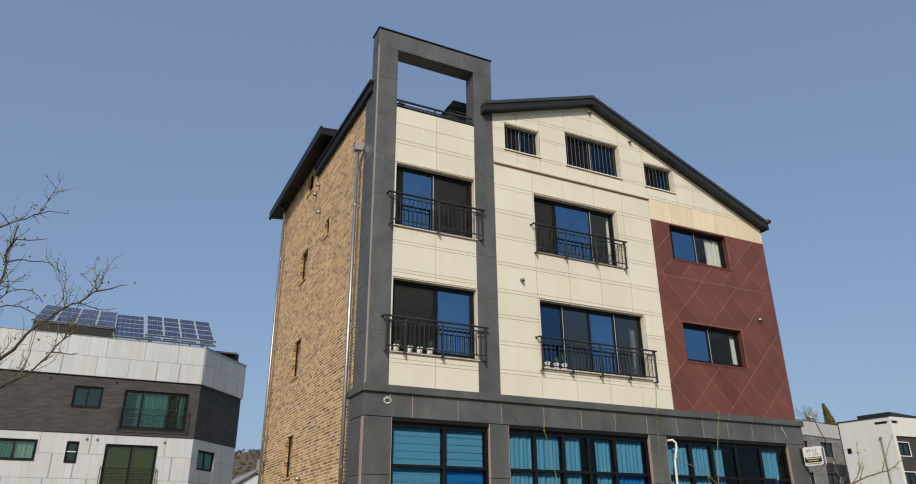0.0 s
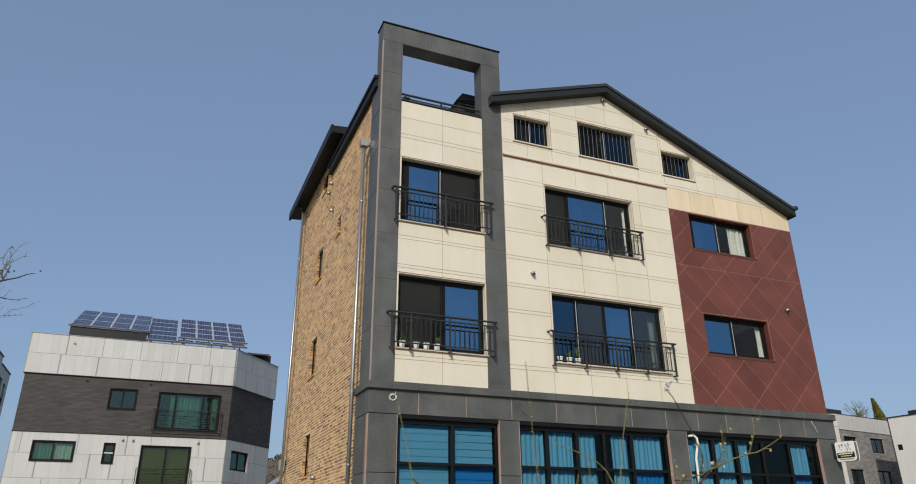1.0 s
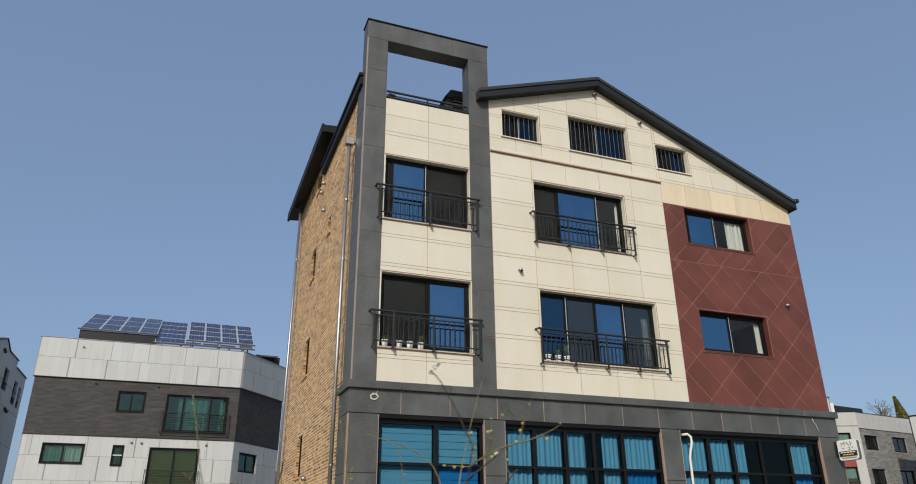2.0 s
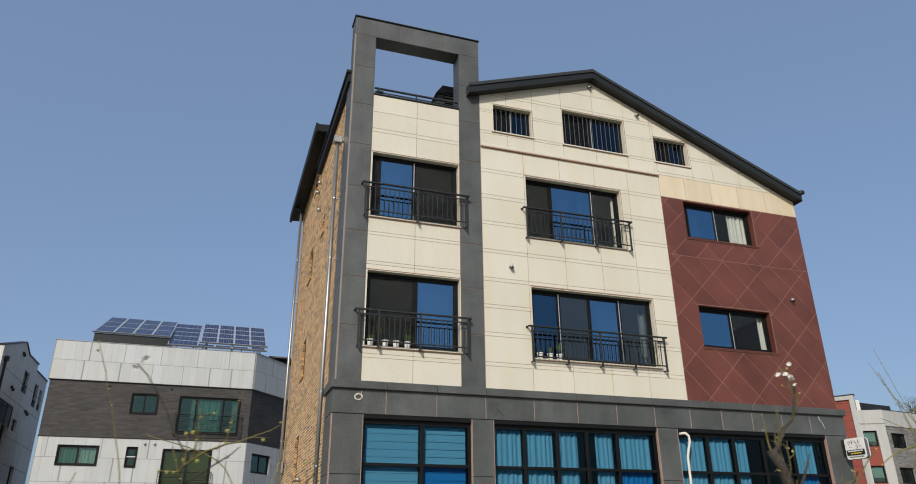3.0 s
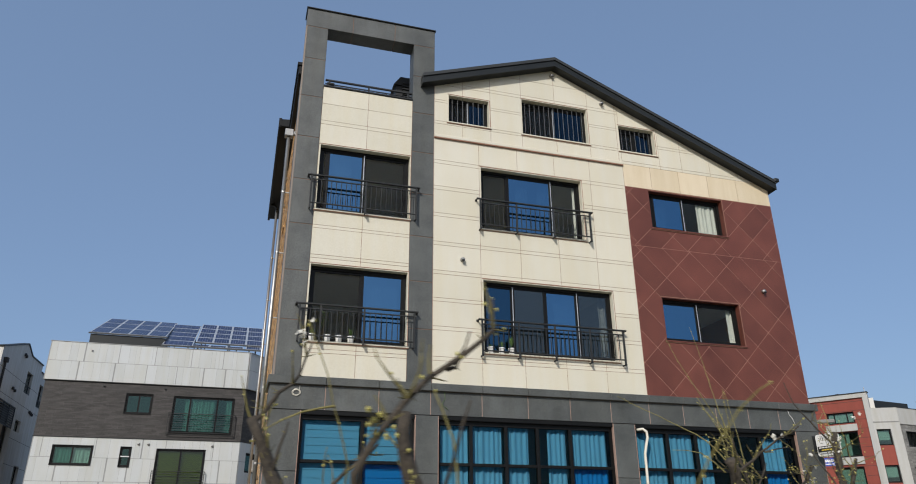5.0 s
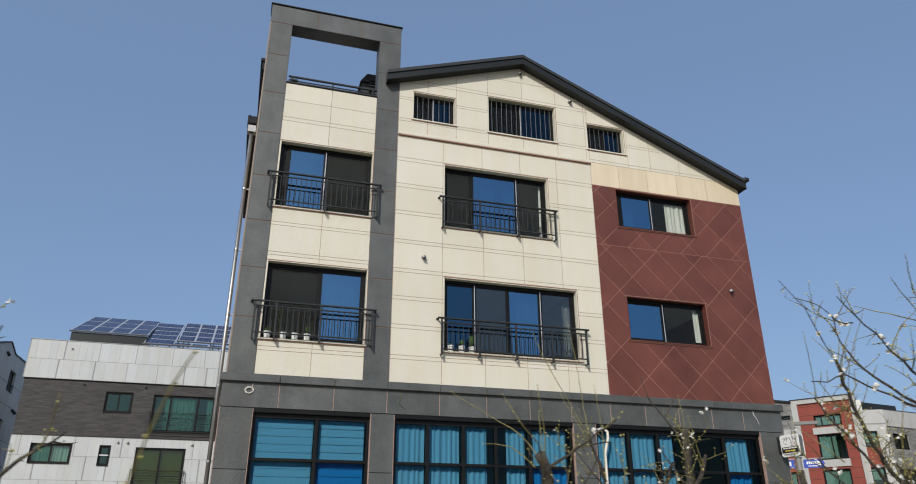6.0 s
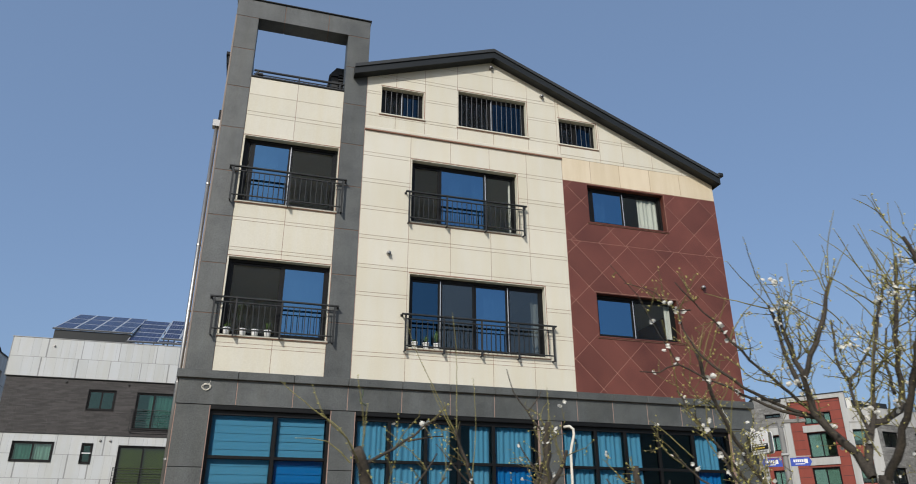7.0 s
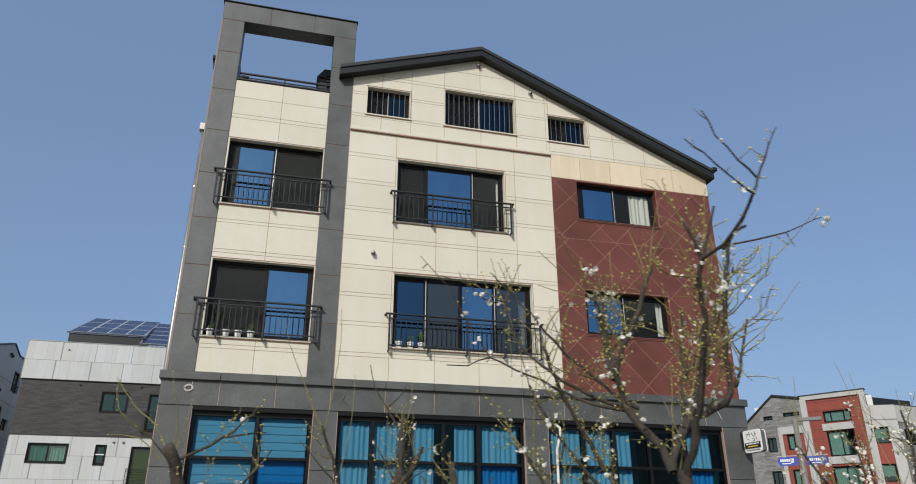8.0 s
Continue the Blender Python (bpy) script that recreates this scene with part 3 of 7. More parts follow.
SIDE_M = Matrix.Translation((-0.04, 0, 0)) @ Matrix(((0, 1, 0, 0), (1, 0, 0, 0), (0, 0, 1, 0), (0, 0, 0, 1)))
for v in bm.verts:
    v.co = SIDE_M @ v.co
brick_wall = part("brick_wall", bm, M["mortar"], house, "tan brick side wall with pale mortar")


def brick_field(y0, y1, z0, z1, holes, skip, bl=0.245, bh=0.078, gap=0.021, proud=0.0016, seed=3):
    """Verts and faces of every brick of a running bond on the plane x = -0.04."""
    rng = random.Random(seed)
    vs, fs, single = [], [], []
    row, z = 0, z0
    while z + bh <= z1:
        y = y0 - (bl / 2 if row % 2 else 0)
        while y < y1:
            a, b, c, d = max(y, y0) + gap / 2, min(y + bl, y1) - gap / 2, z + gap / 2, z + bh - gap / 2
            y += bl
            spans = [(a, b)]
            for h in holes:
                if h[2] < d and h[3] > c:
                    spans = [s for p, q in spans for s in ((p, min(q, h[0] - 0.002)), (max(p, h[1] + 0.002), q))]
            for p, q in spans:
                if q - p < 0.03 or skip((p + q) / 2, d):
                    continue
                x = -0.04 - proud + rng.uniform(-0.0005, 0.0005)
                if len(single) < 300 and q - p > bl - gap - 0.001 and (p + q) / 2 < 2.75 and 5.0 < z < 8.2:
                    single.append((x, (p + q) / 2, (c + d) / 2))
                    continue
                k = len(vs)
                vs += [(x, p, c), (x, q, c), (x, q, d), (x, p, d), (-0.035, p, c), (-0.035, q, c), (-0.035, q, d), (-0.035, p, d)]
                fs += [(k, k + 3, k + 2, k + 1), (k, k + 1, k + 5, k + 4), (k + 1, k + 2, k + 6, k + 5), (k + 2, k + 3, k + 7, k + 6), (k + 3, k, k + 4, k + 7)]
        z += bh
        row += 1
    return vs, fs, single


vs, fs, single = brick_field(0.83, 10.1, 0.0, 13.12, SIDE, lambda y, z: z > 12.42 and y < 4.97)
me = bpy.data.meshes.new("brickwork")
me.from_pydata(vs, [], fs)
me.materials.append(M["brick"])
part("brickwork", me, None, brick_wall, "tan and brown bricks in running bond", kind="stuff")
hl, hh = 0.112, 0.0285
one_brick = finish(boxes((0.0, 0.006, -hl, hl, -hh, hh)), "brick", M["single_brick"])
SINGLE_BRICKS = single
for h in SIDE:
    y0, y1, z0, z1 = h
    w = part("side_window", boxes((0.03, 0.08, y0, y0 + 0.05, z0, z1), (0.03, 0.08, y1 - 0.05, y1, z0, z1), (0.03, 0.08, y0 + 0.05, y1 - 0.05, z0, z0 + 0.05), (0.03, 0.08, y0 + 0.05, y1 - 0.05, z1 - 0.05, z1)), M["frame"], house, "narrow window in the brick wall")
    pane = part("pane", boxes((0.05, 0.056, y0 + 0.05, y1 - 0.05, z0 + 0.05, z1 - 0.05)), M["dark_pane"], w)
    pane.visible_shadow = False
    part("sill", soft_boxes(0.005, (-0.075, 0.03, y0 - 0.04, y1 + 0.04, z0 - 0.05, z0 - 0.002)), M["brick"], w)
    bm = bmesh.new()
    k = 0
    z = z0
    while z < z1 - 0.05:
        box(bm, -0.044, 0.03, y1 - (0.016 if k % 2 else 0.006), y1 + 0.02, z + 0.007, z + 0.071)
        z += 0.078
        k += 1
    part("brick_jamb", bm, M["brick"], w)

# windows of the front
P_B, P_S, P_D = "blue_pane", "screen", "dark_pane"
LAYOUT = {
    "w1": [(0.15, P_S), (0.97, P_B), (1.15, P_S)], "w2": [(1.15, P_S), (1.0, P_B)],
    "a": [(1, P_S), (1, "dim_pane")], "m": [(1, P_S), (1, "dim_pane")], "c": [(1, P_S), (1, "dim_pane")],
    "w3": [(0.62, P_S), (1.1, P_B), (0.68, P_D)], "w5": [(0.72, "navy_pane"), (0.85, "grey_pane"), (0.85, P_B), (0.85, "grey_pane")],
    "w6": [(0.12, P_B), (1, P_B), (1.2, P_D)], "w7": [(1, P_B), (1.1, P_D)],
}
RAILS = {"w1": (2,), "w2": (), "w3": (2,), "w5": (1, 3), "a": (1,), "m": (1,), "c": (), "w6": (2,), "w7": (1,)}
for key, h in WIN.items():
    x0, x1, z0, z1 = h
    stone = M["maroon"] if key in ("w6", "w7") else M["beige"]
    t = 0.022
    inner = (x0 + t, x1 - t, z0 + t, z1 - t)
    win = window_unit(house, inner, LAYOUT[key], 0.15, rail_mat=M["silver"], rails=RAILS[key], bar=0.065, st=0.05)
    part("reveal", boxes((x0, x0 + t, 0.002, 0.24, z0, z1), (x1 - t, x1, 0.002, 0.24, z0, z1), (x0 + t, x1 - t, 0.002, 0.24, z1 - t, z1)), stone, win, "stone lined reveal")
    part("sill", soft_boxes(0.004, (x0 - 0.03, x1 + 0.03, -0.035, 0.15, z0 - 0.012, z0 + t)), stone, win)
    part("edge_joint", boxes((x0 - 0.008, x1 + 0.008, -0.006, 0.004, z1 - 0.002, z1 + 0.012), (x1 - 0.003, x1 + 0.008, -0.005, 0.004, z0, z1), (x0 - 0.03, x1 + 0.03, -0.02, 0.004, z0 - 0.026, z0 - 0.012)), M["joint"], win)
    if key in "amc":
        n = round((x1 - x0) / 0.135)
        for i in range(1, n):
            x = x0 + (x1 - x0) * i / n
            part("grille_bar", round_bar((x, 0.09, z0 + t), (x, 0.09, z1 - t), 0.0065, 6), M["bar"], win)

# shop windows
SHOP_BARS = [[1.79], [4.11, 4.90, 5.63, 6.41], [8.85, 9.60, 10.46, 11.37]]
for (x0, x1), bars in zip(SHOPS, SHOP_BARS):
    y = 0.0
    zz = [0.45, 2.05, 3.13, HEAD]
    frame_rows = [(x0, x1, y, y + 0.09, HEAD - 0.10, HEAD), (x0, x1, y, y + 0.09, 0.45, 0.53), (x0, x0 + 0.05, y, y + 0.09, 0.53, HEAD - 0.10), (x1 - 0.05, x1, y, y + 0.09, 0.53, HEAD - 0.10)]
    win = part("shop_window", boxes(*frame_rows), M["frame"], house, "dark framed shop window with blue glass")
    for b in bars:
        part("mullion", soft_boxes(0.004, (b - 0.035, b + 0.035, y - 0.02, y + 0.085, 0.53, HEAD - 0.10)), M["frame"], win)
    for z in zz[1:3]:
        part("transom", soft_boxes(0.004, (x0 + 0.05, x1 - 0.05, y - 0.016, y + 0.08, z - 0.03, z + 0.03)), M["frame"], win)
    xs = [x0 + 0.05, *bars, x1 - 0.05]
    for i, (a, b) in enumerate(zip(xs, xs[1:])):
        for z0, z1 in zip([0.53, 2.05, 3.13], [2.05, 3.13, HEAD - 0.10]):
            deep = z1 < 3.2 and i == len(xs) - 2
            pane_sheet("pane", a, b, y + 0.04, z0, z1, M["film_pane" if deep else "shop_pane"], win)
    part("reveal", boxes((x0 - 0.004, x0 + 0.008, -0.02, 0.29, 0.45, HEAD), (x1 - 0.008, x1 + 0.004, -0.02, 0.29, 0.45, HEAD), (x0, x1, -0.08, 0.29, HEAD - 0.012, HEAD + 0.03)), M["frame"], win)

# curtains and blinds behind the glass
for x0, x1, front_h, back_h in ((0.60, 1.74, 0.146, 0.090), (1.86, 2.78, 0.124, 0.075)):
    blind = thing("zebra_blind", None, "white striped roller blind behind blue shop glass", "blind")
    part("head_rail", boxes((x0, x1, 0.098, 0.14, 3.90, 3.95)), M["white"], blind)
    for k in range(21):
        z = 3.90 - k * 0.155
        part("slat", boxes((x0, x1, 0.105, 0.111, z - front_h, z)), M["curtain"], blind)
        part("slat", boxes((x0, x1, 0.120, 0.126, z - 0.140 - back_h * 0.5, z - 0.140 + back_h * 0.5)), M["curtain"], blind)
for i, (a, b) in enumerate(((3.46, 4.06), (4.17, 4.83), (4.96, 5.45), (5.90, 6.34), (6.49, 7.32), (8.09, 8.80), (8.92, 9.55), (9.67, 10.05), (11.52, 12.10))):
    curtain(a, b, 0.115, 0.6, 3.93, "white gathered curtain behind blue shop glass", seed=i, pitch=0.12)
curtain(10.72, 11.36, 0.24, 9.22, 10.20, "white gathered curtain in an upstairs window", seed=21, pitch=0.13)
curtain(11.18, 11.39, 0.27, 6.2, 7.22, "white curtain drawn aside in an upstairs window", seed=22, pitch=0.09)
curtain(7.04, 7.16, 0.27, 8.62, 10.2, "white curtain drawn aside in an upstairs window", seed=23, pitch=0.09)
for k, (x0, x1, z0, z1) in enumerate(((5.48, 5.82, 8.65, 10.2), (6.08, 6.42, 8.65, 10.2), (9.40, 9.80, 9.22, 10.2), (0.80, 1.30, 8.65, 10.2), (1.75, 2.50, 5.62, 7.2), (6.34, 6.95, 5.62, 7.2))):
    curtain(x0, x1, 0.36, z0, z1, "thin pale curtain behind blue window glass", seed=40 + k, pitch=0.16)
curtain(7.56, 7.76, 0.40, 5.6, 7.2, "white curtain drawn aside behind the balcony window", seed=24, pitch=0.12)


# balcony railings
def railing(x0, x1, z0, z1, posts, y=-0.13, over=0.09, name="balcony_railing"):
    top = soft_boxes(0.006, (x0 - over, x1 + over, y - 0.028, y + 0.028, z1 - 0.035, z1), (x0, x1, y - 0.014, y + 0.014, z1 - 0.135, z1 - 0.108), (x0, x1, y - 0.014, y + 0.014, z0 + 0.07, z0 + 0.098))
    rail = part(name, top, M["metal"], house, "black steel railing with slim bars")
    for x in posts:
        part("post", soft_boxes(0.004, (x - 0.019, x + 0.019, y - 0.019, y + 0.019, z0 - 0.05, z1 - 0.035)), M["metal"], rail)
        part("bracket", boxes((x - 0.012, x + 0.012, y + 0.019, 0.0, z0 - 0.04, z0 - 0.015), (x - 0.02, x + 0.02, y - 0.03, y - 0.019, z0 - 0.055, z0 - 0.02)), M["metal"], rail)
    for x in (x0 - over + 0.02, x1 + over - 0.02):
        part("wall_bracket", boxes((x - 0.014, x + 0.014, y + 0.02, 0.0, z1 - 0.03, z1 - 0.006), (x - 0.03, x + 0.03, -0.012, -0.004, z1 - 0.045, z1 + 0.01)), M["metal"], rail)
    for a, b in zip(posts, posts[1:]):
        n = max(round((b - a) / 0.118), 2)
        for i in range(1, n):
            x = a + (b - a) * i / n
            part("baluster", boxes((x - 0.0075, x + 0.0075, y - 0.0075, y + 0.0075, z0 + 0.098, z1 - 0.135)), M["metal"], rail)
    return rail


railing(0.35, 2.79, 8.60, 9.40, [0.35, 1.60, 2.79])
railing(0.33, 2.80, 5.55, 6.33, [0.33, 0.77, 1.70, 2.80])
railing(4.38, 7.28, 8.56, 9.33, [4.38, 5.31, 6.29, 7.28])
railing(4.37, 7.90, 5.48, 6.29, [4.37, 5.25, 6.14, 7.03, 7.90])
ter = part("terrace_railing", soft_boxes(0.004, (0.50, 2.68, 0.10, 0.15, 12.16, 12.20), (0.50, 2.68, 0.115, 0.14, 12.06, 12.085)), M["metal"], house, "low black steel terrace railing")
for x in (0.60, 1.58, 2.58):
    part("post", boxes((x - 0.018, x + 0.018, 0.107, 0.143, 11.945, 12.16)), M["metal"], ter)
for i in range(19):
    x = 0.56 + i * 0.113
    part("baluster", boxes((x - 0.007, x + 0.007, 0.118, 0.132, 11.945, 12.06)), M["metal"], ter)


# round vent caps
def vent_cap(x, z, r=0.052):
    bm = bmesh.new()
    bmesh.ops.create_cone(bm, cap_ends=True, segments=16, radius1=r, radius2=r * 0.92, depth=0.07, matrix=Matrix.Translation((x, -0.035, z)) @ Matrix.Rotation(radians(90), 4, "X"))
    bmesh.ops.create_uvsphere(bm, u_segments=16, v_segments=8, radius=r * 0.93, matrix=Matrix.Translation((x, -0.062, z)) @ Matrix.Diagonal((1, 0.7, 1, 1)))
    cap = part("vent_cap", bm, M["steel"], house, "round stainless steel vent cap", smooth=True)
    part("vent_mouth", boxes((x - r * 0.6, x + r * 0.6, -0.112, -0.07, z - r * 1.02, z - r * 0.45)), M["ink"], cap)


for x, z in ((3.95, 7.72), (12.25, 7.70), (6.54, 13.40), (7.98, 12.77)):
    vent_cap(x, z)


def side_vent(y, z, r=0.06):
    bm = bmesh.new()
    bmesh.ops.create_cone(bm, cap_ends=True, segments=14, radius1=r, radius2=r * 0.9, depth=0.12, matrix=Matrix.Translation((-0.10, y, z)) @ Matrix.Rotation(radians(90), 4, "Y"))
    part("vent_cap", bm, M["steel"], house, "round stainless steel vent cap", smooth=True)


for y, z in ((5.18, 11.93), (5.5, 11.75), (4.88, 10.87), (5.0, 3.2)):
    side_vent(y, z)


# downpipes
def downpipe(x, y, z_top, head):
    pipe = part("downpipe", tube(bmesh.new(), [(x, y, 0.1), (x, y, z_top)], 0.045, 12), M["steel"], house, "stainless steel downpipe", smooth=True)
    if head:
        part("rain_head", soft_boxes(0.008, (x - 0.10, x + 0.10, y - 0.09, y + 0.09, z_top - 0.02, z_top + 0.17)), M["steel"], pipe)
        part("outlet", boxes((x + 0.05, 0.0, y - 0.05, y + 0.05, z_top + 0.05, z_top + 0.13)), M["steel"], pipe)
    z = 1.6
    while z < z_top - 0.3:
        bm = bmesh.new()
        bmesh.ops.create_cone(bm, cap_ends=True, segments=12, radius1=0.052, radius2=0.052, depth=0.035, matrix=Matrix.Translation((x, y, z)))
        box(bm, x, -0.04, y - 0.012, y + 0.012, z - 0.012, z + 0.012)
        part("clip", bm, M["steel"], pipe)
        z += 1.55


downpipe(-0.225, 0.90, 10.90, True)
downpipe(-0.20, 9.35, 12.75, False)
part("downpipe", tube(bmesh.new(), [(-0.20, 9.35, 12.75), (-0.22, 9.4, 12.92), (-0.38, 9.5, 13.05)], 0.045, 12), M["metal"], house, smooth=True)

# the covered machine on the terrace
unit = thing("outdoor_unit", pose(2.72, 1.25, 11.40), "black outdoor machine with a slatted side on the terrace", "outdoor unit")
part("body", soft_boxes(0.02, (-0.30, 0.26, -0.25, 0.45, 0.0, 1.62)), M["ink"], unit)
lid = bmesh.new()
prism(lid, [(-0.36, 1.60), (0.26, 1.60), (0.26, 1.86), (-0.18, 1.86)], -0.30, 0.50)
part("lid", lid, M["metal"], unit)
for i in range(9):
    part("slat", soft_boxes(0.006, (-0.12, 0.27, -0.33, -0.25, 0.95 + i * 0.085, 0.995 + i * 0.085)), M["metal"], unit)
lamp = thing("wall_lamp", pose(0.56, 0.12, 11.945), "small black lamp on the terrace edge", "lamp")
part("foot", soft_boxes(0.004, (-0.03, 0.03, -0.03, 0.03, 0.0, 0.10)), M["metal"], lamp)
part("head", soft_boxes(0.012, (-0.02, 0.16, -0.04, 0.04, 0.10, 0.16)), M["metal"], lamp)


# pots on the sills
def flower_pot(x, y, z, size, tall, seed):
    rng = random.Random(seed)
    pot_thing = thing("flower_pot", pose(x, y, z), "small white plastic pot with a green plant on a window sill", "flower pot", "pots on the sills")
    bm = bmesh.new()
    prof = [(0.70, 0.0), (0.78, 0.05), (0.86, 0.55), (0.95, 0.80), (1.04, 0.82), (1.04, 1.0), (0.92, 1.0), (0.90, 0.88)]
    ring = [[bm.verts.new((size * r * math.cos(a), size * r * math.sin(a), size * 1.9 * h)) for a in (2 * math.pi * i / 14 for i in range(14))] for r, h in prof]
    for a, b in zip(ring, ring[1:]):
        for i in range(14):
            bm.faces.new((a[i], a[(i + 1) % 14], b[(i + 1) % 14], b[i]))
    bm.faces.new(ring[0])
    part("pot", bm, M["white"], pot_thing, smooth=True)
    bm = bmesh.new()
    bmesh.ops.create_circle(bm, cap_ends=True, segments=14, radius=size * 0.92, matrix=Matrix.Translation((0, 0, size * 1.72)))
    part("soil", bm, M["soil"], pot_thing)
    bm = bmesh.new()
    for i in range(int(16 + tall * 60)):
        a, up, reach = rng.uniform(0, 6.3), rng.uniform(0.3, 1.0) * tall, rng.uniform(0.02, 0.09)
        base = Vector((0, 0, size * 1.7))
        tip = base + Vector((math.cos(a) * reach, math.sin(a) * reach, up))
        side = Vector((-math.sin(a), math.cos(a), 0)) * rng.uniform(0.006, 0.014)
        mid = base.lerp(tip, 0.6) + Vector((0, 0, 0.015))
        q = [bm.verts.new(p) for p in (base.lerp(tip, 0.25), mid + side, tip, mid - side)]
        bm.faces.new(q)
    part("plant", bm, M["leaf"], pot_thing)


for i, (x, tall) in enumerate(((0.63, 0.14), (0.955, 0.05), (1.20, 0.04), (1.455, 0.20))):
    flower_pot(x, 0.055, 5.562, 0.076, tall, i)
for i, (x, tall) in enumerate(((4.62, 0.09), (4.88, 0.20), (5.12, 0.34))):
    flower_pot(x, 0.055, 5.556, 0.074, tall, i + 10)
small_tree = thing("potted_shrub", pose(0.86, 0.10, 5.557), "slim potted shrub behind the railing", "plant")
bm = bmesh.new()
tube(bm, [(0, 0, 0), (0.02, 0, 0.3), (0.0, 0.01, 0.65)], [0.012, 0.010, 0.005], 6)
part("stem", bm, M["bark"], small_tree)
bm = bmesh.new()
rng = random.Random(8)
for i in range(60):
    c = Vector((rng.gauss(0, 0.05), rng.gauss(0, 0.03), rng.uniform(0.35, 0.75)))
    u, v = Vector((rng.gauss(0, 1), rng.gauss(0, 1), rng.gauss(0, 1))).normalized() * 0.02, Vector((rng.gauss(0, 1), rng.gauss(0, 1), rng.gauss(0, 1))).normalized() * 0.012
    bm.faces.new([bm.verts.new(p) for p in (c - u, c + v, c + u, c - v)])
part("leaves", bm, M["leaf"], small_tree)


meter = thing("meter_box", pose(-0.06, 9.75, 3.75), "small grey meter box on the brick wall", "meter box")
part("case", soft_boxes(0.01, (-0.16, 0.0, -0.12, 0.12, 0.0, 0.36)), M["grey_steel"], meter)
part("lid", soft_boxes(0.006, (-0.18, -0.158, -0.10, 0.10, 0.03, 0.33)), M["grey_steel"], meter)


# loose cables and the cream duct
def cable(name, pts, r, material, label, cat="cable"):
    crv = tube(bmesh.new(), pts, r, 6)
    return tagged(part(name, crv, material, smooth=True), label, cat)


coil = [(0.40 + (0.078 + 0.016 * math.sin(a * 1.37)) * math.cos(a), -0.112 - 0.003 * (a / 6.3), 4.44 + (0.058 + 0.014 * math.sin(a * 0.83)) * math.sin(a)) for a in (i * 0.35 for i in range(64))]
cable("cable_coil", [(0.47, -0.105, 4.585), (0.45, -0.11, 4.50)] + coil, 0.0042, M["duct"], "coiled pale cable hanging under the cornice", "cable")
cable("loose_wire", [(3.50, -0.105, 4.59), (3.51, -0.11, 4.45), (3.46, -0.12, 4.38), (3.44, -0.11, 4.32), (3.52, -0.12, 4.27), (3.58, -0.11, 4.22)], 0.005, M["leaf"], "loose thin green wire on dark stone", "cable")
cable("loose_wire", [(12.25, -0.105, 4.585), (12.27, -0.11, 4.48), (12.33, -0.12, 4.40), (12.36, -0.115, 4.32), (12.40, -0.11, 4.25)], 0.006, M["white"], "loose pale wire on dark stone", "cable")
cable("duct_hose", [(8.06, -0.05, 3.98), (8.16, -0.14, 3.99), (8.24, -0.15, 3.93), (8.25, -0.15, 3.80), (8.20, -0.14, 3.62), (8.16, -0.13, 3.45), (8.155, -0.13, 3.0), (8.15, -0.13, 2.0), (8.15, -0.13, 0.5), (8.15, -0.13, 0.02)], 0.032, M["duct"], "cream wrapped duct hose down the shop front", "hose")

# projecting sign
sign = thing("projecting_sign", pose(12.90, -0.17, 3.50, 0, 0, 8) @ Matrix.Diagonal((1.35, 0.66, 0.82, 1)), "white light box sign on an iron bracket", "sign")


def rounded_slab(x0, x1, z0, z1, y0, y1, r):
    """An upright slab with rounded corners, standing across the y axis."""
    poly = []
    for cx, cz, a0 in ((x1 - r, z0 + r, -90), (x1 - r, z1 - r, 0), (x0 + r, z1 - r, 90), (x0 + r, z0 + r, 180)):
        for k in range(5):
            a = radians(a0 + k * 22.5)
            poly.append((cx + r * math.cos(a), cz + r * math.sin(a)))
    bm = bmesh.new()
    prism(bm, poly, y0, y1)
    return bm


ACROSS = Matrix.Rotation(radians(-90), 4, "Z")
part("box", rounded_slab(0.03, 0.82, 0.0, 0.61, -0.06, -0.03, 0.08), M["white"], sign, m=ACROSS)
part("rim", rounded_slab(0.045, 0.805, 0.015, 0.595, -0.029, 0.06, 0.075), M["bar"], sign, "grey rear case", m=ACROSS)
part("back_face", rounded_slab(0.03, 0.82, 0.0, 0.61, 0.061, 0.075, 0.08), M["white"], sign, m=ACROSS)
part("bracket", boxes((-0.02, 0.02, -0.06, 0.12, 0.15, 0.19), (-0.02, 0.02, -0.06, 0.12, 0.50, 0.54), (-0.05, 0.05, 0.095, 0.12, 0.10, 0.60)), M["metal"], sign)
part("name_bar", boxes((-0.068, -0.0602, -0.80, -0.07, 0.11, 0.27)), M["ink"], sign, "black band")
for k in range(5):
    part("print_bar", boxes((-0.073, -0.0685, -0.74 + k * 0.125, -0.64 + k * 0.125, 0.215, 0.247)), M["white"], sign)
for k in range(4):
    part("print_bar", boxes((-0.073, -0.0685, -0.66 + k * 0.115, -0.57 + k * 0.115, 0.145, 0.177)), M["yellow"], sign)
part("print_bar", boxes((-0.066, -0.0602, -0.74, -0.14, 0.05, 0.078)), M["grey_steel"], sign)
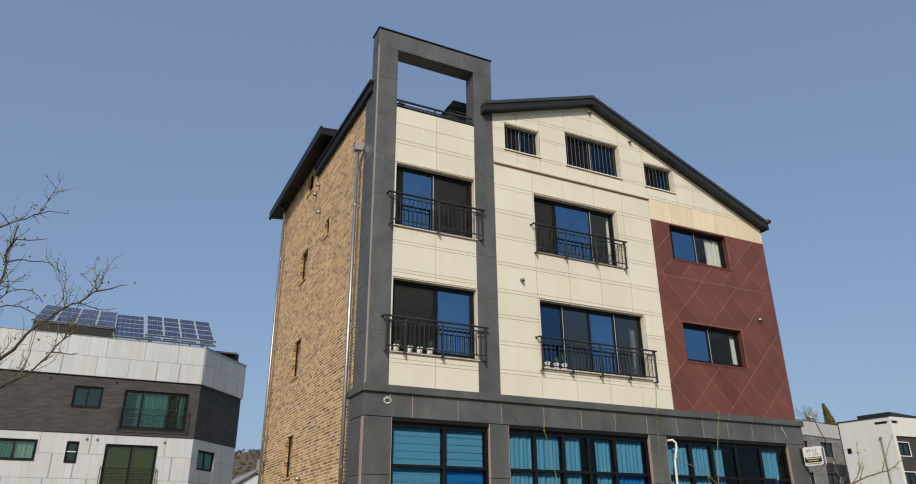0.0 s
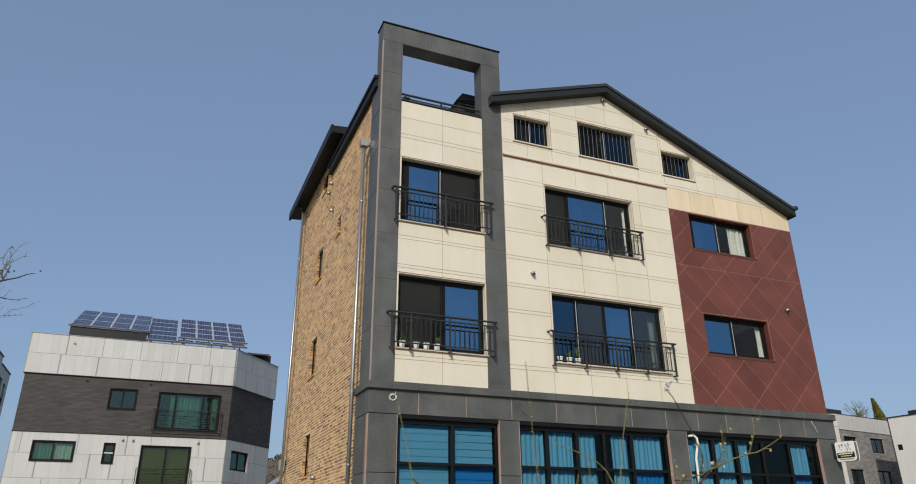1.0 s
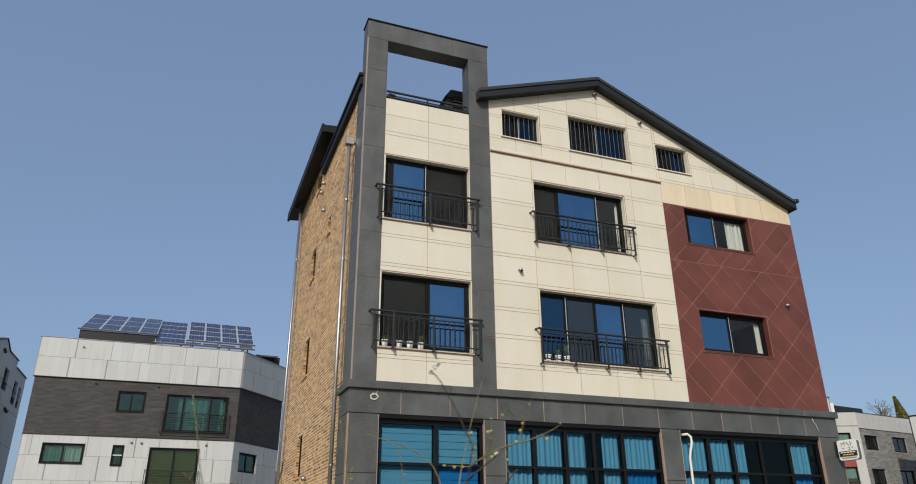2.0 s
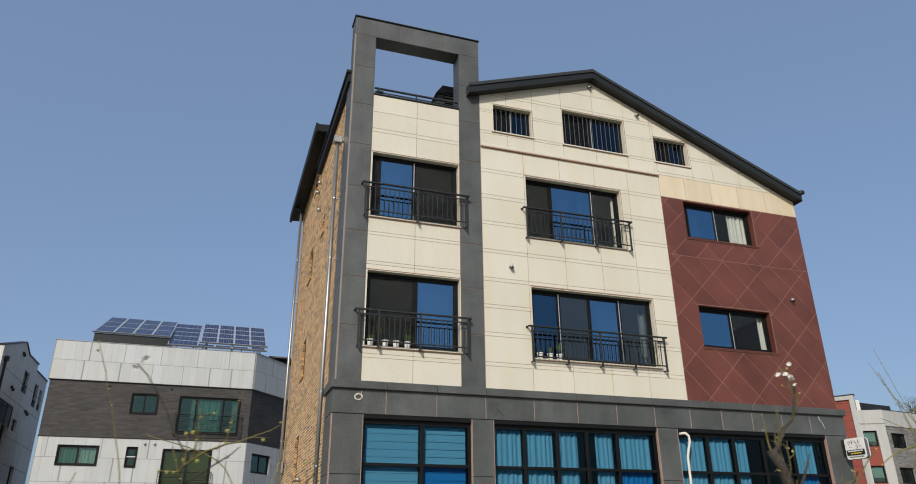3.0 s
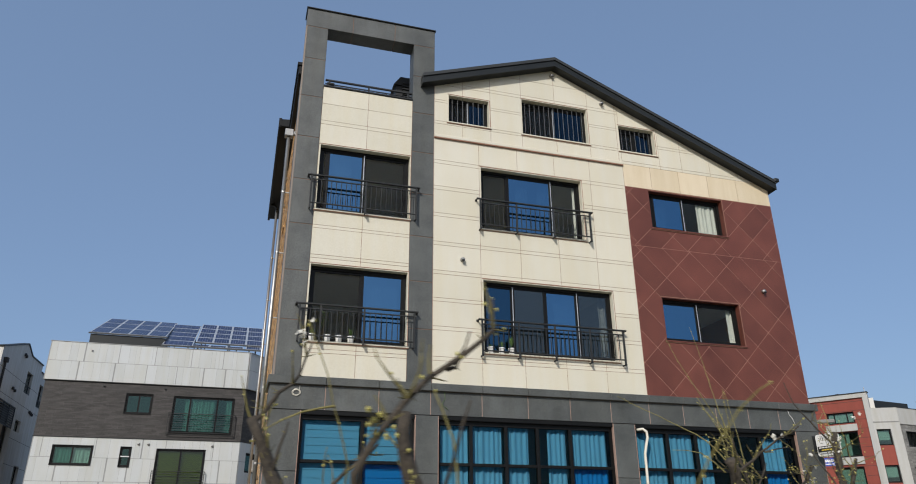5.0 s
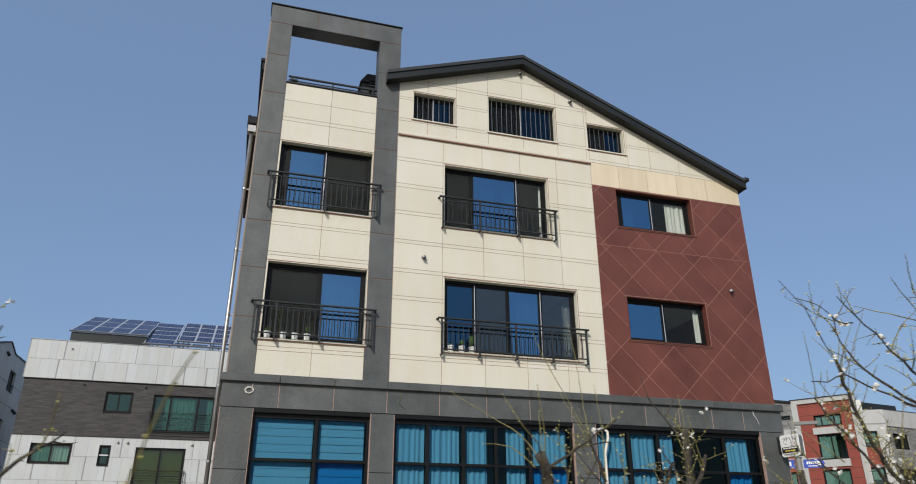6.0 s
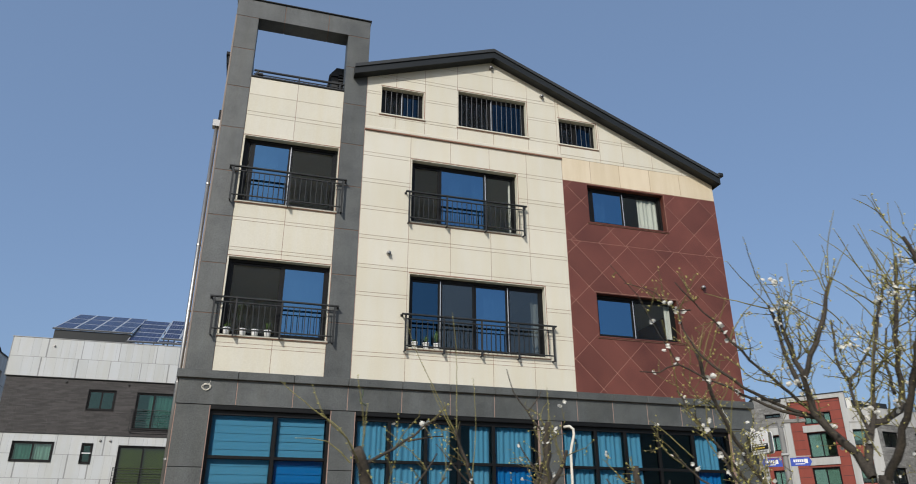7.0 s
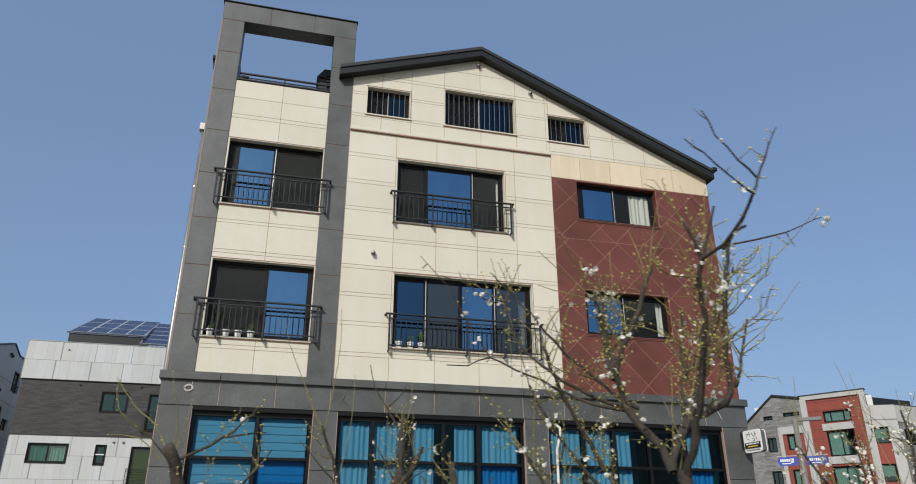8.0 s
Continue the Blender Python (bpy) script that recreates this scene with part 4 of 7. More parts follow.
BRUSH = [((-0.17, 0.56), (-0.29, 0.57)), ((-0.28, 0.57), (-0.18, 0.45)), ((-0.33, 0.62), (-0.335, 0.48)), ((-0.34, 0.55), (-0.40, 0.555)),
         ((-0.22, 0.42), (-0.31, 0.40)), ((-0.44, 0.60), (-0.50, 0.50)), ((-0.47, 0.55), (-0.54, 0.47)), ((-0.59, 0.62), (-0.60, 0.46)),
         ((-0.60, 0.54), (-0.66, 0.55)), ((-0.46, 0.43), (-0.56, 0.43)), ((-0.55, 0.43), (-0.55, 0.36)), ((-0.47, 0.36), (-0.56, 0.36))]
for p, q in BRUSH:
    bm = tube(bmesh.new(), [(-0.061, p[0], p[1] - 0.06), (-0.063, (p[0] + q[0]) / 2, (p[1] + q[1]) / 2 - 0.048), (-0.061, q[0], q[1] - 0.06)], [0.007, 0.006, 0.004], 5)
    part("brush_stroke", bm, M["ink"], sign)
part("seal_mark", boxes((-0.066, -0.0602, -0.665, -0.635, 0.34, 0.385)), M["red"], sign)


# ---- the white and charcoal house behind, with solar panels ----
TL = (-10.1, 24.4)
left_house = thing("white_house", pose(TL[0], TL[1], 0), "white panelled house with a charcoal brick band", "house")
CH = 9.52                                        # where the corner is cut off
CH_M = pose(CH, 0, 0, 0, 0, 51.4)
CH_L = 4.22
LW = {"a": (3.79, 5.03, 7.70, 8.68), "b": (6.04, 9.0, 6.84, 8.66), "c": (0.94, 2.70, 5.20, 6.10), "d": (3.95, 4.42, 5.16, 6.09), "e": (5.60, 7.87, 3.90, 6.04)}
CW = (0.54, 2.19, 5.05, 6.02)
bm = bmesh.new()
holed(bm, 0, CH, 0, 6.5, 0.006, 0.3, LW.values())
lower = part("lower_wall", bm, M["panel_j"], left_house)
bm = bmesh.new()
holed(bm, 0, CH, 6.5, 9.2, 0.010, 0.3, LW.values())
band = part("brick_band", bm, M["slate_bed"], left_house, "charcoal ledge brick band")
para = part("parapet", boxes((-0.08, CH, -0.094, 0.2, 9.2, 11.12), (-0.08, 0.15, 0.2, 11, 9.2, 11.12)), M["panel_j"], left_house)
bm = bmesh.new()
holed(bm, 0, CH_L, 0, 6.5, 0.006, 0.3, [CW])
lower_c = part("lower_wall", bm, M["panel_j"], left_house, m=CH_M)
band_c = part("brick_band", boxes((0, CH_L, 0.010, 0.3, 6.5, 9.2)), M["slate_bed"], left_house, m=CH_M)
para_c = part("parapet", boxes((-0.04, CH_L + 0.05, -0.094, 0.2, 9.2, 11.12)), M["panel_j"], left_house, m=CH_M)
part("side_wall", boxes((0.0, 0.3, 0.3, 11, 0, 6.5), (0.0, 0.3, 0.3, 11, 6.5, 9.2)), M["slate_bed"], left_house)
part("end_wall", boxes((11.9, 12.15, 3.35, 11, 0, 11.1)), M["panel_w"], left_house)
part("back_wall", boxes((0.3, 12.15, 10.8, 11, 0, 11.1)), M["panel_w"], left_house)
bm = bmesh.new()
for z in (3.3, 6.4, 9.15):
    prism_pts = [(0.2, 0.25), (CH + 0.1, 0.25), (11.95, 3.2), (11.95, 10.9), (0.2, 10.9)]
    a = [bm.verts.new((x, y, z)) for x, y in prism_pts]
    b = [bm.verts.new((x, y, z + 0.2)) for x, y in prism_pts]
    bm.faces.new(a), bm.faces.new(b)
    for i in range(5):
        bm.faces.new((a[i], a[(i + 1) % 5], b[(i + 1) % 5], b[i]))
part("floor_slab", bm, M["room"], left_house)
part("partition", boxes((0.3, 11.9, 3.6, 3.75, 0, 9.15), (5.3, 5.4, 0.3, 3.6, 0, 9.15)), M["room"], left_house)
part("roof_room", boxes((1.36, 5.05, 1.16, 8, 9.3, 11.93)), M["roof"], left_house, "dark boarded roof room under the solar panels")
part("roof_room", boxes((9.9, 11.85, 3.7, 8, 9.3, 11.85)), M["roof"], left_house)
part("coping", soft_boxes(0.006, (-0.11, CH + 0.02, -0.125, 0.22, 11.12, 11.15)), M["grey_steel"], para)
part("coping", soft_boxes(0.006, (-0.04, CH_L + 0.08, -0.125, 0.22, 11.12, 11.15)), M["grey_steel"], para_c)
part("shadow_trim", boxes((-0.03, CH, -0.04, 0.02, 9.165, 9.2)), M["metal"], para)
part("foot_trim", boxes((-0.02, CH, -0.03, 0.02, 6.485, 6.515)), M["metal"], band)


def grooved(parent, x0, x1, z0, z1, y, holes, seed, m=None):
    """Fibre cement boards of uneven width."""
    rng = random.Random(seed)
    x = x0 + (0.045 if rng.random() < 0.6 else 0.012)
    while x < x1 - 0.03:
        bm = bmesh.new()
        w = min(rng.choice((0.2, 0.3, 0.36, 0.45, 0.6)), x1 - 0.012 - x)
        pieces = [rect(x, x + w - 0.008, z0 + 0.012, z1 - 0.012)]
        for h in holes:
            pieces = [q for p in pieces for q in minus(p, h)]
        for p in pieces:
            prism(bm, p, y, y + 0.02)
        x += w
        if bm.verts:
            part("panel", bm, M["panel_w"], parent, weld=True)


PAR_ROWS = [([-0.08, 1.54, 3.15, 4.88, 6.64, 8.22, CH], 10.16, 11.12), ([-0.08, 1.35, 3.02, 4.55, 6.0, 7.3, 8.38, CH], 9.2, 10.16)]
LOW_ROWS = [([0, 0.45, 2.82, 4.9, 6.0, 8.25, CH], 5.55, 6.485), ([0, 1.2, 3.4, 4.35, 5.6, 7.0, 8.6, CH], 4.45, 5.55), ([0, 1.6, 3.2, 5.0, 6.6, 8.1, CH], 3.3, 4.45), ([0, 1.2, 3.4, 4.35, 5.6, 7.9, CH], 1.6, 3.3), ([0, 1.6, 3.2, 5.0, 6.6, 8.1, CH], 0, 1.6)]
k = 100
for xs, z0, z1 in PAR_ROWS:
    for a, b in zip(xs, xs[1:]):
        k += 1
        grooved(para, a, b, z0, z1, -0.10, [], k)
for xs, z0, z1 in LOW_ROWS:
    for a, b in zip(xs, xs[1:]):
        k += 1
        grooved(lower, a, b, z0, z1, 0.0, list(LW.values()), k)
for xs, z0, z1 in (([-0.04, 1.55, 2.9, CH_L + 0.05], 10.20, 11.12), ([-0.04, 1.0, 2.2, 3.4, CH_L + 0.05], 9.2, 10.20)):
    for a, b in zip(xs, xs[1:]):
        k += 1
        grooved(para_c, a, b, z0, z1, -0.10, [], k)
for xs, z0, z1 in (([0, 1.4, 2.8, CH_L], 5.55, 6.485), ([0, 1.0, 2.4, CH_L], 4.45, 5.55), ([0, 1.4, 2.8, CH_L], 2.2, 4.45), ([0, 1.4, 2.8, CH_L], 0, 2.2)):
    for a, b in zip(xs, xs[1:]):
        k += 1
        grooved(lower_c, a, b, z0, z1, 0.0, [CW], k)


def ledge_bricks(name, parent, x0, x1, z0, z1, y, holes, material, course=0.058, mean=0.42, proud=0.012, seed=5, m=None):
    """Long thin bricks of uneven length and depth, joined."""
    rng = random.Random(seed)
    vs, fs = [], []
    z = z0
    while z < z1 - course * 0.5:
        x = x0 - rng.uniform(0, mean)
        while x < x1:
            w = mean * rng.uniform(0.6, 1.4)
            a, b, c, d = max(x, x0) + 0.003, min(x + w, x1) - 0.003, z + 0.003, min(z + course, z1) - 0.003
            x += w
            spans = [(a, b)]
            for h in holes:
                if h[2] < d and h[3] > c:
                    spans = [s for p, q in spans for s in ((p, min(q, h[0])), (max(p, h[1]), q))]
            for p, q in spans:
                if q - p < 0.02:
                    continue
                f = y - proud * rng.uniform(0.2, 1.0)
                n = len(vs)
                vs += [(p, f, c), (q, f, c), (q, f, d), (p, f, d), (p, y + 0.02, c), (q, y + 0.02, c), (q, y + 0.02, d), (p, y + 0.02, d)]
                fs += [(n, n + 1, n + 2, n + 3), (n, n + 4, n + 5, n + 1), (n + 1, n + 5, n + 6, n + 2), (n + 2, n + 6, n + 7, n + 3), (n + 3, n + 7, n + 4, n)]
        z += course
    me = bpy.data.meshes.new(name)
    me.from_pydata(vs, [], fs)
    me.materials.append(material)
    return part(name, me, None, parent, kind="stuff")


ledge_bricks("ledge_bricks", band, 0, CH, 6.52, 9.16, 0.0, list(LW.values()), M["slate"], seed=5)
ledge_bricks("ledge_bricks", band_c, 0, CH_L, 6.52, 9.2, 0.0, [], M["slate"], seed=6)

T_P = "teal_pane"
for key, panes in (("a", [(1, T_P), (1, T_P)]), ("b", [(0.75, T_P), (1.3, T_P), (0.75, T_P)]), ("c", [(1, T_P), (1, "pale_pane")]), ("d", [(1, T_P)]), ("e", [(1, "olive_pane"), (1, "olive_pane")])):
    h = LW[key]
    w = window_unit(left_house, h, panes, 0.02, bar=0.055)
    part("surround", boxes((h[0] - 0.02, h[1] + 0.02, -0.03, 0.03, h[3], h[3] + 0.02), (h[0] - 0.02, h[1] + 0.02, -0.04, 0.03, h[2] - 0.02, h[2]), (h[0] - 0.02, h[0], -0.03, 0.03, h[2], h[3]), (h[1], h[1] + 0.02, -0.03, 0.03, h[2], h[3])), M["frame"], w)
part("glazing_bar", boxes((3.99, 4.38, 0.0, 0.045, 5.62, 5.67)), M["silver"], left_house)
w = window_unit(left_house, CW, [(1, T_P), (1, T_P)], 0.10, m=CH_M, bar=0.07)


def bar_railing(parent, x0, x1, z0, z1, n):
    r = part("window_railing", boxes((x0, x1, -0.17, -0.14, z1 - 0.03, z1), (x0, x0 + 0.03, -0.17, -0.02, z1 - 0.03, z1), (x1 - 0.03, x1, -0.17, -0.02, z1 - 0.03, z1), (x0, x1, -0.17, -0.14, z0, z0 + 0.025), (x0, x0 + 0.03, -0.17, -0.02, z0, z0 + 0.025), (x1 - 0.03, x1, -0.17, -0.02, z0, z0 + 0.025)), M["metal"], parent, "black railing of level bars")
    for x in (x0 + 0.01, x1 - 0.01):
        part("post", boxes((x - 0.015, x + 0.015, -0.17, -0.14, z0, z1)), M["metal"], r)
    for i in range(1, n):
        z = z0 + (z1 - z0) * i / n
        part("bar", boxes((x0, x1, -0.162, -0.148, z - 0.008, z + 0.008)), M["metal"], r)


bar_railing(left_house, 5.90, 9.12, 6.74, 7.80, 9)
bar_railing(left_house, 5.50, 7.97, 3.85, 5.0, 9)
for x, z in ((1.83, 10.76), (2.68, 9.02), (5.55, 9.02)):
    bm = bmesh.new()
    bmesh.ops.create_cone(bm, cap_ends=True, segments=12, radius1=0.05, radius2=0.045, depth=0.12, matrix=Matrix.Translation((x, -0.13 if z > 9.3 else -0.04, z)) @ Matrix.Rotation(radians(90), 4, "X"))
    part("vent_cap", bm, M["ink"] if z < 9.3 else M["steel"], left_house)
for x, z in ((4.72, 6.25), (5.17, 6.25), (8.17, 6.25)):
    bm = bmesh.new()
    bmesh.ops.create_uvsphere(bm, u_segments=12, v_segments=8, radius=0.06, matrix=Matrix.Translation((x, -0.03, z)))
    part("vent_cap", bm, M["steel"], left_house, smooth=True)
LM = pose(TL[0], TL[1], 0)
curtain(6.62, 6.80, 0.16, 6.95, 8.55, "pale curtain behind green tinted glass", 31, 0.16, M["teal_curtain"], LM)
curtain(6.95, 8.05, 0.16, 6.95, 8.55, "pale curtain behind green tinted glass", 32, 0.16, M["teal_curtain"], LM)
curtain(8.62, 8.9, 0.16, 6.95, 8.55, "pale curtain drawn aside behind green tinted glass", 34, 0.13, M["teal_curtain"], LM)
curtain(1.05, 2.6, 0.16, 5.25, 6.05, "pale curtain behind green tinted glass", 33, 0.16, M["teal_curtain"], LM)
bm = bmesh.new()
z = 5.95
while z > 3.5:
    box(bm, 5.7, 6.7, 0.15, 0.156, z - 0.07, z)
    box(bm, 6.75, 7.8, 0.17, 0.176, z - 0.07, z)
    z -= 0.095
tagged(part("striped_blind", bm, M["greenblind"], m=LM), "green striped blind behind tinted glass", "blind")


def solar_array(x0, x1, y0, z0, y1, z1, cols, rows, label, legs):
    """Modules on a tilted rack, from the low front edge to the high back edge."""
    a = math.atan2(z1 - z0, y1 - y0)
    run = math.hypot(y1 - y0, z1 - z0)
    arr = thing("solar_array", pose(x0, y0, z0, math.degrees(a)), label, "solar panel", "solar arrays on the roof")
    w, h = (x1 - x0) / cols, run / rows
    bm_f = boxes((0.004, w - 0.004, 0.004, h - 0.004, 0.0, 0.035))
    me_f = finish(bm_f, "module", M["silver"])
    bm_c = bmesh.new()
    nx, ny = 6, max(round(h / (w / 6)), 3)
    for i in range(nx):
        for j in range(ny):
            cw, ch = (w - 0.10) / nx, (h - 0.13) / ny
            box(bm_c, 0.05 + i * cw + 0.004, 0.05 + (i + 1) * cw - 0.004, 0.065 + j * ch + 0.004, 0.065 + (j + 1) * ch - 0.004, 0.034, 0.040)
    me_c = finish(bm_c, "cell_sheet", M["solar"])
    for i in range(cols):
        for j in range(rows):
            mod = part("module", me_f, None, arr, m=Matrix.Translation((i * w, j * h, 0.0)))
            part("cell_sheet", me_c, None, mod)
    part("rack_rail", boxes((0, x1 - x0, 0.1, 0.16, -0.07, -0.002)), M["bar"], arr)
    part("rack_rail", boxes((0, x1 - x0, run - 0.5, run - 0.44, -0.07, -0.002)), M["bar"], arr)
    part("edge_rail", boxes((-0.06, x1 - x0 + 0.06, -0.03, 0.0, -0.05, 0.03)), M["bar"], arr)
    back = Matrix.Rotation(-a, 4, "X")
    for x in legs:
        for yy in (0.13, run - 0.47):
            top = Vector((x, yy, -0.07))
            down = (z0 + math.sin(a) * yy) - 9.36
            bm = boxes((-0.03, 0.03, -0.03, 0.03, -down, 0.0))
            part("rack_leg", bm, M["metal"], arr, m=Matrix.Translation(top) @ back)
    return arr


solar_array(-8.78, -5.02, 25.5, 11.98, 30.5, 14.16, 4, 3, "long array of dark blue solar panels on a steel rack", (0.3, 1.9, 3.5))
solar_array(-5.10, -3.58, 24.95, 11.42, 29.7, 13.86, 1, 5, "narrow array of dark blue solar panels on a steel rack", (0.2, 1.3))
solar_array(-3.50, 0.02, 25.86, 11.90, 29.5, 13.92, 4, 4, "tall array of dark blue solar panels on a steel rack", (0.3, 1.7, 3.2))
solar_array(-3.62, -0.95, 24.95, 11.44, 25.80, 11.74, 3, 1, "low row of blue solar panels on a steel rack", (0.3, 2.3))
solar_array(-0.85, -0.05, 25.05, 11.46, 25.80, 11.80, 1, 1, "single solar panel at the end of a low row", (0.2,))
solar_array(0.35, 1.5, 27.4, 11.74, 28.7, 11.95, 1, 1, "single low solar panel on a dark roof room", ())

# ---- the grey house at the far left ----
grey_house = thing("grey_house", pose(-13.14, 27.45, 0), "pale grey rendered house with a stepped roofline", "house")
bm = bmesh.new()
SIDE_WIN = [(5.3, 6.6, 10.0, 11.25), (8.5, 9.6, 9.7, 11.1), (10.1, 10.9, 9.7, 11.0), (5.05, 6.2, 7.75, 8.40), (6.8, 7.9, 4.5, 6.0)]
for piece in [[(0, 8.96), (4.24, 8.96), (4.24, 12.6), (0, 11.42)], [(4.24, 8.96), (4.6, 8.96), (4.6, 12.46), (4.24, 12.6)], [(4.6, 0), (5.46, 0), (5.46, 12.15), (4.6, 12.46)], [(5.46, 0), (8.2, 0), (8.2, 12.2), (5.46, 12.15)], [(8.2, 0), (11.6, 0), (11.6, 11.79), (8.2, 11.77)]]:
    cut = [piece]
    for h in SIDE_WIN:
        cut = [q for p in cut for q in minus(p, h)]
    for p in cut:
        prism(bm, p, 0.0, 0.25)
GS = Matrix(((0, -1, 0, 0), (1, 0, 0, 0), (0, 0, 1, 0), (0, 0, 0, 1)))
part("side_wall", bm, M["bounce_render"], grey_house, m=GS, weld=True)
for (x0, z0), (x1, z1) in (((-0.05, 11.41), (4.24, 12.6)), ((4.24, 12.6), (5.5, 12.15)), ((5.46, 12.15), (8.25, 12.2)), ((8.2, 11.77), (11.6, 11.79))):
    part("roof_trim", boxes((0, math.hypot(x1 - x0, z1 - z0), -0.05, 0.3, 0, 0.07)), M["metal"], grey_house, m=GS @ Matrix.Translation((x0, 0, z0)) @ Matrix.Rotation(-math.atan2(z1 - z0, x1 - x0), 4, "Y"))
for z in (10.45, 9.25, 7.3, 5.9):
    part("board_joint", boxes((0.0 if z > 9 else 4.6, 11.5, -0.003, 0.01, z, z + 0.02)), M["slate_bed"], grey_house, m=GS)
front_g = part("front_wall", boxes((-7.0, -0.25, 0.008, 0.25, 8.96, 11.4)), M["panel_j"], grey_house)
x = -6.99
for k in range(6):
    for z0, z1 in ((8.97, 10.18), (10.19, 11.39)):
        part("panel", boxes((x, x + 1.115, 0.0, 0.02, z0, z1)), M["panel_w"], front_g)
    x += 1.123
part("tan_wall", boxes((-7.0, -0.02, 0.0, 0.25, 0, 7.78)), M["tan_render"], grey_house, "tan wall under the balcony")
part("tan_wall", boxes((0.25, 3.0, 0.02, 0.27, 0, 7.78)), M["tan_render"], grey_house, m=GS)
# dark backing sheets that stand in for the shade inside the balcony notches
part("recess_shade", boxes((3.0, 4.6, 0.30, 0.5, 0, 8.96), (0.3, 3.0, 1.3, 1.5, 7.78, 8.96)), M["slate_bed"], grey_house, m=GS)
part("balcony_floor", boxes((-7.0, -0.3, 0.25, 3.0, 7.5, 7.78)), M["bounce_render"], grey_house)
part("roof", boxes((-7.0, -0.25, 0.25, 11.5, 11.0, 11.3)), M["roof"], grey_house)
part("back_wall", boxes((-7.0, -0.25, 11.35, 11.6, 0, 11.0)), M["bounce_render"], grey_house)
part("partition", boxes((-1.6, -1.5, 1.55, 11.35, 0, 11.0)), M["room"], grey_house)
for h in SIDE_WIN:
    w = window_unit(grey_house, h, [(1, "dark_pane"), (1, "dark_pane")], 0.14, m=GS)
    if h[3] > 9:
        part("bar", boxes((h[0], h[1], 0.02, 0.04, h[2] + 0.42, h[2] + 0.46), (h[0], h[1], 0.02, 0.04, h[2] + 0.06, h[2] + 0.09)), M["metal"], w)
        for i in range(1, 9):
            x = h[0] + (h[1] - h[0]) * i / 9
            part("bar", boxes((x - 0.008, x + 0.008, 0.022, 0.038, h[2] + 0.09, h[2] + 0.42)), M["metal"], w)
part("pale_reveal", boxes((9.5, 9.6, 0.04, 0.139, 9.7, 11.1)), M["white_render"], grey_house, m=GS)
gb = part("balcony_railing", boxes((-7.0, 0.0, 0.02, 0.06, 8.90, 8.96), (-7.0, 0.0, 0.02, 0.06, 7.80, 7.85)), M["metal"], grey_house, "black slatted balcony railing")
part("side_rail", boxes((0.06, 4.6, 0.02, 0.06, 8.90, 8.96), (0.06, 4.6, 0.02, 0.06, 7.80, 7.85)), M["metal"], gb, m=GS)
for i in range(8):
    z = 7.93 + i * 0.12
    part("slat", boxes((-7.0, 0.0, 0.03, 0.05, z, z + 0.05)), M["metal"], gb)
    part("slat", boxes((0.06, 4.6, 0.03, 0.05, z, z + 0.05)), M["metal"], gb, m=GS)
for i in range(5):
    x = 0.08 + i * 1.12
    part("post", boxes((x, x + 0.05, 0.015, 0.065, 7.78, 8.96)), M["metal"], gb, m=GS)
pipe = part("downpipe", tube(bmesh.new(), [(0.08, 0.55, 0), (0.08, 0.55, 10.7)], 0.06, 10), M["slate_bed"], grey_house)
part("rain_head", soft_boxes(0.01, (0.0, 0.2, 0.42, 0.68, 10.7, 10.95)), M["slate_bed"], pipe)
for y, z in ((3.9, 11.9), (4.15, 11.85), (3.0, 9.78), (3.4, 9.72), (7.3, 9.15), (7.6, 9.1), (7.9, 9.08)):
    part("vent_hood", soft_boxes(0.02, (0.0, 0.12, y - 0.07, y + 0.07, z - 0.08, z + 0.08)), M["slate_bed"], grey_house)

# ---- the red, white and grey house at the far right ----
red_house = thing("red_white_house", pose(37.81, 27.55, 0), "red and white house with grey brick wings and a flat roof", "house")


def face(ax, ay, bx, by):
    return Matrix.Translation((ax - 37.81, ay - 27.55, 0)) @ Matrix.Rotation(math.atan2(by - ay, bx - ax), 4, "Z")


F1 = face(37.81, 27.55, 40.14, 24.15)
F2 = face(40.14, 24.15, 41.65, 23.45)
F3 = face(41.65, 23.45, 48.34, 24.53)


def far_wall(name, x0, x1, z0, z1, holes, material, m, y0=0.0, label=""):
    bm = bmesh.new()
    holed(bm, x0, x1, z0, z1, y0, y0 + 0.25, holes)
    return part(name, bm, material, red_house, label, m=m, weld=True)


H1 = [(1.32, 3.06, 9.13, 9.89), (1.32, 3.06, 6.91, 8.57), (1.26, 3.0, 4.6, 6.26), (1.26, 3.0, 2.2, 3.9)]
far_wall("red_wall", 0.39, 3.80, 0, 10.76, H1, M["redwall"], F1, 0.12, "recessed brick red wall in a white frame")
part("white_frame", boxes((0, 0.39, 0, 0.4, 0, 11.06), (3.80, 4.12, 0, 0.4, 0, 11.06), (0.39, 3.80, 0, 0.4, 10.76, 11.06)), M["white_render"], red_house, m=F1)
part("frame_cap", boxes((-0.05, 4.17, -0.05, 0.45, 11.06, 11.11)), M["metal"], red_house, m=F1)
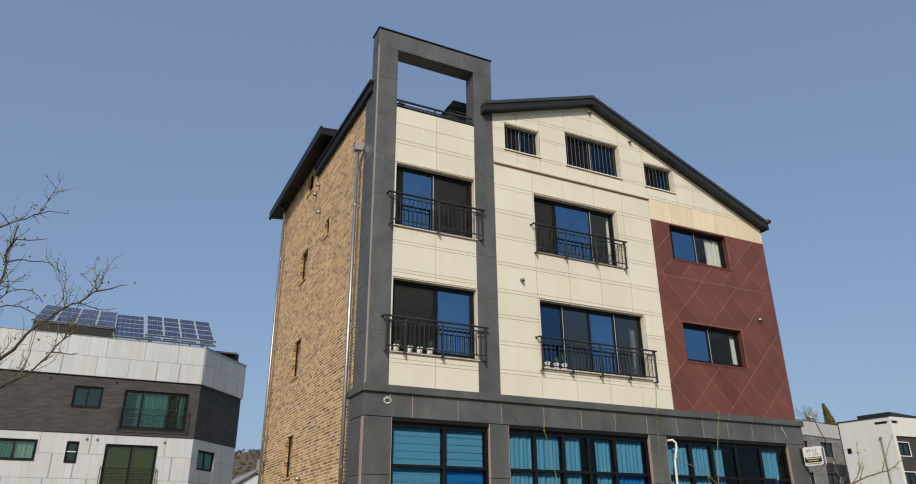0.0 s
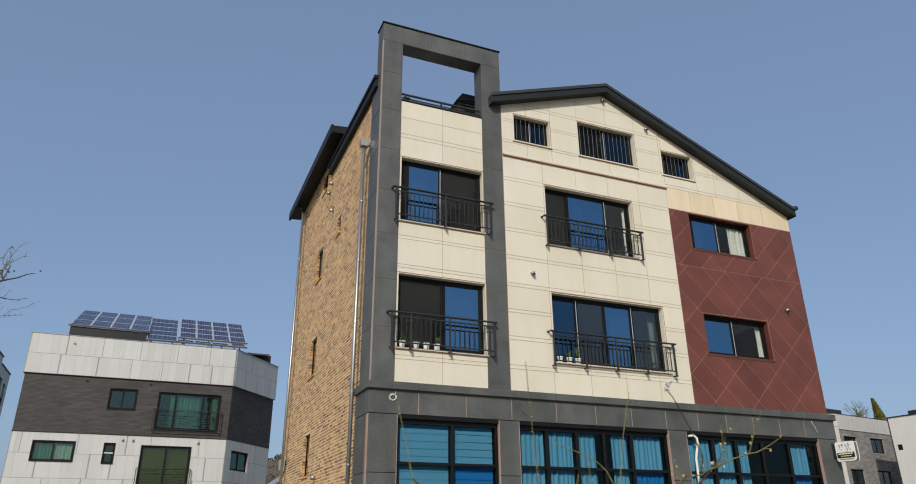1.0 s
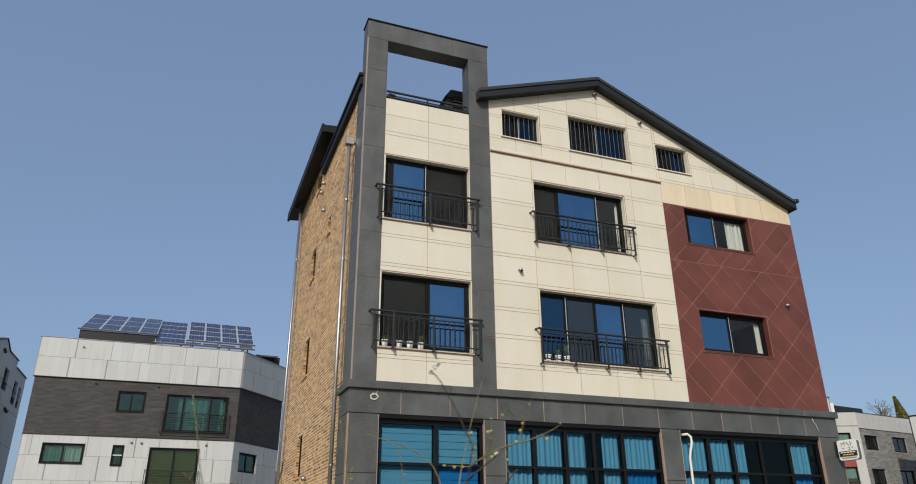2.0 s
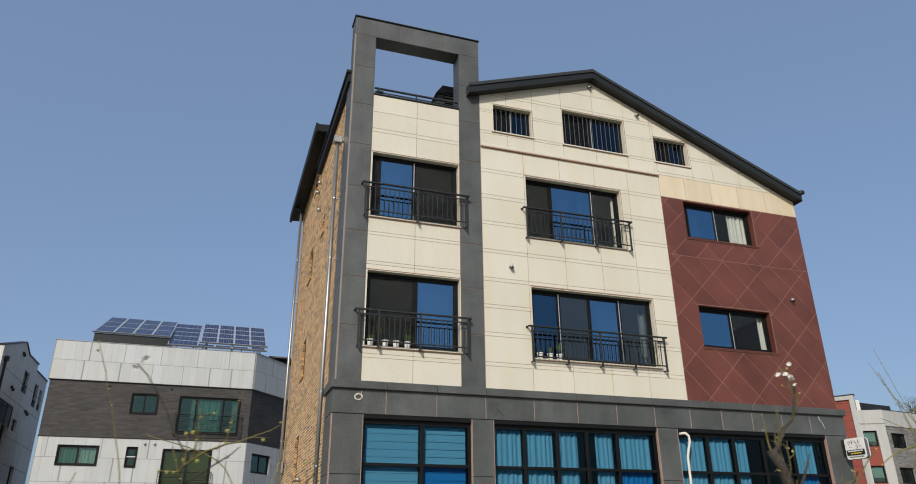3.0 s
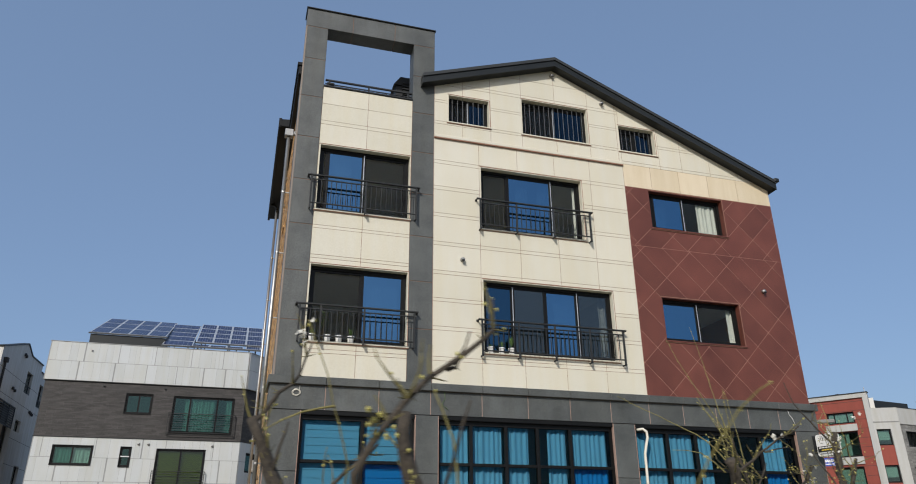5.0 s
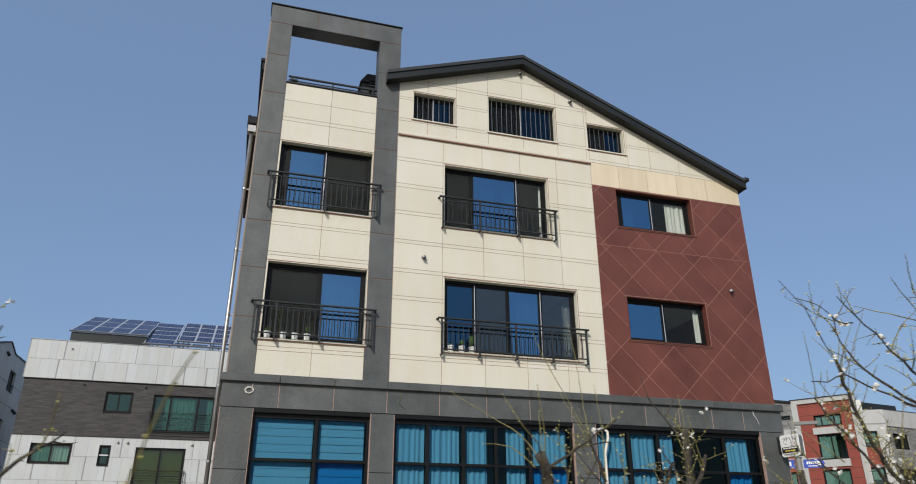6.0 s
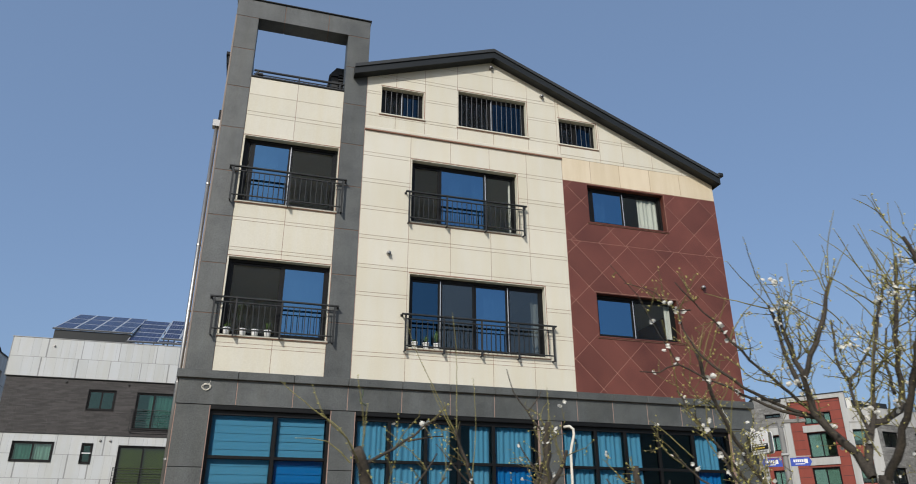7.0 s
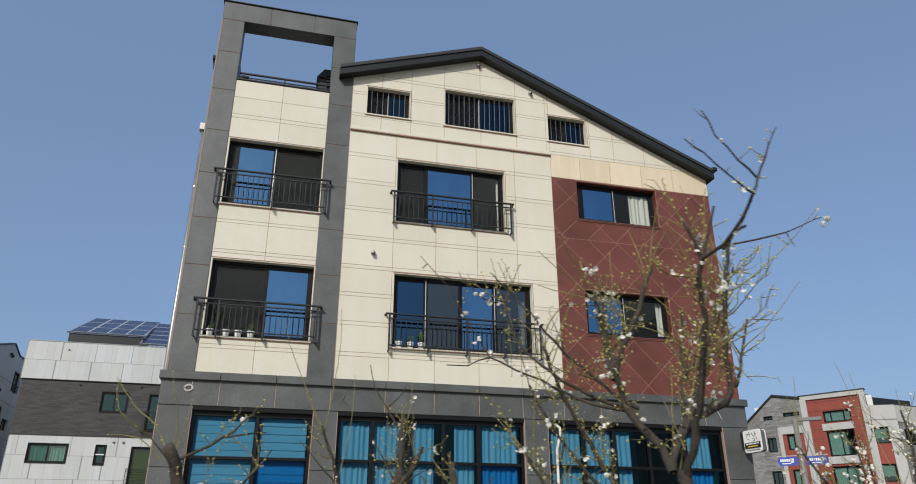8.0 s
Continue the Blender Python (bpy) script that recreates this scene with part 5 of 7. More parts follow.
for k in range(1, 15):
    z = 2.0 + k * 0.61
    gaps = [h for h in H1 if h[2] - 0.45 < z < h[3]]
    rows = [(0.40, 1.14, 0.114, 0.121, z, z + 0.022), (3.13, 3.79, 0.114, 0.121, z, z + 0.022)] if gaps else [(0.40, 3.79, 0.114, 0.121, z, z + 0.022)]
    for row in rows:
        part("cladding_joint", boxes(row), M["slate_bed"], red_house, m=F1)
for z0, z1 in ((8.60, 9.05), (6.42, 6.90), (4.1, 4.58)):
    part("white_band", soft_boxes(0.01, (1.15, 3.12, 0.04, 0.3, z0, z1)), M["white_render"], red_house, m=F1)
for i, h in enumerate(H1):
    window_unit(red_house, h, [(0.55, "pale_pane"), (1.1, "pale_pane"), (0.55, "pale_pane")] if i == 0 else [(1, "pale_pane"), (1, "pale_pane")], 0.22, m=F1, bar=0.06)
    part("blind", boxes((h[0] + 0.06, h[1] - 0.06 - (0.55 if i == 1 else 0), 0.315, 0.32, h[2] + 0.06 + 0.25 * (i == 2), h[3] - 0.06)), M["teal_curtain"], red_house, "pale blind behind green glass", m=F1)
part("inner_wall", boxes((-3.9, 4.1, 2.2, 2.3, 0, 11.0), (-3.9, 4.1, 0.4, 2.2, 8.9, 9.0), (-3.9, 4.1, 0.4, 2.2, 6.4, 6.5)), M["room"], red_house, m=F1)
HL = [(-1.26, -0.38, 7.52, 8.56), (-1.26, -0.38, 5.2, 6.23)]
far_wall("white_wing", -1.77, -0.01, 0, 9.09, [(-1.52, -0.1, 0.3, 8.6)], M["white_render"], F1, -0.05)
far_wall("red_infill", -1.52, -0.1, 0.3, 8.6, HL, M["redwall"], F1, 0.06)
for h in HL:
    window_unit(red_house, h, [(1, "pale_pane"), (1, "pale_pane")], 0.14, m=F1, bar=0.06)
    part("blind", boxes((h[0] + 0.06, h[1] - 0.1, 0.235, 0.24, h[2] + 0.06, h[3] - 0.06)), M["teal_curtain"], red_house, "pale blind behind green glass", m=F1)
HG = [(-1.26, -0.16, 9.78, 10.06), (-2.65, -2.0, 9.66, 9.95), (-2.62, -2.0, 7.45, 8.45), (-2.65, -1.95, 5.1, 6.2)]
bm = bmesh.new()
cut = [[(-4.6, 0), (-1.79, 0), (-1.79, 11.33), (-4.6, 9.0)], [(-1.79, 9.09), (0.0, 9.09), (0.0, 10.95), (-1.79, 11.33)]]
for h in HG:
    cut = [q for p in cut for q in minus(p, h)]
for p in cut:
    prism(bm, p, 0.02, 0.3)
ledge_rows = [(-4.6, -1.80, 0.0, 8.9, 41), (-1.78, -0.01, 9.12, 10.86, 42), (-3.4, -1.80, 8.9, 9.95, 43), (-2.6, -1.80, 9.95, 10.6, 44)]
grey_gable = part("grey_gable", bm, M["greybrick"], red_house, "grey split brick gable", m=F1)
for x0, x1, z0, z1, sd in ledge_rows:
    ledge_bricks("split_bricks", grey_gable, x0, x1, z0, z1, 0.02, HG, M["greybrick"], course=0.11, mean=0.34, seed=sd)
for h in HG:
    window_unit(red_house, h, [(1, "pale_pane"), (1, "pale_pane")], 0.12, m=F1, bar=0.05)
bm = bmesh.new()
slope(bm, (-4.7, 9.0), (-1.79, 11.42), -0.1, 5.0, 0.0, 0.14)
slope(bm, (-1.79, 11.42), (0.05, 11.03), -0.1, 5.0, 0.0, 0.14)
part("roof", bm, M["roof"], red_house, m=F1)
H2 = [(0.12, 1.02, 7.52, 8.57), (0.12, 1.02, 5.15, 6.26)]
far_wall("white_wing", 0, 1.66, 0, 9.97, [(0.12, 1.02, 0.3, 8.57)], M["white_render"], F2)
far_wall("red_infill", 0.12, 1.02, 0.3, 8.57, H2, M["redwall"], F2, 0.06)
for h in H2:
    window_unit(red_house, h, [(1, "pale_pane")], 0.12, m=F2, bar=0.05)
    part("blind", boxes((h[0] + 0.05, h[1] - 0.05, 0.235, 0.24, h[2] + 0.35, h[3] - 0.05)), M["teal_curtain"], red_house, "pale blind behind green glass", m=F2)
part("band_line", boxes((0.0, 1.66, -0.03, 0.01, 9.02, 9.07)), M["grey_render"], red_house, m=F2)
H3 = [(0.47, 2.10, 7.42, 8.44), (3.86, 5.66, 7.42, 8.50), (0.52, 2.16, 5.1, 6.15), (3.92, 5.80, 5.1, 6.18)]
far_wall("parapet", 0, 7.12, 8.90, 9.97, [], M["white_render"], F3)
wing = far_wall("grey_wing", 0, 7.12, 0, 8.90, H3, M["greybed"], F3, 0.02, "grey split brick wing")
ledge_bricks("split_bricks", wing, 0, 7.12, 0.0, 8.86, 0.02, H3, M["greybrick"], course=0.11, mean=0.34, seed=9)
for h in H3:
    window_unit(red_house, h, [(1, "dark_pane"), (1, "dark_pane")], 0.14, m=F3, bar=0.06)
part("band_line", boxes((0, 7.12, -0.04, 0.02, 8.88, 8.94)), M["white_render"], red_house, m=F3)
part("coping", boxes((-0.02, 6.8, -0.03, 0.3, 9.97, 10.0)), M["metal"], red_house, m=F3)
part("roof", boxes((0.3, 7.12, 0.3, 9, 9.3, 9.45)), M["roof"], red_house, m=F3)
part("inner_wall", boxes((0, 6.7, 1.6, 1.7, 0, 9.3)), M["room"], red_house, m=F3)
part("roof_shed", soft_boxes(0.02, (-1.2, 2.2, 3.2, 5.5, 9.45, 11.35), (2.2, 6.7, 3.4, 5.5, 9.45, 11.25)), M["roof"], red_house, "dark shed on the flat roof", m=F3)
part("end_wall", boxes((6.84, 7.12, 0.3, 9, 0, 9.9)), M["grey_render"], red_house, m=F3)
part("finial", round_bar((4.0, 0.2, 11.1), (4.0, 0.2, 11.45), 0.03, 6), M["silver"], red_house, m=F1)

# ---- the white corner house ----
white2 = thing("white_corner_house", pose(43.6, 20.9, 0), "plain white rendered house with a dark flat roof", "house")
S1 = Matrix.Rotation(math.atan2(-3.6, 0.5), 4, "Z")
S2 = Matrix.Translation((0.5, -3.6, 0)) @ Matrix.Rotation(math.atan2(-0.3, 5.9), 4, "Z")


def white_wall(name, x1, z1, holes, m):
    bm = bmesh.new()
    holed(bm, 0, x1, 0, z1, 0, 0.25, holes)
    return part(name, bm, M["white_paint"], white2, m=m, weld=True)


white_wall("side_wall", 3.63, 9.37, [(0.21, 0.56, 7.16, 7.54), (2.52, 3.50, 8.92, 9.10)], S1)
white_wall("front_wall", 9.0, 9.37, [(0.26, 9.0, 0.3, 8.08), (0.05, 0.82, 8.92, 9.12)], S2)
part("window_surround", boxes((0.21, 0.56, 0.08, 0.12, 7.16, 7.54)), M["frame"], white2, m=S1)
part("slot", boxes((2.52, 3.50, 0.12, 0.16, 8.92, 9.10)), M["ink"], white2, m=S1)
part("slot", boxes((0.05, 0.82, 0.12, 0.16, 8.92, 9.12)), M["ink"], white2, m=S2)
HW = [(0.32, 1.46, 6.78, 7.66), (0.30, 1.46, 4.8, 5.7), (3.0, 4.4, 6.78, 7.66)]
bm = bmesh.new()
holed(bm, 0.26, 9.0, 0.3, 8.08, 0.12, 0.30, HW)
part("grey_panel", bm, M["slate_bed"], white2, m=S2)
for h in HW:
    w = window_unit(white2, h, [(1, "pale_pane"), (1, "pale_pane")], 0.10, m=S2, bar=0.06)
    part("white_surround", boxes((h[0] - 0.05, h[1] + 0.05, 0.07, 0.12, h[3], h[3] + 0.05), (h[0] - 0.05, h[1] + 0.05, 0.07, 0.12, h[2] - 0.05, h[2]), (h[0] - 0.05, h[0], 0.07, 0.12, h[2], h[3]), (h[1], h[1] + 0.05, 0.07, 0.12, h[2], h[3])), M["white"], w)
part("roof", boxes((-0.03, 3.66, -0.06, 8.0, 9.37, 9.43), (1.2, 3.5, 0.5, 8.0, 9.43, 9.75)), M["roof"], white2, m=S1)
part("downpipe", tube(bmesh.new(), [(2.80, -0.06, 7.97), (2.80, -0.06, 0.1)], 0.045, 8), M["steel"], white2, m=S1)
part("pipe_head", soft_boxes(0.01, (2.72, 2.88, -0.14, 0.0, 7.94, 8.08)), M["steel"], white2, m=S1)
part("back_wall", boxes((0.0, 9.3, 3.6, 3.8, 0, 9.3)), M["white_paint"], white2, m=S2)
part("edge_trim", boxes((-0.07, -0.003, -0.03, 0.25, 0, 9.43)), M["slate_bed"], white2, m=S1)

# ---- street pole with name plates ----
pole = thing("street_pole", pose(29.85, 18.67, 0), "grey steel street pole with an arm and two blue plates", "street pole")
PM = Matrix.Rotation(radians(-38), 4, "Z")
part("post", tube(bmesh.new(), [(0, 0, 0), (0, 0, 7.85)], [0.20, 0.13], 14), M["pole"], pole, smooth=True)
part("arm", soft_boxes(0.03, (-0.16, 1.34, -0.09, 0.09, 7.70, 7.90)), M["pole"], pole, m=PM)
part("collar", soft_boxes(0.01, (-0.19, 0.19, -0.19, 0.19, 5.98, 6.10)), M["grey_steel"], pole, m=PM)
for x0, x1, tip in ((-1.22, -0.20, -1), (0.22, 1.28, 1)):
    bm = bmesh.new()
    za, zb = 5.42, 5.86
    if tip > 0:
        poly = [(x0, za), (x1 - 0.12, za), (x1, (za + zb) / 2), (x1 - 0.12, zb), (x0, zb)]
    else:
        poly = [(x0 + 0.12, za), (x1, za), (x1, zb), (x0 + 0.12, zb), (x0, (za + zb) / 2)]
    prism(bm, poly, -0.03, 0.0)
    pl = part("name_plate", bm, M["signblue"], pole, "blue street name plate with white print", m=PM)
    bm = bmesh.new()
    for i in range(6):
        a = x0 + 0.15 + i * 0.10
        box(bm, a, a + 0.075, -0.036, -0.031, 5.62, 5.76)
    part("print_bars", bm, M["white"], pl)
    part("print_bars", boxes((x0 + 0.22, x1 - 0.35, -0.036, -0.031, 5.50, 5.545)), M["white"], pl)
    part("print_bars", boxes((x1 - 0.36, x1 - 0.20, -0.036, -0.031, 5.56, 5.78)), M["white"], pl)
    part("plate_arm", boxes((min(x0, 0.0), max(x1, 0.0), -0.01, 0.02, 5.90, 5.94)), M["grey_steel"], pl)

# ---- low house far behind ----
low_house = thing("low_house", pose(6.9, 46.0, 0), "low white house with a shallow gable roof", "house")
bm = bmesh.new()
prism(bm, [(-4.0, 0), (4.0, 0), (4.0, 4.25), (0, 6.85), (-4.0, 4.25)], 0.2, 8.0)
part("wall", bm, M["white_paint"], low_house, weld=True)
for side in (-1, 1):
    bm = bmesh.new()
    prism(bm, [(0, 6.84), (0, 7.0), (side * 4.3, 4.18), (side * 4.3, 4.04)], -0.1, 8.2)
    part("roof", bm, M["grey_steel"], low_house, "pale metal roof sheet")
part("ridge_cap", soft_boxes(0.02, (-0.12, 0.12, -0.13, 8.23, 6.93, 7.02)), M["grey_steel"], low_house)

# ---- conifer on the far roof ----
con = thing("conifer", Matrix.Translation((48.62, 25.10, 9.45)), "leaning golden green conifer on a roof terrace", "tree")
LEAN = Vector((-0.22, 0.29, 0))
part("trunk", tube(bmesh.new(), [(0, 0, 0), LEAN * 0.5 + Vector((0, 0, 1.25)), LEAN + Vector((0, 0, 2.3))], [0.06, 0.04, 0.01], 6), M["bark"], con)
rng = random.Random(14)
bm = bmesh.new()
for i in range(2600):
    h = rng.random() ** 1.3
    r = 0.50 * (1 - h) ** 0.85 * (0.6 + 0.4 * rng.random()) + 0.03
    a = rng.uniform(0, 6.283)
    c = Vector((r * math.cos(a), r * math.sin(a), 0.25 + h * 2.1)) + LEAN * h
    out = Vector((math.cos(a), math.sin(a), rng.uniform(0.6, 1.6))).normalized() * rng.uniform(0.06, 0.13)
    side = Vector((-math.sin(a), math.cos(a), rng.uniform(-0.4, 0.4))) * rng.uniform(0.02, 0.05)
    bm.faces.new([bm.verts.new(p) for p in (c - side, c + side, c + out + side * 0.2, c + out - side * 0.4)])
part("crown", bm, M["conifer"], con)

# ---- wooded hills in the distance ----
rng = random.Random(77)


def hill(name, cx, cy, wide, deep, high, seed):
    bm = bmesh.new()
    n = 46
    rows = []
    for i in range(n + 1):
        row = []
        for j in range(17):
            u, v = i / n * 2 - 1, j / 16 * 2 - 1
            h = high * max(0, 1 - u * u) ** 0.7 * max(0, 1 - v * v) * (0.85 + 0.3 * noise.noise((u * 3 + seed, v * 2, 0.3)))
            row.append(bm.verts.new((cx + u * wide, cy + v * deep, h - 1.0)))
        rows.append(row)
    for a, b in zip(rows, rows[1:]):
        for j in range(16):
            bm.faces.new((a[j], a[j + 1], b[j + 1], b[j]))
    tagged(part(name, bm, M["hill"], smooth=True), "wooded hillside in early spring haze", "hill", kind="structure")
    vs, fs = [], []
    for i in range(5200):
        u, v = rng.uniform(-0.95, 0.95), rng.uniform(-0.95, 0.3)
        h = high * max(0, 1 - u * u) ** 0.7 * max(0, 1 - v * v) * (0.85 + 0.3 * noise.noise((u * 3 + seed, v * 2, 0.3))) - 1.0
        c = Vector((cx + u * wide, cy + v * deep, h))
        r = rng.uniform(0.6, 1.4)
        for q in range(5):
            k = len(vs)
            o = Vector((rng.gauss(0, 0.5), rng.gauss(0, 0.5), rng.uniform(0.2, 1.3))) * r
            d1 = Vector((rng.gauss(0, 1), rng.gauss(0, 1), rng.gauss(0, 1))).normalized() * r * 0.5
            d2 = Vector((rng.gauss(0, 1), rng.gauss(0, 1), rng.gauss(0, 1))).normalized() * r * 0.5
            vs += [c + o + d1, c + o + d2, c + o - d1, c + o - d2]
            fs += [(k, k + 1, k + 2, k + 3)]
    me = bpy.data.meshes.new("far_woods")
    me.from_pydata([tuple(p) for p in vs], [], fs)
    me.materials.append(M["hill"])
    tagged(part("far_woods", me, None), "bare and evergreen woods on a distant hill", "woods", kind="stuff")


hill("hill", 110, 420, 150, 90, 58, 1.0)
hill("hill", 345, 420, 130, 90, 92, 5.0)


# ---- plum trees along the path ----
def smooth_line(pts, step=0.04, wobble=0.006, rng=None):
    """Points along a soft curve through the given ones."""
    P = [Vector(p) for p in pts]
    out = []
    for i in range(len(P) - 1):
        a, b, c, d = P[max(i - 1, 0)], P[i], P[i + 1], P[min(i + 2, len(P) - 1)]
        n = max(int((c - b).length / step), 2)
        for k in range(n):
            t = k / n
            q = 0.5 * ((2 * b) + (c - a) * t + (2 * a - 5 * b + 4 * c - d) * t * t + (3 * b - a - 3 * c + d) * t ** 3)
            if rng and out:
                q = q + Vector((rng.gauss(0, 1), rng.gauss(0, 1), rng.gauss(0, 1))) * wobble
            out.append(q)
    out.append(P[-1])
    return out


def add_tube(store, pts, r0, r1, sides=6, rng=None, rough=0.0):
    vs, fs = store
    n = len(pts)
    prev = None
    first = len(vs)
    for i, p in enumerate(pts):
        way = (pts[min(i + 1, n - 1)] - pts[max(i - 1, 0)]).normalized()
        if prev is None:
            prev = way.orthogonal().normalized()
        u = prev - way * prev.dot(way)
        u = u.normalized() if u.length > 1e-6 else way.orthogonal().normalized()
        prev = u
        v = way.cross(u)
        r = r0 + (r1 - r0) * i / max(n - 1, 1)
        for k in range(sides):
            a = 2 * math.pi * k / sides
            rr = r * (1 + (rng.uniform(-rough, rough) if rng else 0))
            vs.append(tuple(p + (u * math.cos(a) + v * math.sin(a)) * rr))
    for i in range(n - 1):
        for k in range(sides):
            a, b = first + i * sides + k, first + i * sides + (k + 1) % sides
            fs.append((a, b, b + sides, a + sides))
    fs.append(tuple(first + (n - 1) * sides + k for k in range(sides)))


def add_blossom(store, c, out, size, rng):
    """Five round cupped petals and a heart of stamens."""
    vs, fs = store
    out = out.normalized()
    u = out.orthogonal().normalized()
    v = out.cross(u)
    turn = rng.uniform(0, 6.3)
    for k in range(5):
        a = turn + k * 1.2566
        d = u * math.cos(a) + v * math.sin(a)
        s = out.cross(d)
        cup = rng.uniform(0.35, 0.95)
        n = len(vs)
        for along, across, lift in ((0.0, 0.0, 0.0), (0.42, 0.42, 0.25), (0.80, 0.46, 0.7), (1.0, 0.0, 1.0), (0.80, -0.46, 0.7), (0.42, -0.42, 0.25)):
            vs.append(tuple(c + (d * along + s * across + out * lift * cup) * size))
        fs.append((n, n + 1, n + 2, n + 3, n + 4, n + 5))


def add_bud(store, c, r):
    vs, fs = store
    n = len(vs)
    vs += [tuple(c + Vector(p) * r) for p in ((1, 0, 0), (-1, 0, 0), (0, 1, 0), (0, -1, 0), (0, 0, 1.4), (0, 0, -1.4))]
    fs += [(n, n + 2, n + 4), (n + 2, n + 1, n + 4), (n + 1, n + 3, n + 4), (n + 3, n, n + 4), (n + 2, n, n + 5), (n + 1, n + 2, n + 5), (n + 3, n + 1, n + 5), (n, n + 3, n + 5)]


def direction(rng, along, up=0.3, spread=1.0):
    d = Vector((rng.gauss(0, spread), rng.gauss(0, spread), rng.gauss(0, spread) + up))
    d = d - along * d.dot(along) * 0.5
    return d.normalized()


def store_mesh(name, store, material, smooth=True):
    me = bpy.data.meshes.new(name)
    me.from_pydata(store[0], [], store[1])
    me.materials.append(material)
    if smooth:
        me.shade_smooth()
    return me


def blossom_meshes(seed=71):
    """Clusters of one to three flowers, shared by all the trees."""
    rng = random.Random(seed)
    out = []
    for k in range(9):
        store = ([], [])
        for _ in range((1, 1, 1, 2, 2, 2, 3, 3, 4)[k]):
            add_blossom(store, Vector((rng.gauss(0, 0.010), rng.gauss(0, 0.010), rng.gauss(0, 0.010))), direction(rng, Vector((0, 0, 1)), 0.1), rng.uniform(0.010, 0.014), rng)
        out.append(store_mesh("blossom", store, M["petal"], False))
    return out


BLOSSOMS = blossom_meshes()


def plum_tree(label, base, stems, whips=(), seed=1, twigs=7.0, bloom=0.35, buds=1.0, random_whips=0, berry=False, reach=1.0, sub=5.0):
    """A pruned plum tree. stems: (points, r0, r1), the trunk first; whips: long straight shoots; twigs: spurs per metre; sub: side branches per metre."""
    rng = random.Random(seed)
    tree = thing("plum_tree", Matrix.Translation(base), label, "tree", "plum trees along the path")
    o = Vector(base)
    spur, bud = ([], []), ([], [])
    count = [0]

    def cluster(c):
        if count[0] < 300:
            count[0] += 1
            turn = Euler((rng.uniform(-0.9, 0.9), rng.uniform(-0.9, 0.9), rng.uniform(0, 6.28))).to_matrix().to_4x4()
            part("blossom", rng.choice(BLOSSOMS), None, tree, m=Matrix.Translation(c) @ turn @ Matrix.Scale(rng.uniform(0.65, 1.05), 4))

    def small_twig(p, d, length, r, depth, up=0.03, into=None):
        into = into or spur
        pts = [p]
        q = p.copy()
        w = d.copy()
        for _ in range(max(int(length / 0.03), 1)):
            w = (w + Vector((rng.gauss(0, 0.15), rng.gauss(0, 0.15), rng.gauss(0, 0.10) + up))).normalized()
            q = q + w * min(0.03, length)
            pts.append(q.copy())
        add_tube(into, pts, r, r * 0.4, 5)
        for q in pts[1:]:
            if rng.random() < 0.40 * buds:
                add_bud(bud, q + Vector((rng.gauss(0, 1), rng.gauss(0, 1), rng.gauss(0, 1))) * 0.005, rng.uniform(0.0026, 0.0048))
            if rng.random() < bloom * 0.10:
                cluster(q)
        if depth and length > 0.07:
            for q in pts[1:]:
                if rng.random() < 0.40:
                    small_twig(q, (w * 0.9 + direction(rng, w, 0.4)).normalized(), length * rng.uniform(0.15, 0.5), r * 0.6, depth - 1, into=into)

    for si, (pts, r0, r1) in enumerate(stems):
        line = smooth_line([Vector(p) - o for p in pts], 0.045, 0.0045 if r0 > 0.012 else 0.003, rng)
        store = ([], [])
        add_tube(store, line, r0, r1, 10 if r0 > 0.02 else 7, rng, 0.17)
        part("trunk" if si == 0 else "limb", store_mesh("limb", store, M["bark"]), None, tree)
        length = sum((b - a).length for a, b in zip(line, line[1:]))
        skip = 0.7 if si == 0 else 0.05
        for i in range(int(length * (1 - skip) * twigs * (1.0 if r0 > 0.0105 else 0.7 if r0 > 0.0078 else 0.22))):
            k = rng.randrange(int(len(line) * skip), len(line) - 1)
            along = (line[k + 1] - line[k]).normalized()
            small_twig(line[k], direction(rng, along, 0.4), reach * rng.choice((0.015, 0.02, 0.03, 0.045, 0.07, 0.1)), 0.0022, 0)
        if si:
            for i in range(int(length * (sub if r0 > 0.0105 else sub * 0.5 if r0 > 0.0078 else 0.6) + rng.random())):
                k = rng.randrange(int(len(line) * 0.25), len(line) - 1)
                along = (line[k + 1] - line[k]).normalized()
                branch = ([], [])
                small_twig(line[k], (along * 0.5 + direction(rng, along, 0.7)).normalized(), reach * rng.uniform(0.10, 0.34), rng.uniform(0.0026, 0.0040), 2, 0.05, branch)
                part("twig", store_mesh("twig", branch, M["twig"]), None, tree)
            for i in range(int(length * bloom * (6 if r0 > 0.0078 else 15) + rng.random())):
                k = rng.randrange(int(len(line) * skip), len(line))
                cluster(line[k] + Vector((rng.gauss(0, 1), rng.gauss(0, 1), rng.gauss(0, 1))).normalized() * 0.014)
        if berry:
            for q in line[len(line) // 3:]:
                if rng.random() < 0.5:
                    add_bud(bud, q + Vector((rng.gauss(0, 0.03), rng.gauss(0, 0.03), rng.gauss(0, 0.03))), 0.007)
    extra = []
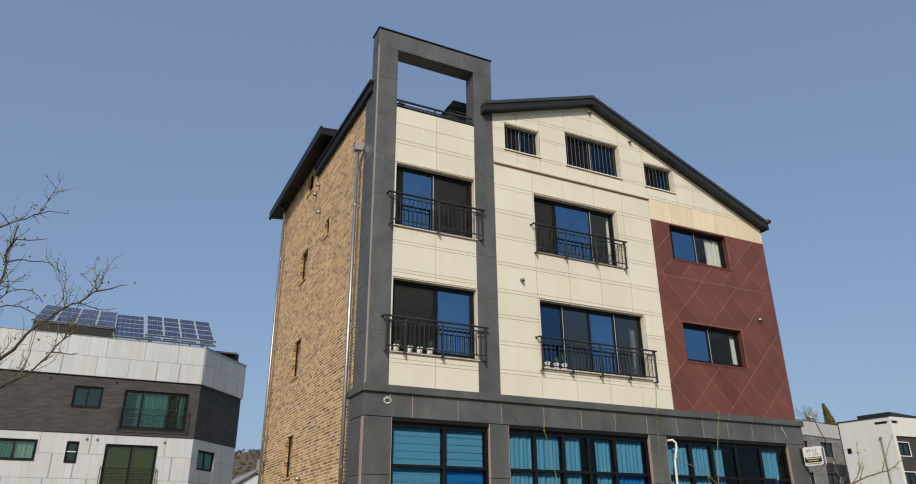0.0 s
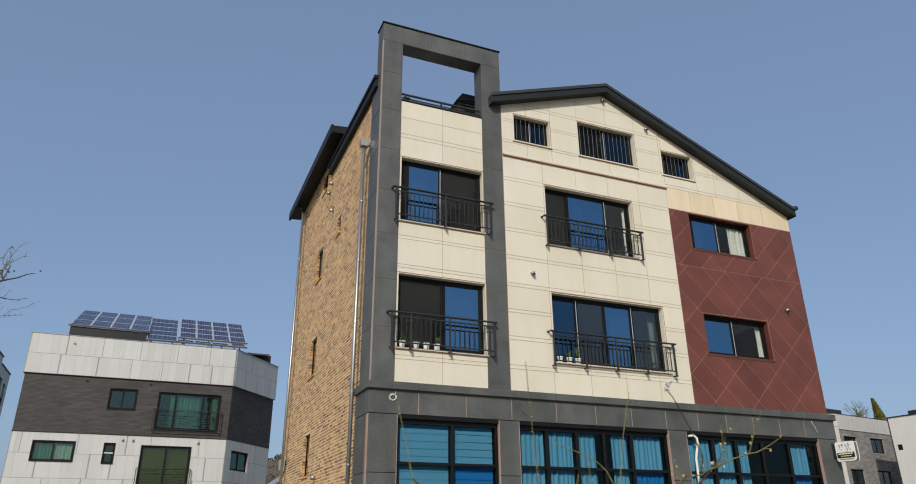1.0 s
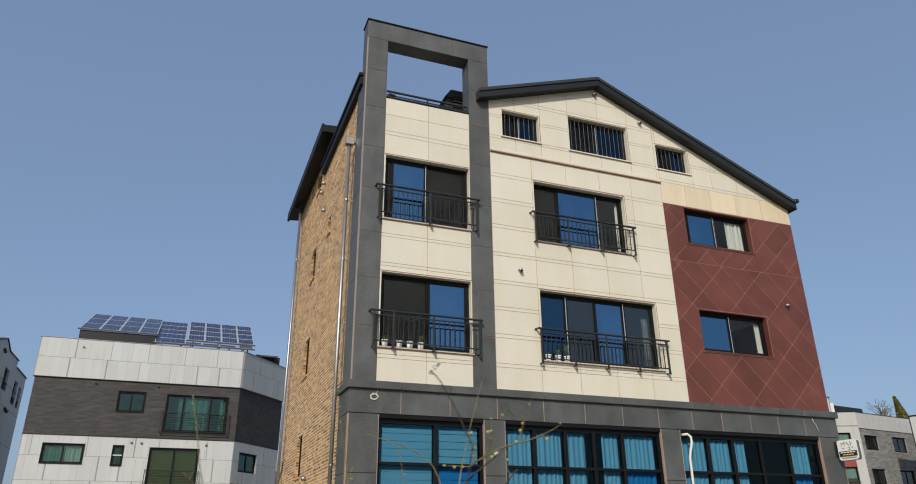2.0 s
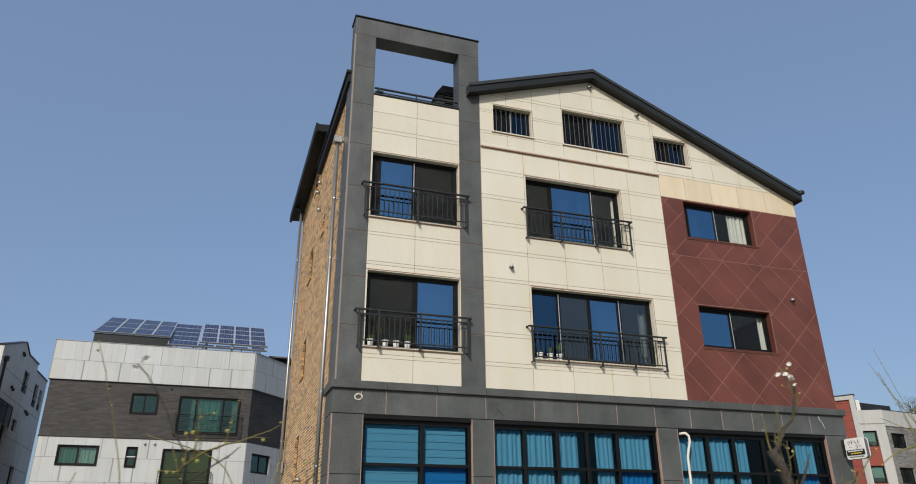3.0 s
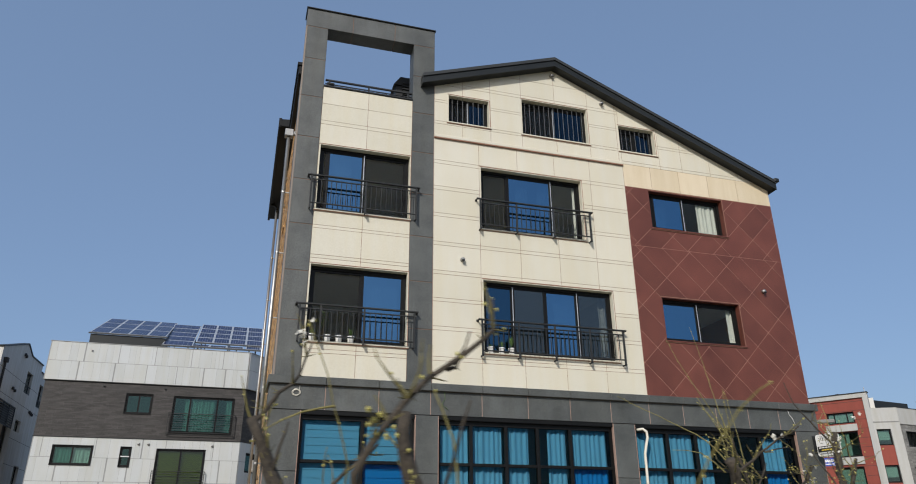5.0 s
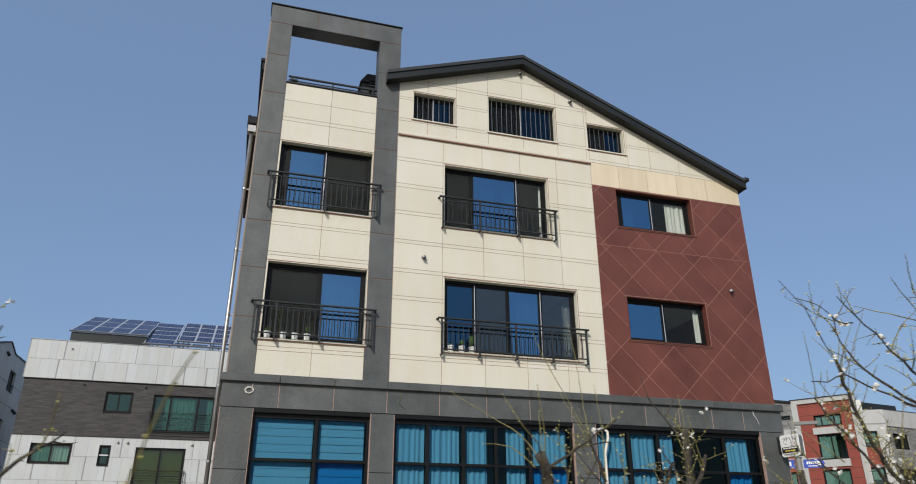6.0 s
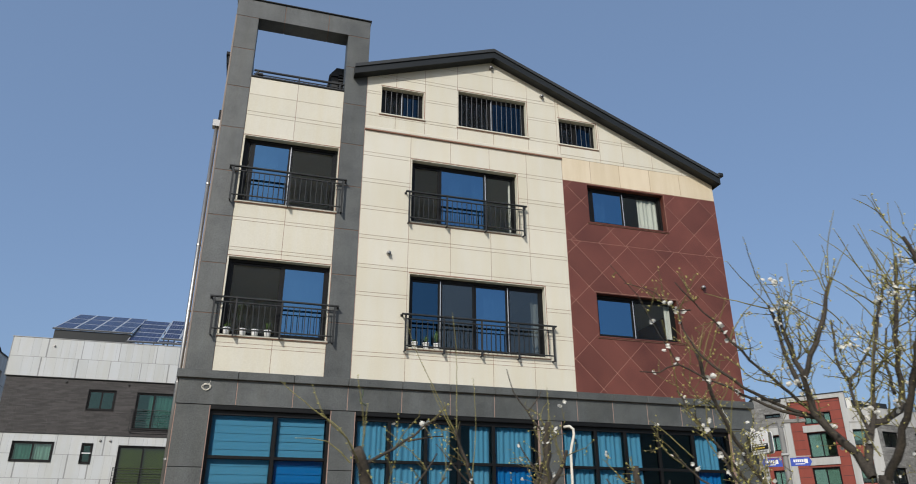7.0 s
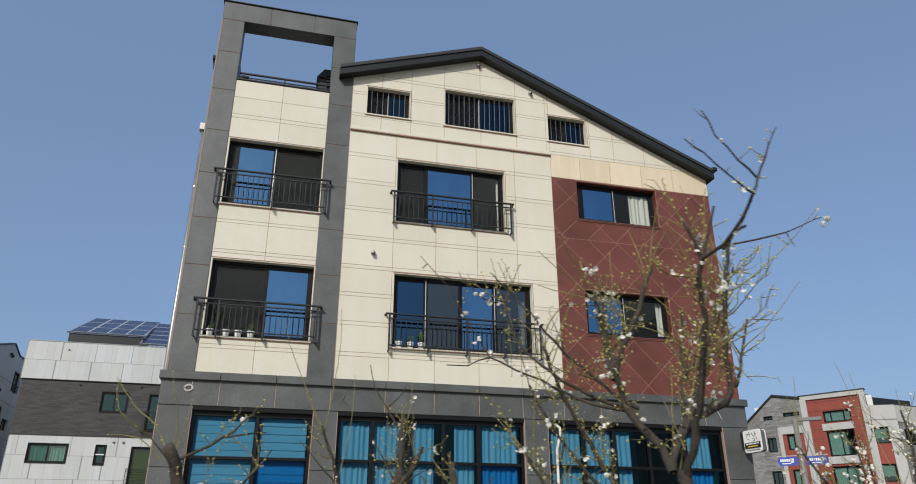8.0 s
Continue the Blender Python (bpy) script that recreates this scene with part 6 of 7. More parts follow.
    for i in range(random_whips):
        pts, r0, r1 = rng.choice([k for k in stems[1:] if k[1] > 0.0105])
        p = Vector(pts[-1]).lerp(Vector(pts[-2]), rng.random())
        d = Vector((rng.gauss(0, 0.45), rng.gauss(0, 0.45), 1)).normalized() * rng.uniform(0.15, 0.42)
        extra.append([p, p + d * 0.5 + Vector((rng.gauss(0, 0.02), rng.gauss(0, 0.02), 0)), p + d])
    for pts in [*whips, *extra]:
        line = smooth_line([Vector(p) - o for p in pts], 0.05, 0.0015, rng)
        store = ([], [])
        add_tube(store, line, 0.0033, 0.0013, 6)
        part("shoot", store_mesh("shoot", store, M["shoot"]), None, tree)
        for q in line[2:]:
            if rng.random() < 0.5:
                add_bud(bud, q + Vector((rng.gauss(0, 0.004), rng.gauss(0, 0.004), 0)), 0.0026)
    for name, st, mt in (("spur_growth", spur, M["twig"]), ("bud_growth", bud, M["twig"] if berry else M["bud"])):
        if st[0]:
            part(name, store_mesh(name, st, mt, st is spur), None, tree, kind="stuff")
    return tree


plum_tree("plum tree in white blossom with many upright pruned limbs", (3.56, -12.70, 0.0), [
    ([(3.56, -12.70, 0.0), (3.55, -12.70, 0.9), (3.545, -12.70, 1.55), (3.54, -12.69, 1.82)], 0.0492, 0.0240),
    ([(3.54, -12.70, 1.81), (3.53, -12.80, 1.93), (3.51, -12.92, 2.10), (3.48, -13.02, 2.25), (3.44, -13.10, 2.38), (3.41, -13.16, 2.47), (3.35, -13.18, 2.60)], 0.0172, 0.0062),
    ([(3.41, -13.16, 2.47), (3.42, -13.28, 2.48), (3.43, -13.38, 2.53), (3.43, -13.46, 2.58), (3.45, -13.46, 2.64), (3.53, -13.45, 2.78), (3.58, -13.44, 2.86)], 0.0074, 0.0019),
    ([(3.45, -13.46, 2.64), (3.31, -13.52, 2.70), (3.21, -13.56, 2.79)], 0.0040, 0.0018),
    ([(3.43, -13.46, 2.58), (3.25, -13.54, 2.62), (3.11, -13.60, 2.65)], 0.0038, 0.0016),
    ([(3.43, -13.28, 2.48), (3.60, -13.31, 2.52), (3.79, -13.33, 2.60)], 0.0036, 0.0014),
    ([(3.44, -13.25, 2.48), (3.48, -13.27, 2.53), (3.52, -13.28, 2.56)], 0.0060, 0.0045),
    ([(3.42, -13.17, 2.48), (3.44, -13.19, 2.58), (3.46, -13.21, 2.66)], 0.0060, 0.0042),
    ([(3.51, -12.66, 1.82), (3.58, -12.60, 1.94), (3.67, -12.56, 2.03), (3.80, -12.54, 2.08), (3.90, -12.53, 2.16), (3.89, -12.55, 2.25), (3.87, -12.60, 2.42), (3.87, -12.65, 2.60), (3.90, -12.67, 2.78)], 0.0175, 0.0068),
    ([(4.06, -12.35, 2.23), (4.17, -12.25, 2.33), (4.26, -12.17, 2.46), (4.32, -12.16, 2.62)], 0.0085, 0.0050),
    ([(3.58, -12.60, 1.93), (3.70, -12.55, 2.09), (3.81, -12.50, 2.31), (3.91, -12.48, 2.52), (4.07, -12.45, 2.77)], 0.0115, 0.0050),
    ([(3.63, -12.58, 1.99), (3.72, -12.45, 2.15), (3.78, -12.38, 2.25), (3.92, -12.36, 2.39), (3.99, -12.38, 2.51), (4.05, -12.40, 2.67)], 0.0090, 0.0040),
    ([(3.81, -12.36, 2.25), (3.84, -12.28, 2.36), (3.90, -12.22, 2.50), (3.93, -12.20, 2.62)], 0.0085, 0.0042),
    ([(3.51, -12.66, 1.82), (3.49, -12.62, 1.91), (3.43, -12.58, 2.00), (3.40, -12.55, 2.08), (3.38, -12.55, 2.15), (3.35, -12.58, 2.21), (3.40, -12.62, 2.35), (3.46, -12.65, 2.50), (3.52, -12.66, 2.64)], 0.0185, 0.0078),
    ([(3.36, -12.57, 2.21), (3.35, -12.53, 2.35), (3.35, -12.50, 2.53)], 0.0120, 0.0072),
    ([(3.35, -12.55, 2.18), (3.35, -12.50, 2.33), (3.35, -12.48, 2.45), (3.33, -12.47, 2.56)], 0.0105, 0.0062),
    ([(3.46, -12.52, 2.06), (3.28, -12.50, 2.09), (3.13, -12.45, 2.16), (3.03, -12.42, 2.21), (2.88, -12.40, 2.28), (2.79, -12.39, 2.24), (2.70, -12.39, 2.24)], 0.0078, 0.0018),
    ([(2.88, -12.40, 2.28), (2.77, -12.42, 2.44), (2.66, -12.45, 2.59), (2.57, -12.45, 2.68)], 0.0032, 0.0012),
    ([(3.48, -12.50, 2.08), (3.38, -12.50, 2.13), (3.25, -12.50, 2.23), (3.14, -12.48, 2.34), (3.04, -12.46, 2.46), (2.96, -12.45, 2.55), (2.88, -12.45, 2.63)], 0.0085, 0.0024),
    ([(2.94, -12.45, 2.51), (2.85, -12.45, 2.51), (2.80, -12.45, 2.55), (2.74, -12.45, 2.59), (2.63, -12.45, 2.60)], 0.0032, 0.0012),
    ([(3.46, -12.50, 2.07), (3.36, -12.45, 2.11), (3.25, -12.40, 2.17), (3.16, -12.38, 2.24), (3.09, -12.35, 2.29), (3.03, -12.33, 2.37), (3.00, -12.30, 2.46), (2.98, -12.30, 2.60)], 0.0085, 0.0024),
    ([(3.57, -12.62, 1.25), (3.68, -12.05, 1.66), (3.60, -11.85, 1.93), (3.45, -11.88, 2.17), (3.34, -11.93, 2.36), (3.29, -11.96, 2.465)], 0.0148, 0.0085),
    ([(3.66, -12.0, 1.70), (3.52, -11.90, 1.86), (3.40, -11.90, 2.01), (3.31, -11.80, 2.22), (3.28, -11.77, 2.31)], 0.0098, 0.0050),
    ([(3.56, -12.30, 1.45), (3.42, -11.90, 1.76), (3.30, -11.75, 1.93), (3.20, -11.80, 1.99)], 0.0074, 0.0040),
    ([(3.50, -12.62, 1.30), (3.20, -12.45, 1.60), (3.00, -12.45, 1.90)], 0.0107, 0.0050),
], whips=[[(4.26, -12.17, 2.46), (4.43, -12.18, 2.60), (4.65, -12.20, 2.84)], [(3.95, -12.60, 2.60), (4.21, -12.62, 2.80), (4.44, -12.65, 3.04)], [(3.65, -12.85, 2.52), (3.63, -12.90, 2.73), (3.66, -12.90, 2.91)], [(3.69, -12.70, 2.62), (3.61, -12.72, 2.69), (3.50, -12.75, 2.83)], [(3.55, -12.60, 1.82), (3.57, -12.60, 2.04), (3.60, -12.58, 2.26)], [(3.57, -12.66, 1.90), (3.56, -12.62, 2.00), (3.54, -12.60, 2.09)], [(3.69, -12.50, 2.50), (3.60, -12.50, 2.57), (3.46, -12.50, 2.61)], [(3.37, -12.45, 2.55), (3.22, -12.40, 2.59), (3.15, -12.28, 2.66)], [(3.32, -12.50, 2.53), (3.18, -12.55, 2.61), (3.03, -12.62, 2.68)], [(3.17, -12.00, 1.95), (3.12, -11.90, 2.06), (3.07, -11.83, 2.14)], [(3.56, -12.60, 1.79), (3.72, -12.55, 2.20), (3.88, -12.60, 2.82)], [(3.53, -12.90, 2.59), (3.47, -12.92, 2.67), (3.39, -12.95, 2.75)], [(3.22, -11.80, 1.98), (3.14, -11.85, 2.02), (3.04, -11.89, 2.07)], [(3.28, -11.78, 2.28), (3.22, -11.85, 2.42), (3.12, -11.95, 2.62)], [(4.35, -12.2, 1.1), (4.44, -12.2, 1.8), (4.50, -12.2, 2.33)]],
    seed=3, twigs=58, bloom=0.34, buds=1.6, random_whips=24, reach=1.0, sub=13)

plum_tree("pruned plum tree with a thick cut limb and few blossoms", (1.78, -11.80, 0.0), [
    ([(1.78, -11.80, 0.0), (1.77, -11.80, 0.8), (1.73, -11.80, 1.55)], 0.06, 0.040),
    ([(1.73, -11.80, 1.52), (1.69, -11.81, 1.75), (1.66, -11.84, 1.88), (1.62, -11.87, 1.955)], 0.032, 0.024),
    ([(1.66, -11.84, 1.89), (1.79, -11.82, 1.97), (1.88, -11.83, 2.03), (1.97, -11.95, 2.11)], 0.008, 0.003),
    ([(1.85, -11.83, 2.00), (1.93, -11.82, 2.02), (2.02, -11.80, 2.03)], 0.005, 0.002),
    ([(1.72, -11.78, 1.6), (1.86, -11.62, 1.77), (1.97, -11.60, 1.86), (2.05, -11.58, 1.98)], 0.010, 0.003),
    ([(1.74, -11.85, 1.55), (1.86, -11.95, 1.72), (1.98, -12.0, 1.84)], 0.008, 0.003),
], whips=[[(1.63, -11.87, 1.92), (1.55, -11.80, 2.05), (1.45, -11.72, 2.13), (1.30, -11.45, 2.31)], [(1.63, -11.88, 1.90), (1.56, -12.00, 1.98), (1.45, -12.07, 2.06), (1.41, -11.98, 2.19)], [(1.60, -11.85, 1.90), (1.50, -11.82, 1.99), (1.38, -11.80, 2.00)]],
    seed=5, twigs=50, bloom=0.28, random_whips=2, sub=9)

plum_tree("slender plum tree with bare twigs and scattered blossoms", (2.66, -11.40, 0.0), [
    ([(2.66, -11.40, 0.0), (2.65, -11.40, 0.9), (2.67, -11.40, 1.6)], 0.055, 0.036),
    ([(2.67, -11.40, 1.58), (2.68, -11.39, 1.80), (2.70, -11.38, 2.01), (2.72, -11.38, 2.185)], 0.026, 0.016),
    ([(2.69, -11.40, 1.84), (2.78, -11.40, 1.95), (2.81, -11.40, 2.04)], 0.014, 0.009),
    ([(2.71, -11.38, 2.09), (2.63, -11.31, 2.25), (2.57, -11.27, 2.36), (2.54, -11.25, 2.49)], 0.007, 0.002),
    ([(2.63, -11.31, 2.25), (2.69, -11.28, 2.30), (2.74, -11.26, 2.38)], 0.005, 0.002),
    ([(2.68, -11.39, 1.85), (2.60, -11.36, 2.0), (2.56, -11.35, 2.08)], 0.006, 0.002),
], whips=[[(2.72, -11.38, 2.1), (2.76, -11.30, 2.25), (2.78, -11.25, 2.40)]],
    seed=7, twigs=60, bloom=0.28, random_whips=2, sub=12)

plum_tree("leaning plum tree with long yellow green shoots", (2.58, -10.86, 0.0), [
    ([(2.58, -10.86, 0.0), (2.58, -10.87, 0.9), (2.60, -10.88, 1.45)], 0.055, 0.038),
    ([(2.60, -10.88, 1.42), (2.47, -10.94, 1.75), (2.42, -10.95, 1.92), (2.32, -10.97, 2.19)], 0.016, 0.007),
    ([(2.60, -10.88, 1.42), (2.74, -10.85, 1.68), (2.80, -10.90, 1.85), (2.86, -11.0, 2.04)], 0.018, 0.012),
    ([(2.45, -10.94, 1.84), (2.32, -10.98, 1.98), (2.20, -11.0, 2.10)], 0.006, 0.002),
    ([(2.80, -10.90, 1.86), (2.88, -10.85, 1.94), (2.97, -10.85, 1.98)], 0.006, 0.002),
], whips=[[(2.32, -10.97, 2.17), (2.22, -10.92, 2.4), (2.12, -10.86, 2.63), (2.06, -10.80, 2.84)], [(2.33, -10.96, 2.14), (2.38, -10.80, 2.42), (2.42, -10.65, 2.75), (2.42, -10.56, 3.02)], [(2.43, -10.93, 1.9), (2.50, -10.8, 2.25), (2.52, -10.7, 2.55)], [(2.36, -10.95, 2.1), (2.26, -10.9, 2.3), (2.20, -10.85, 2.46)]],
    seed=9, twigs=44, bloom=0.28, random_whips=1, sub=9)

plum_tree("dark pruned plum tree beside the path", (2.86, -12.14, 0.0), [
    ([(2.86, -12.14, 0.0), (2.85, -12.14, 0.8), (2.84, -12.14, 1.40)], 0.05, 0.034),
    ([(2.84, -12.14, 1.38), (2.81, -12.13, 1.65), (2.79, -12.13, 1.89)], 0.022, 0.013),
    ([(2.82, -12.14, 1.62), (2.72, -12.12, 1.74), (2.66, -12.10, 1.84)], 0.008, 0.003),
    ([(2.82, -12.14, 1.66), (2.92, -12.10, 1.76), (2.98, -12.08, 1.84)], 0.007, 0.003),
], seed=15, twigs=44, bloom=0.35, random_whips=0, sub=9)

plum_tree("pruned plum tree with a cut limb and yellow green shoots", (-0.36, -12.56, 0.0), [
    ([(-0.36, -12.56, 0.0), (-0.35, -12.57, 0.9), (-0.38, -12.59, 1.6)], 0.07, 0.05),
    ([(-0.38, -12.59, 1.58), (-0.45, -12.60, 1.74), (-0.49, -12.60, 1.84), (-0.545, -12.60, 1.945)], 0.026, 0.016),
    ([(-0.535, -12.60, 1.93), (-0.47, -12.60, 2.02), (-0.41, -12.60, 2.08), (-0.385, -12.60, 2.18)], 0.0082, 0.0026),
    ([(-0.39, -12.59, 1.60), (-0.30, -12.60, 1.75), (-0.22, -12.60, 1.83), (-0.16, -12.58, 1.885)], 0.0085, 0.0022),
    ([(-0.47, -12.60, 1.79), (-0.46, -12.64, 1.86), (-0.44, -12.66, 1.93)], 0.0060, 0.0020),
], whips=[[(-0.36, -12.66, 1.55), (-0.30, -12.90, 1.74), (-0.355, -13.00, 1.93), (-0.43, -12.99, 2.14)], [(-0.35, -13.00, 1.92), (-0.43, -13.00, 1.90), (-0.51, -13.00, 1.86)], [(-0.545, -12.60, 1.94), (-0.57, -12.62, 2.01), (-0.585, -12.63, 2.06)]],
    seed=11, twigs=60, bloom=0.16, buds=0.5, random_whips=0, sub=26, reach=0.6)

plum_tree("pruned plum tree close to the path with a thick cut limb", (-0.18, -13.36, 0.0), [
    ([(-0.18, -13.36, 0.0), (-0.17, -13.36, 0.8), (-0.19, -13.35, 1.5)], 0.06, 0.034),
    ([(-0.19, -13.35, 1.48), (-0.21, -13.35, 1.66), (-0.25, -13.36, 1.76), (-0.25, -13.36, 1.85)], 0.024, 0.014),
    ([(-0.20, -13.36, 1.42), (-0.38, -13.56, 1.66), (-0.33, -13.60, 1.79), (-0.26, -13.61, 1.865), (-0.165, -13.62, 1.945), (-0.15, -13.62, 1.98), (-0.15, -13.62, 2.02)], 0.0115, 0.0028),
    ([(-0.23, -13.60, 1.885), (-0.20, -13.60, 1.91), (-0.185, -13.60, 1.96)], 0.0036, 0.0016),
    ([(-0.21, -13.37, 1.62), (-0.18, -13.45, 1.74), (-0.16, -13.52, 1.85)], 0.0050, 0.0020),
], whips=[[(-0.15, -13.40, 1.68), (-0.16, -13.40, 1.79), (-0.20, -13.40, 1.89)], [(0.02, -13.45, 1.20), (0.19, -13.74, 1.735), (0.247, -13.85, 1.84)]],
    seed=13, twigs=60, bloom=0.10, random_whips=0, sub=14, reach=0.34)

plum_tree("flowering plum tree thick with white blossoms by the path", (5.42, -11.66, 0.0), [
    ([(5.42, -11.66, 0.0), (5.41, -11.66, 0.8), (5.40, -11.66, 1.3)], 0.06, 0.045),
    ([(5.40, -11.66, 1.28), (5.24, -11.66, 1.6), (5.08, -11.64, 1.85), (4.92, -11.62, 2.08)], 0.018, 0.004),
    ([(5.40, -11.66, 1.28), (5.36, -11.70, 1.65), (5.28, -11.68, 1.98), (5.26, -11.66, 2.12)], 0.018, 0.004),
    ([(5.41, -11.66, 1.28), (5.60, -11.66, 1.65), (5.68, -11.66, 2.05), (5.66, -11.66, 2.30)], 0.020, 0.005),
    ([(5.30, -11.66, 1.5), (5.14, -11.80, 1.75), (5.08, -11.84, 1.98)], 0.010, 0.003),
    ([(5.48, -11.66, 1.45), (5.48, -11.55, 1.85), (5.46, -11.50, 2.18)], 0.012, 0.003),
    ([(5.62, -11.66, 1.75), (5.80, -11.62, 2.05), (5.90, -11.60, 2.28)], 0.010, 0.003),
    ([(5.58, -11.66, 1.62), (5.78, -11.75, 1.85), (5.92, -11.80, 2.10)], 0.010, 0.003),
], whips=[[(5.08, -11.6, 1.8), (5.03, -11.6, 2.05), (4.94, -11.6, 2.32)], [(5.40, -11.65, 1.9), (5.40, -11.6, 2.3), (5.36, -11.55, 2.60)], [(5.9, -11.3, 1.9), (5.96, -11.1, 2.3), (6.01, -10.96, 2.70)], [(5.2, -11.7, 1.6), (4.98, -11.72, 2.0), (4.80, -11.75, 2.34)]],
    seed=19, twigs=36, bloom=1.5, random_whips=3, sub=10)

plum_tree("bare dark tree with dried berries beside the path", (-6.9, -9.0, 0.0), [
    ([(-6.9, -9.0, 0.0), (-6.85, -9.0, 1.0), (-6.75, -9.05, 1.7)], 0.09, 0.06),
    ([(-6.75, -9.05, 1.65), (-6.2, -9.2, 2.25), (-5.64, -9.40, 2.72), (-5.54, -9.40, 2.88), (-5.46, -9.40, 2.97), (-5.36, -9.40, 3.07), (-5.25, -9.40, 3.16), (-5.20, -9.40, 3.23), (-5.17, -9.42, 3.32)], 0.024, 0.003),
    ([(-5.21, -9.40, 3.21), (-5.11, -9.42, 3.24), (-5.02, -9.45, 3.27)], 0.006, 0.002),
    ([(-5.20, -9.40, 3.23), (-5.21, -9.38, 3.30), (-5.20, -9.36, 3.36)], 0.005, 0.002),
    ([(-6.4, -9.15, 2.05), (-5.95, -9.25, 2.32), (-5.62, -9.30, 2.56), (-5.47, -9.30, 2.68), (-5.39, -9.30, 2.81), (-5.30, -9.30, 2.93), (-5.22, -9.30, 3.00)], 0.013, 0.003),
    ([(-6.75, -9.05, 1.65), (-6.3, -9.05, 2.4), (-5.92, -9.08, 2.95), (-5.78, -9.10, 3.29), (-5.79, -9.10, 3.48), (-5.77, -9.10, 3.59), (-5.76, -9.10, 3.71)], 0.03, 0.004),
    ([(-5.79, -9.10, 3.46), (-5.75, -9.10, 3.60), (-5.68, -9.10, 3.61), (-5.57, -9.10, 3.64)], 0.006, 0.002),
    ([(-5.79, -9.10, 3.41), (-5.72, -9.10, 3.46), (-5.64, -9.10, 3.46), (-5.51, -9.10, 3.47)], 0.006, 0.002),
    ([(-6.3, -9.05, 2.4), (-6.12, -9.0, 3.2), (-5.98, -9.0, 3.62), (-5.88, -9.00, 3.71), (-5.74, -9.00, 3.80), (-5.67, -9.00, 3.85), (-5.63, -9.00, 3.92)], 0.016, 0.002),
    ([(-5.69, -9.00, 3.84), (-5.61, -9.00, 3.89), (-5.48, -9.00, 3.89)], 0.004, 0.0015),
    ([(-5.92, -9.10, 2.95), (-5.75, -9.20, 3.15), (-5.69, -9.20, 3.21), (-5.58, -9.20, 3.22), (-5.50, -9.20, 3.15)], 0.006, 0.002),
    ([(-5.85, -9.2, 3.02), (-5.66, -9.30, 3.09), (-5.56, -9.30, 3.06), (-5.48, -9.30, 3.02), (-5.41, -9.30, 2.98)], 0.005, 0.002),
], seed=23, twigs=26, bloom=0.0, buds=0.4, berry=True, reach=1.15, sub=13)

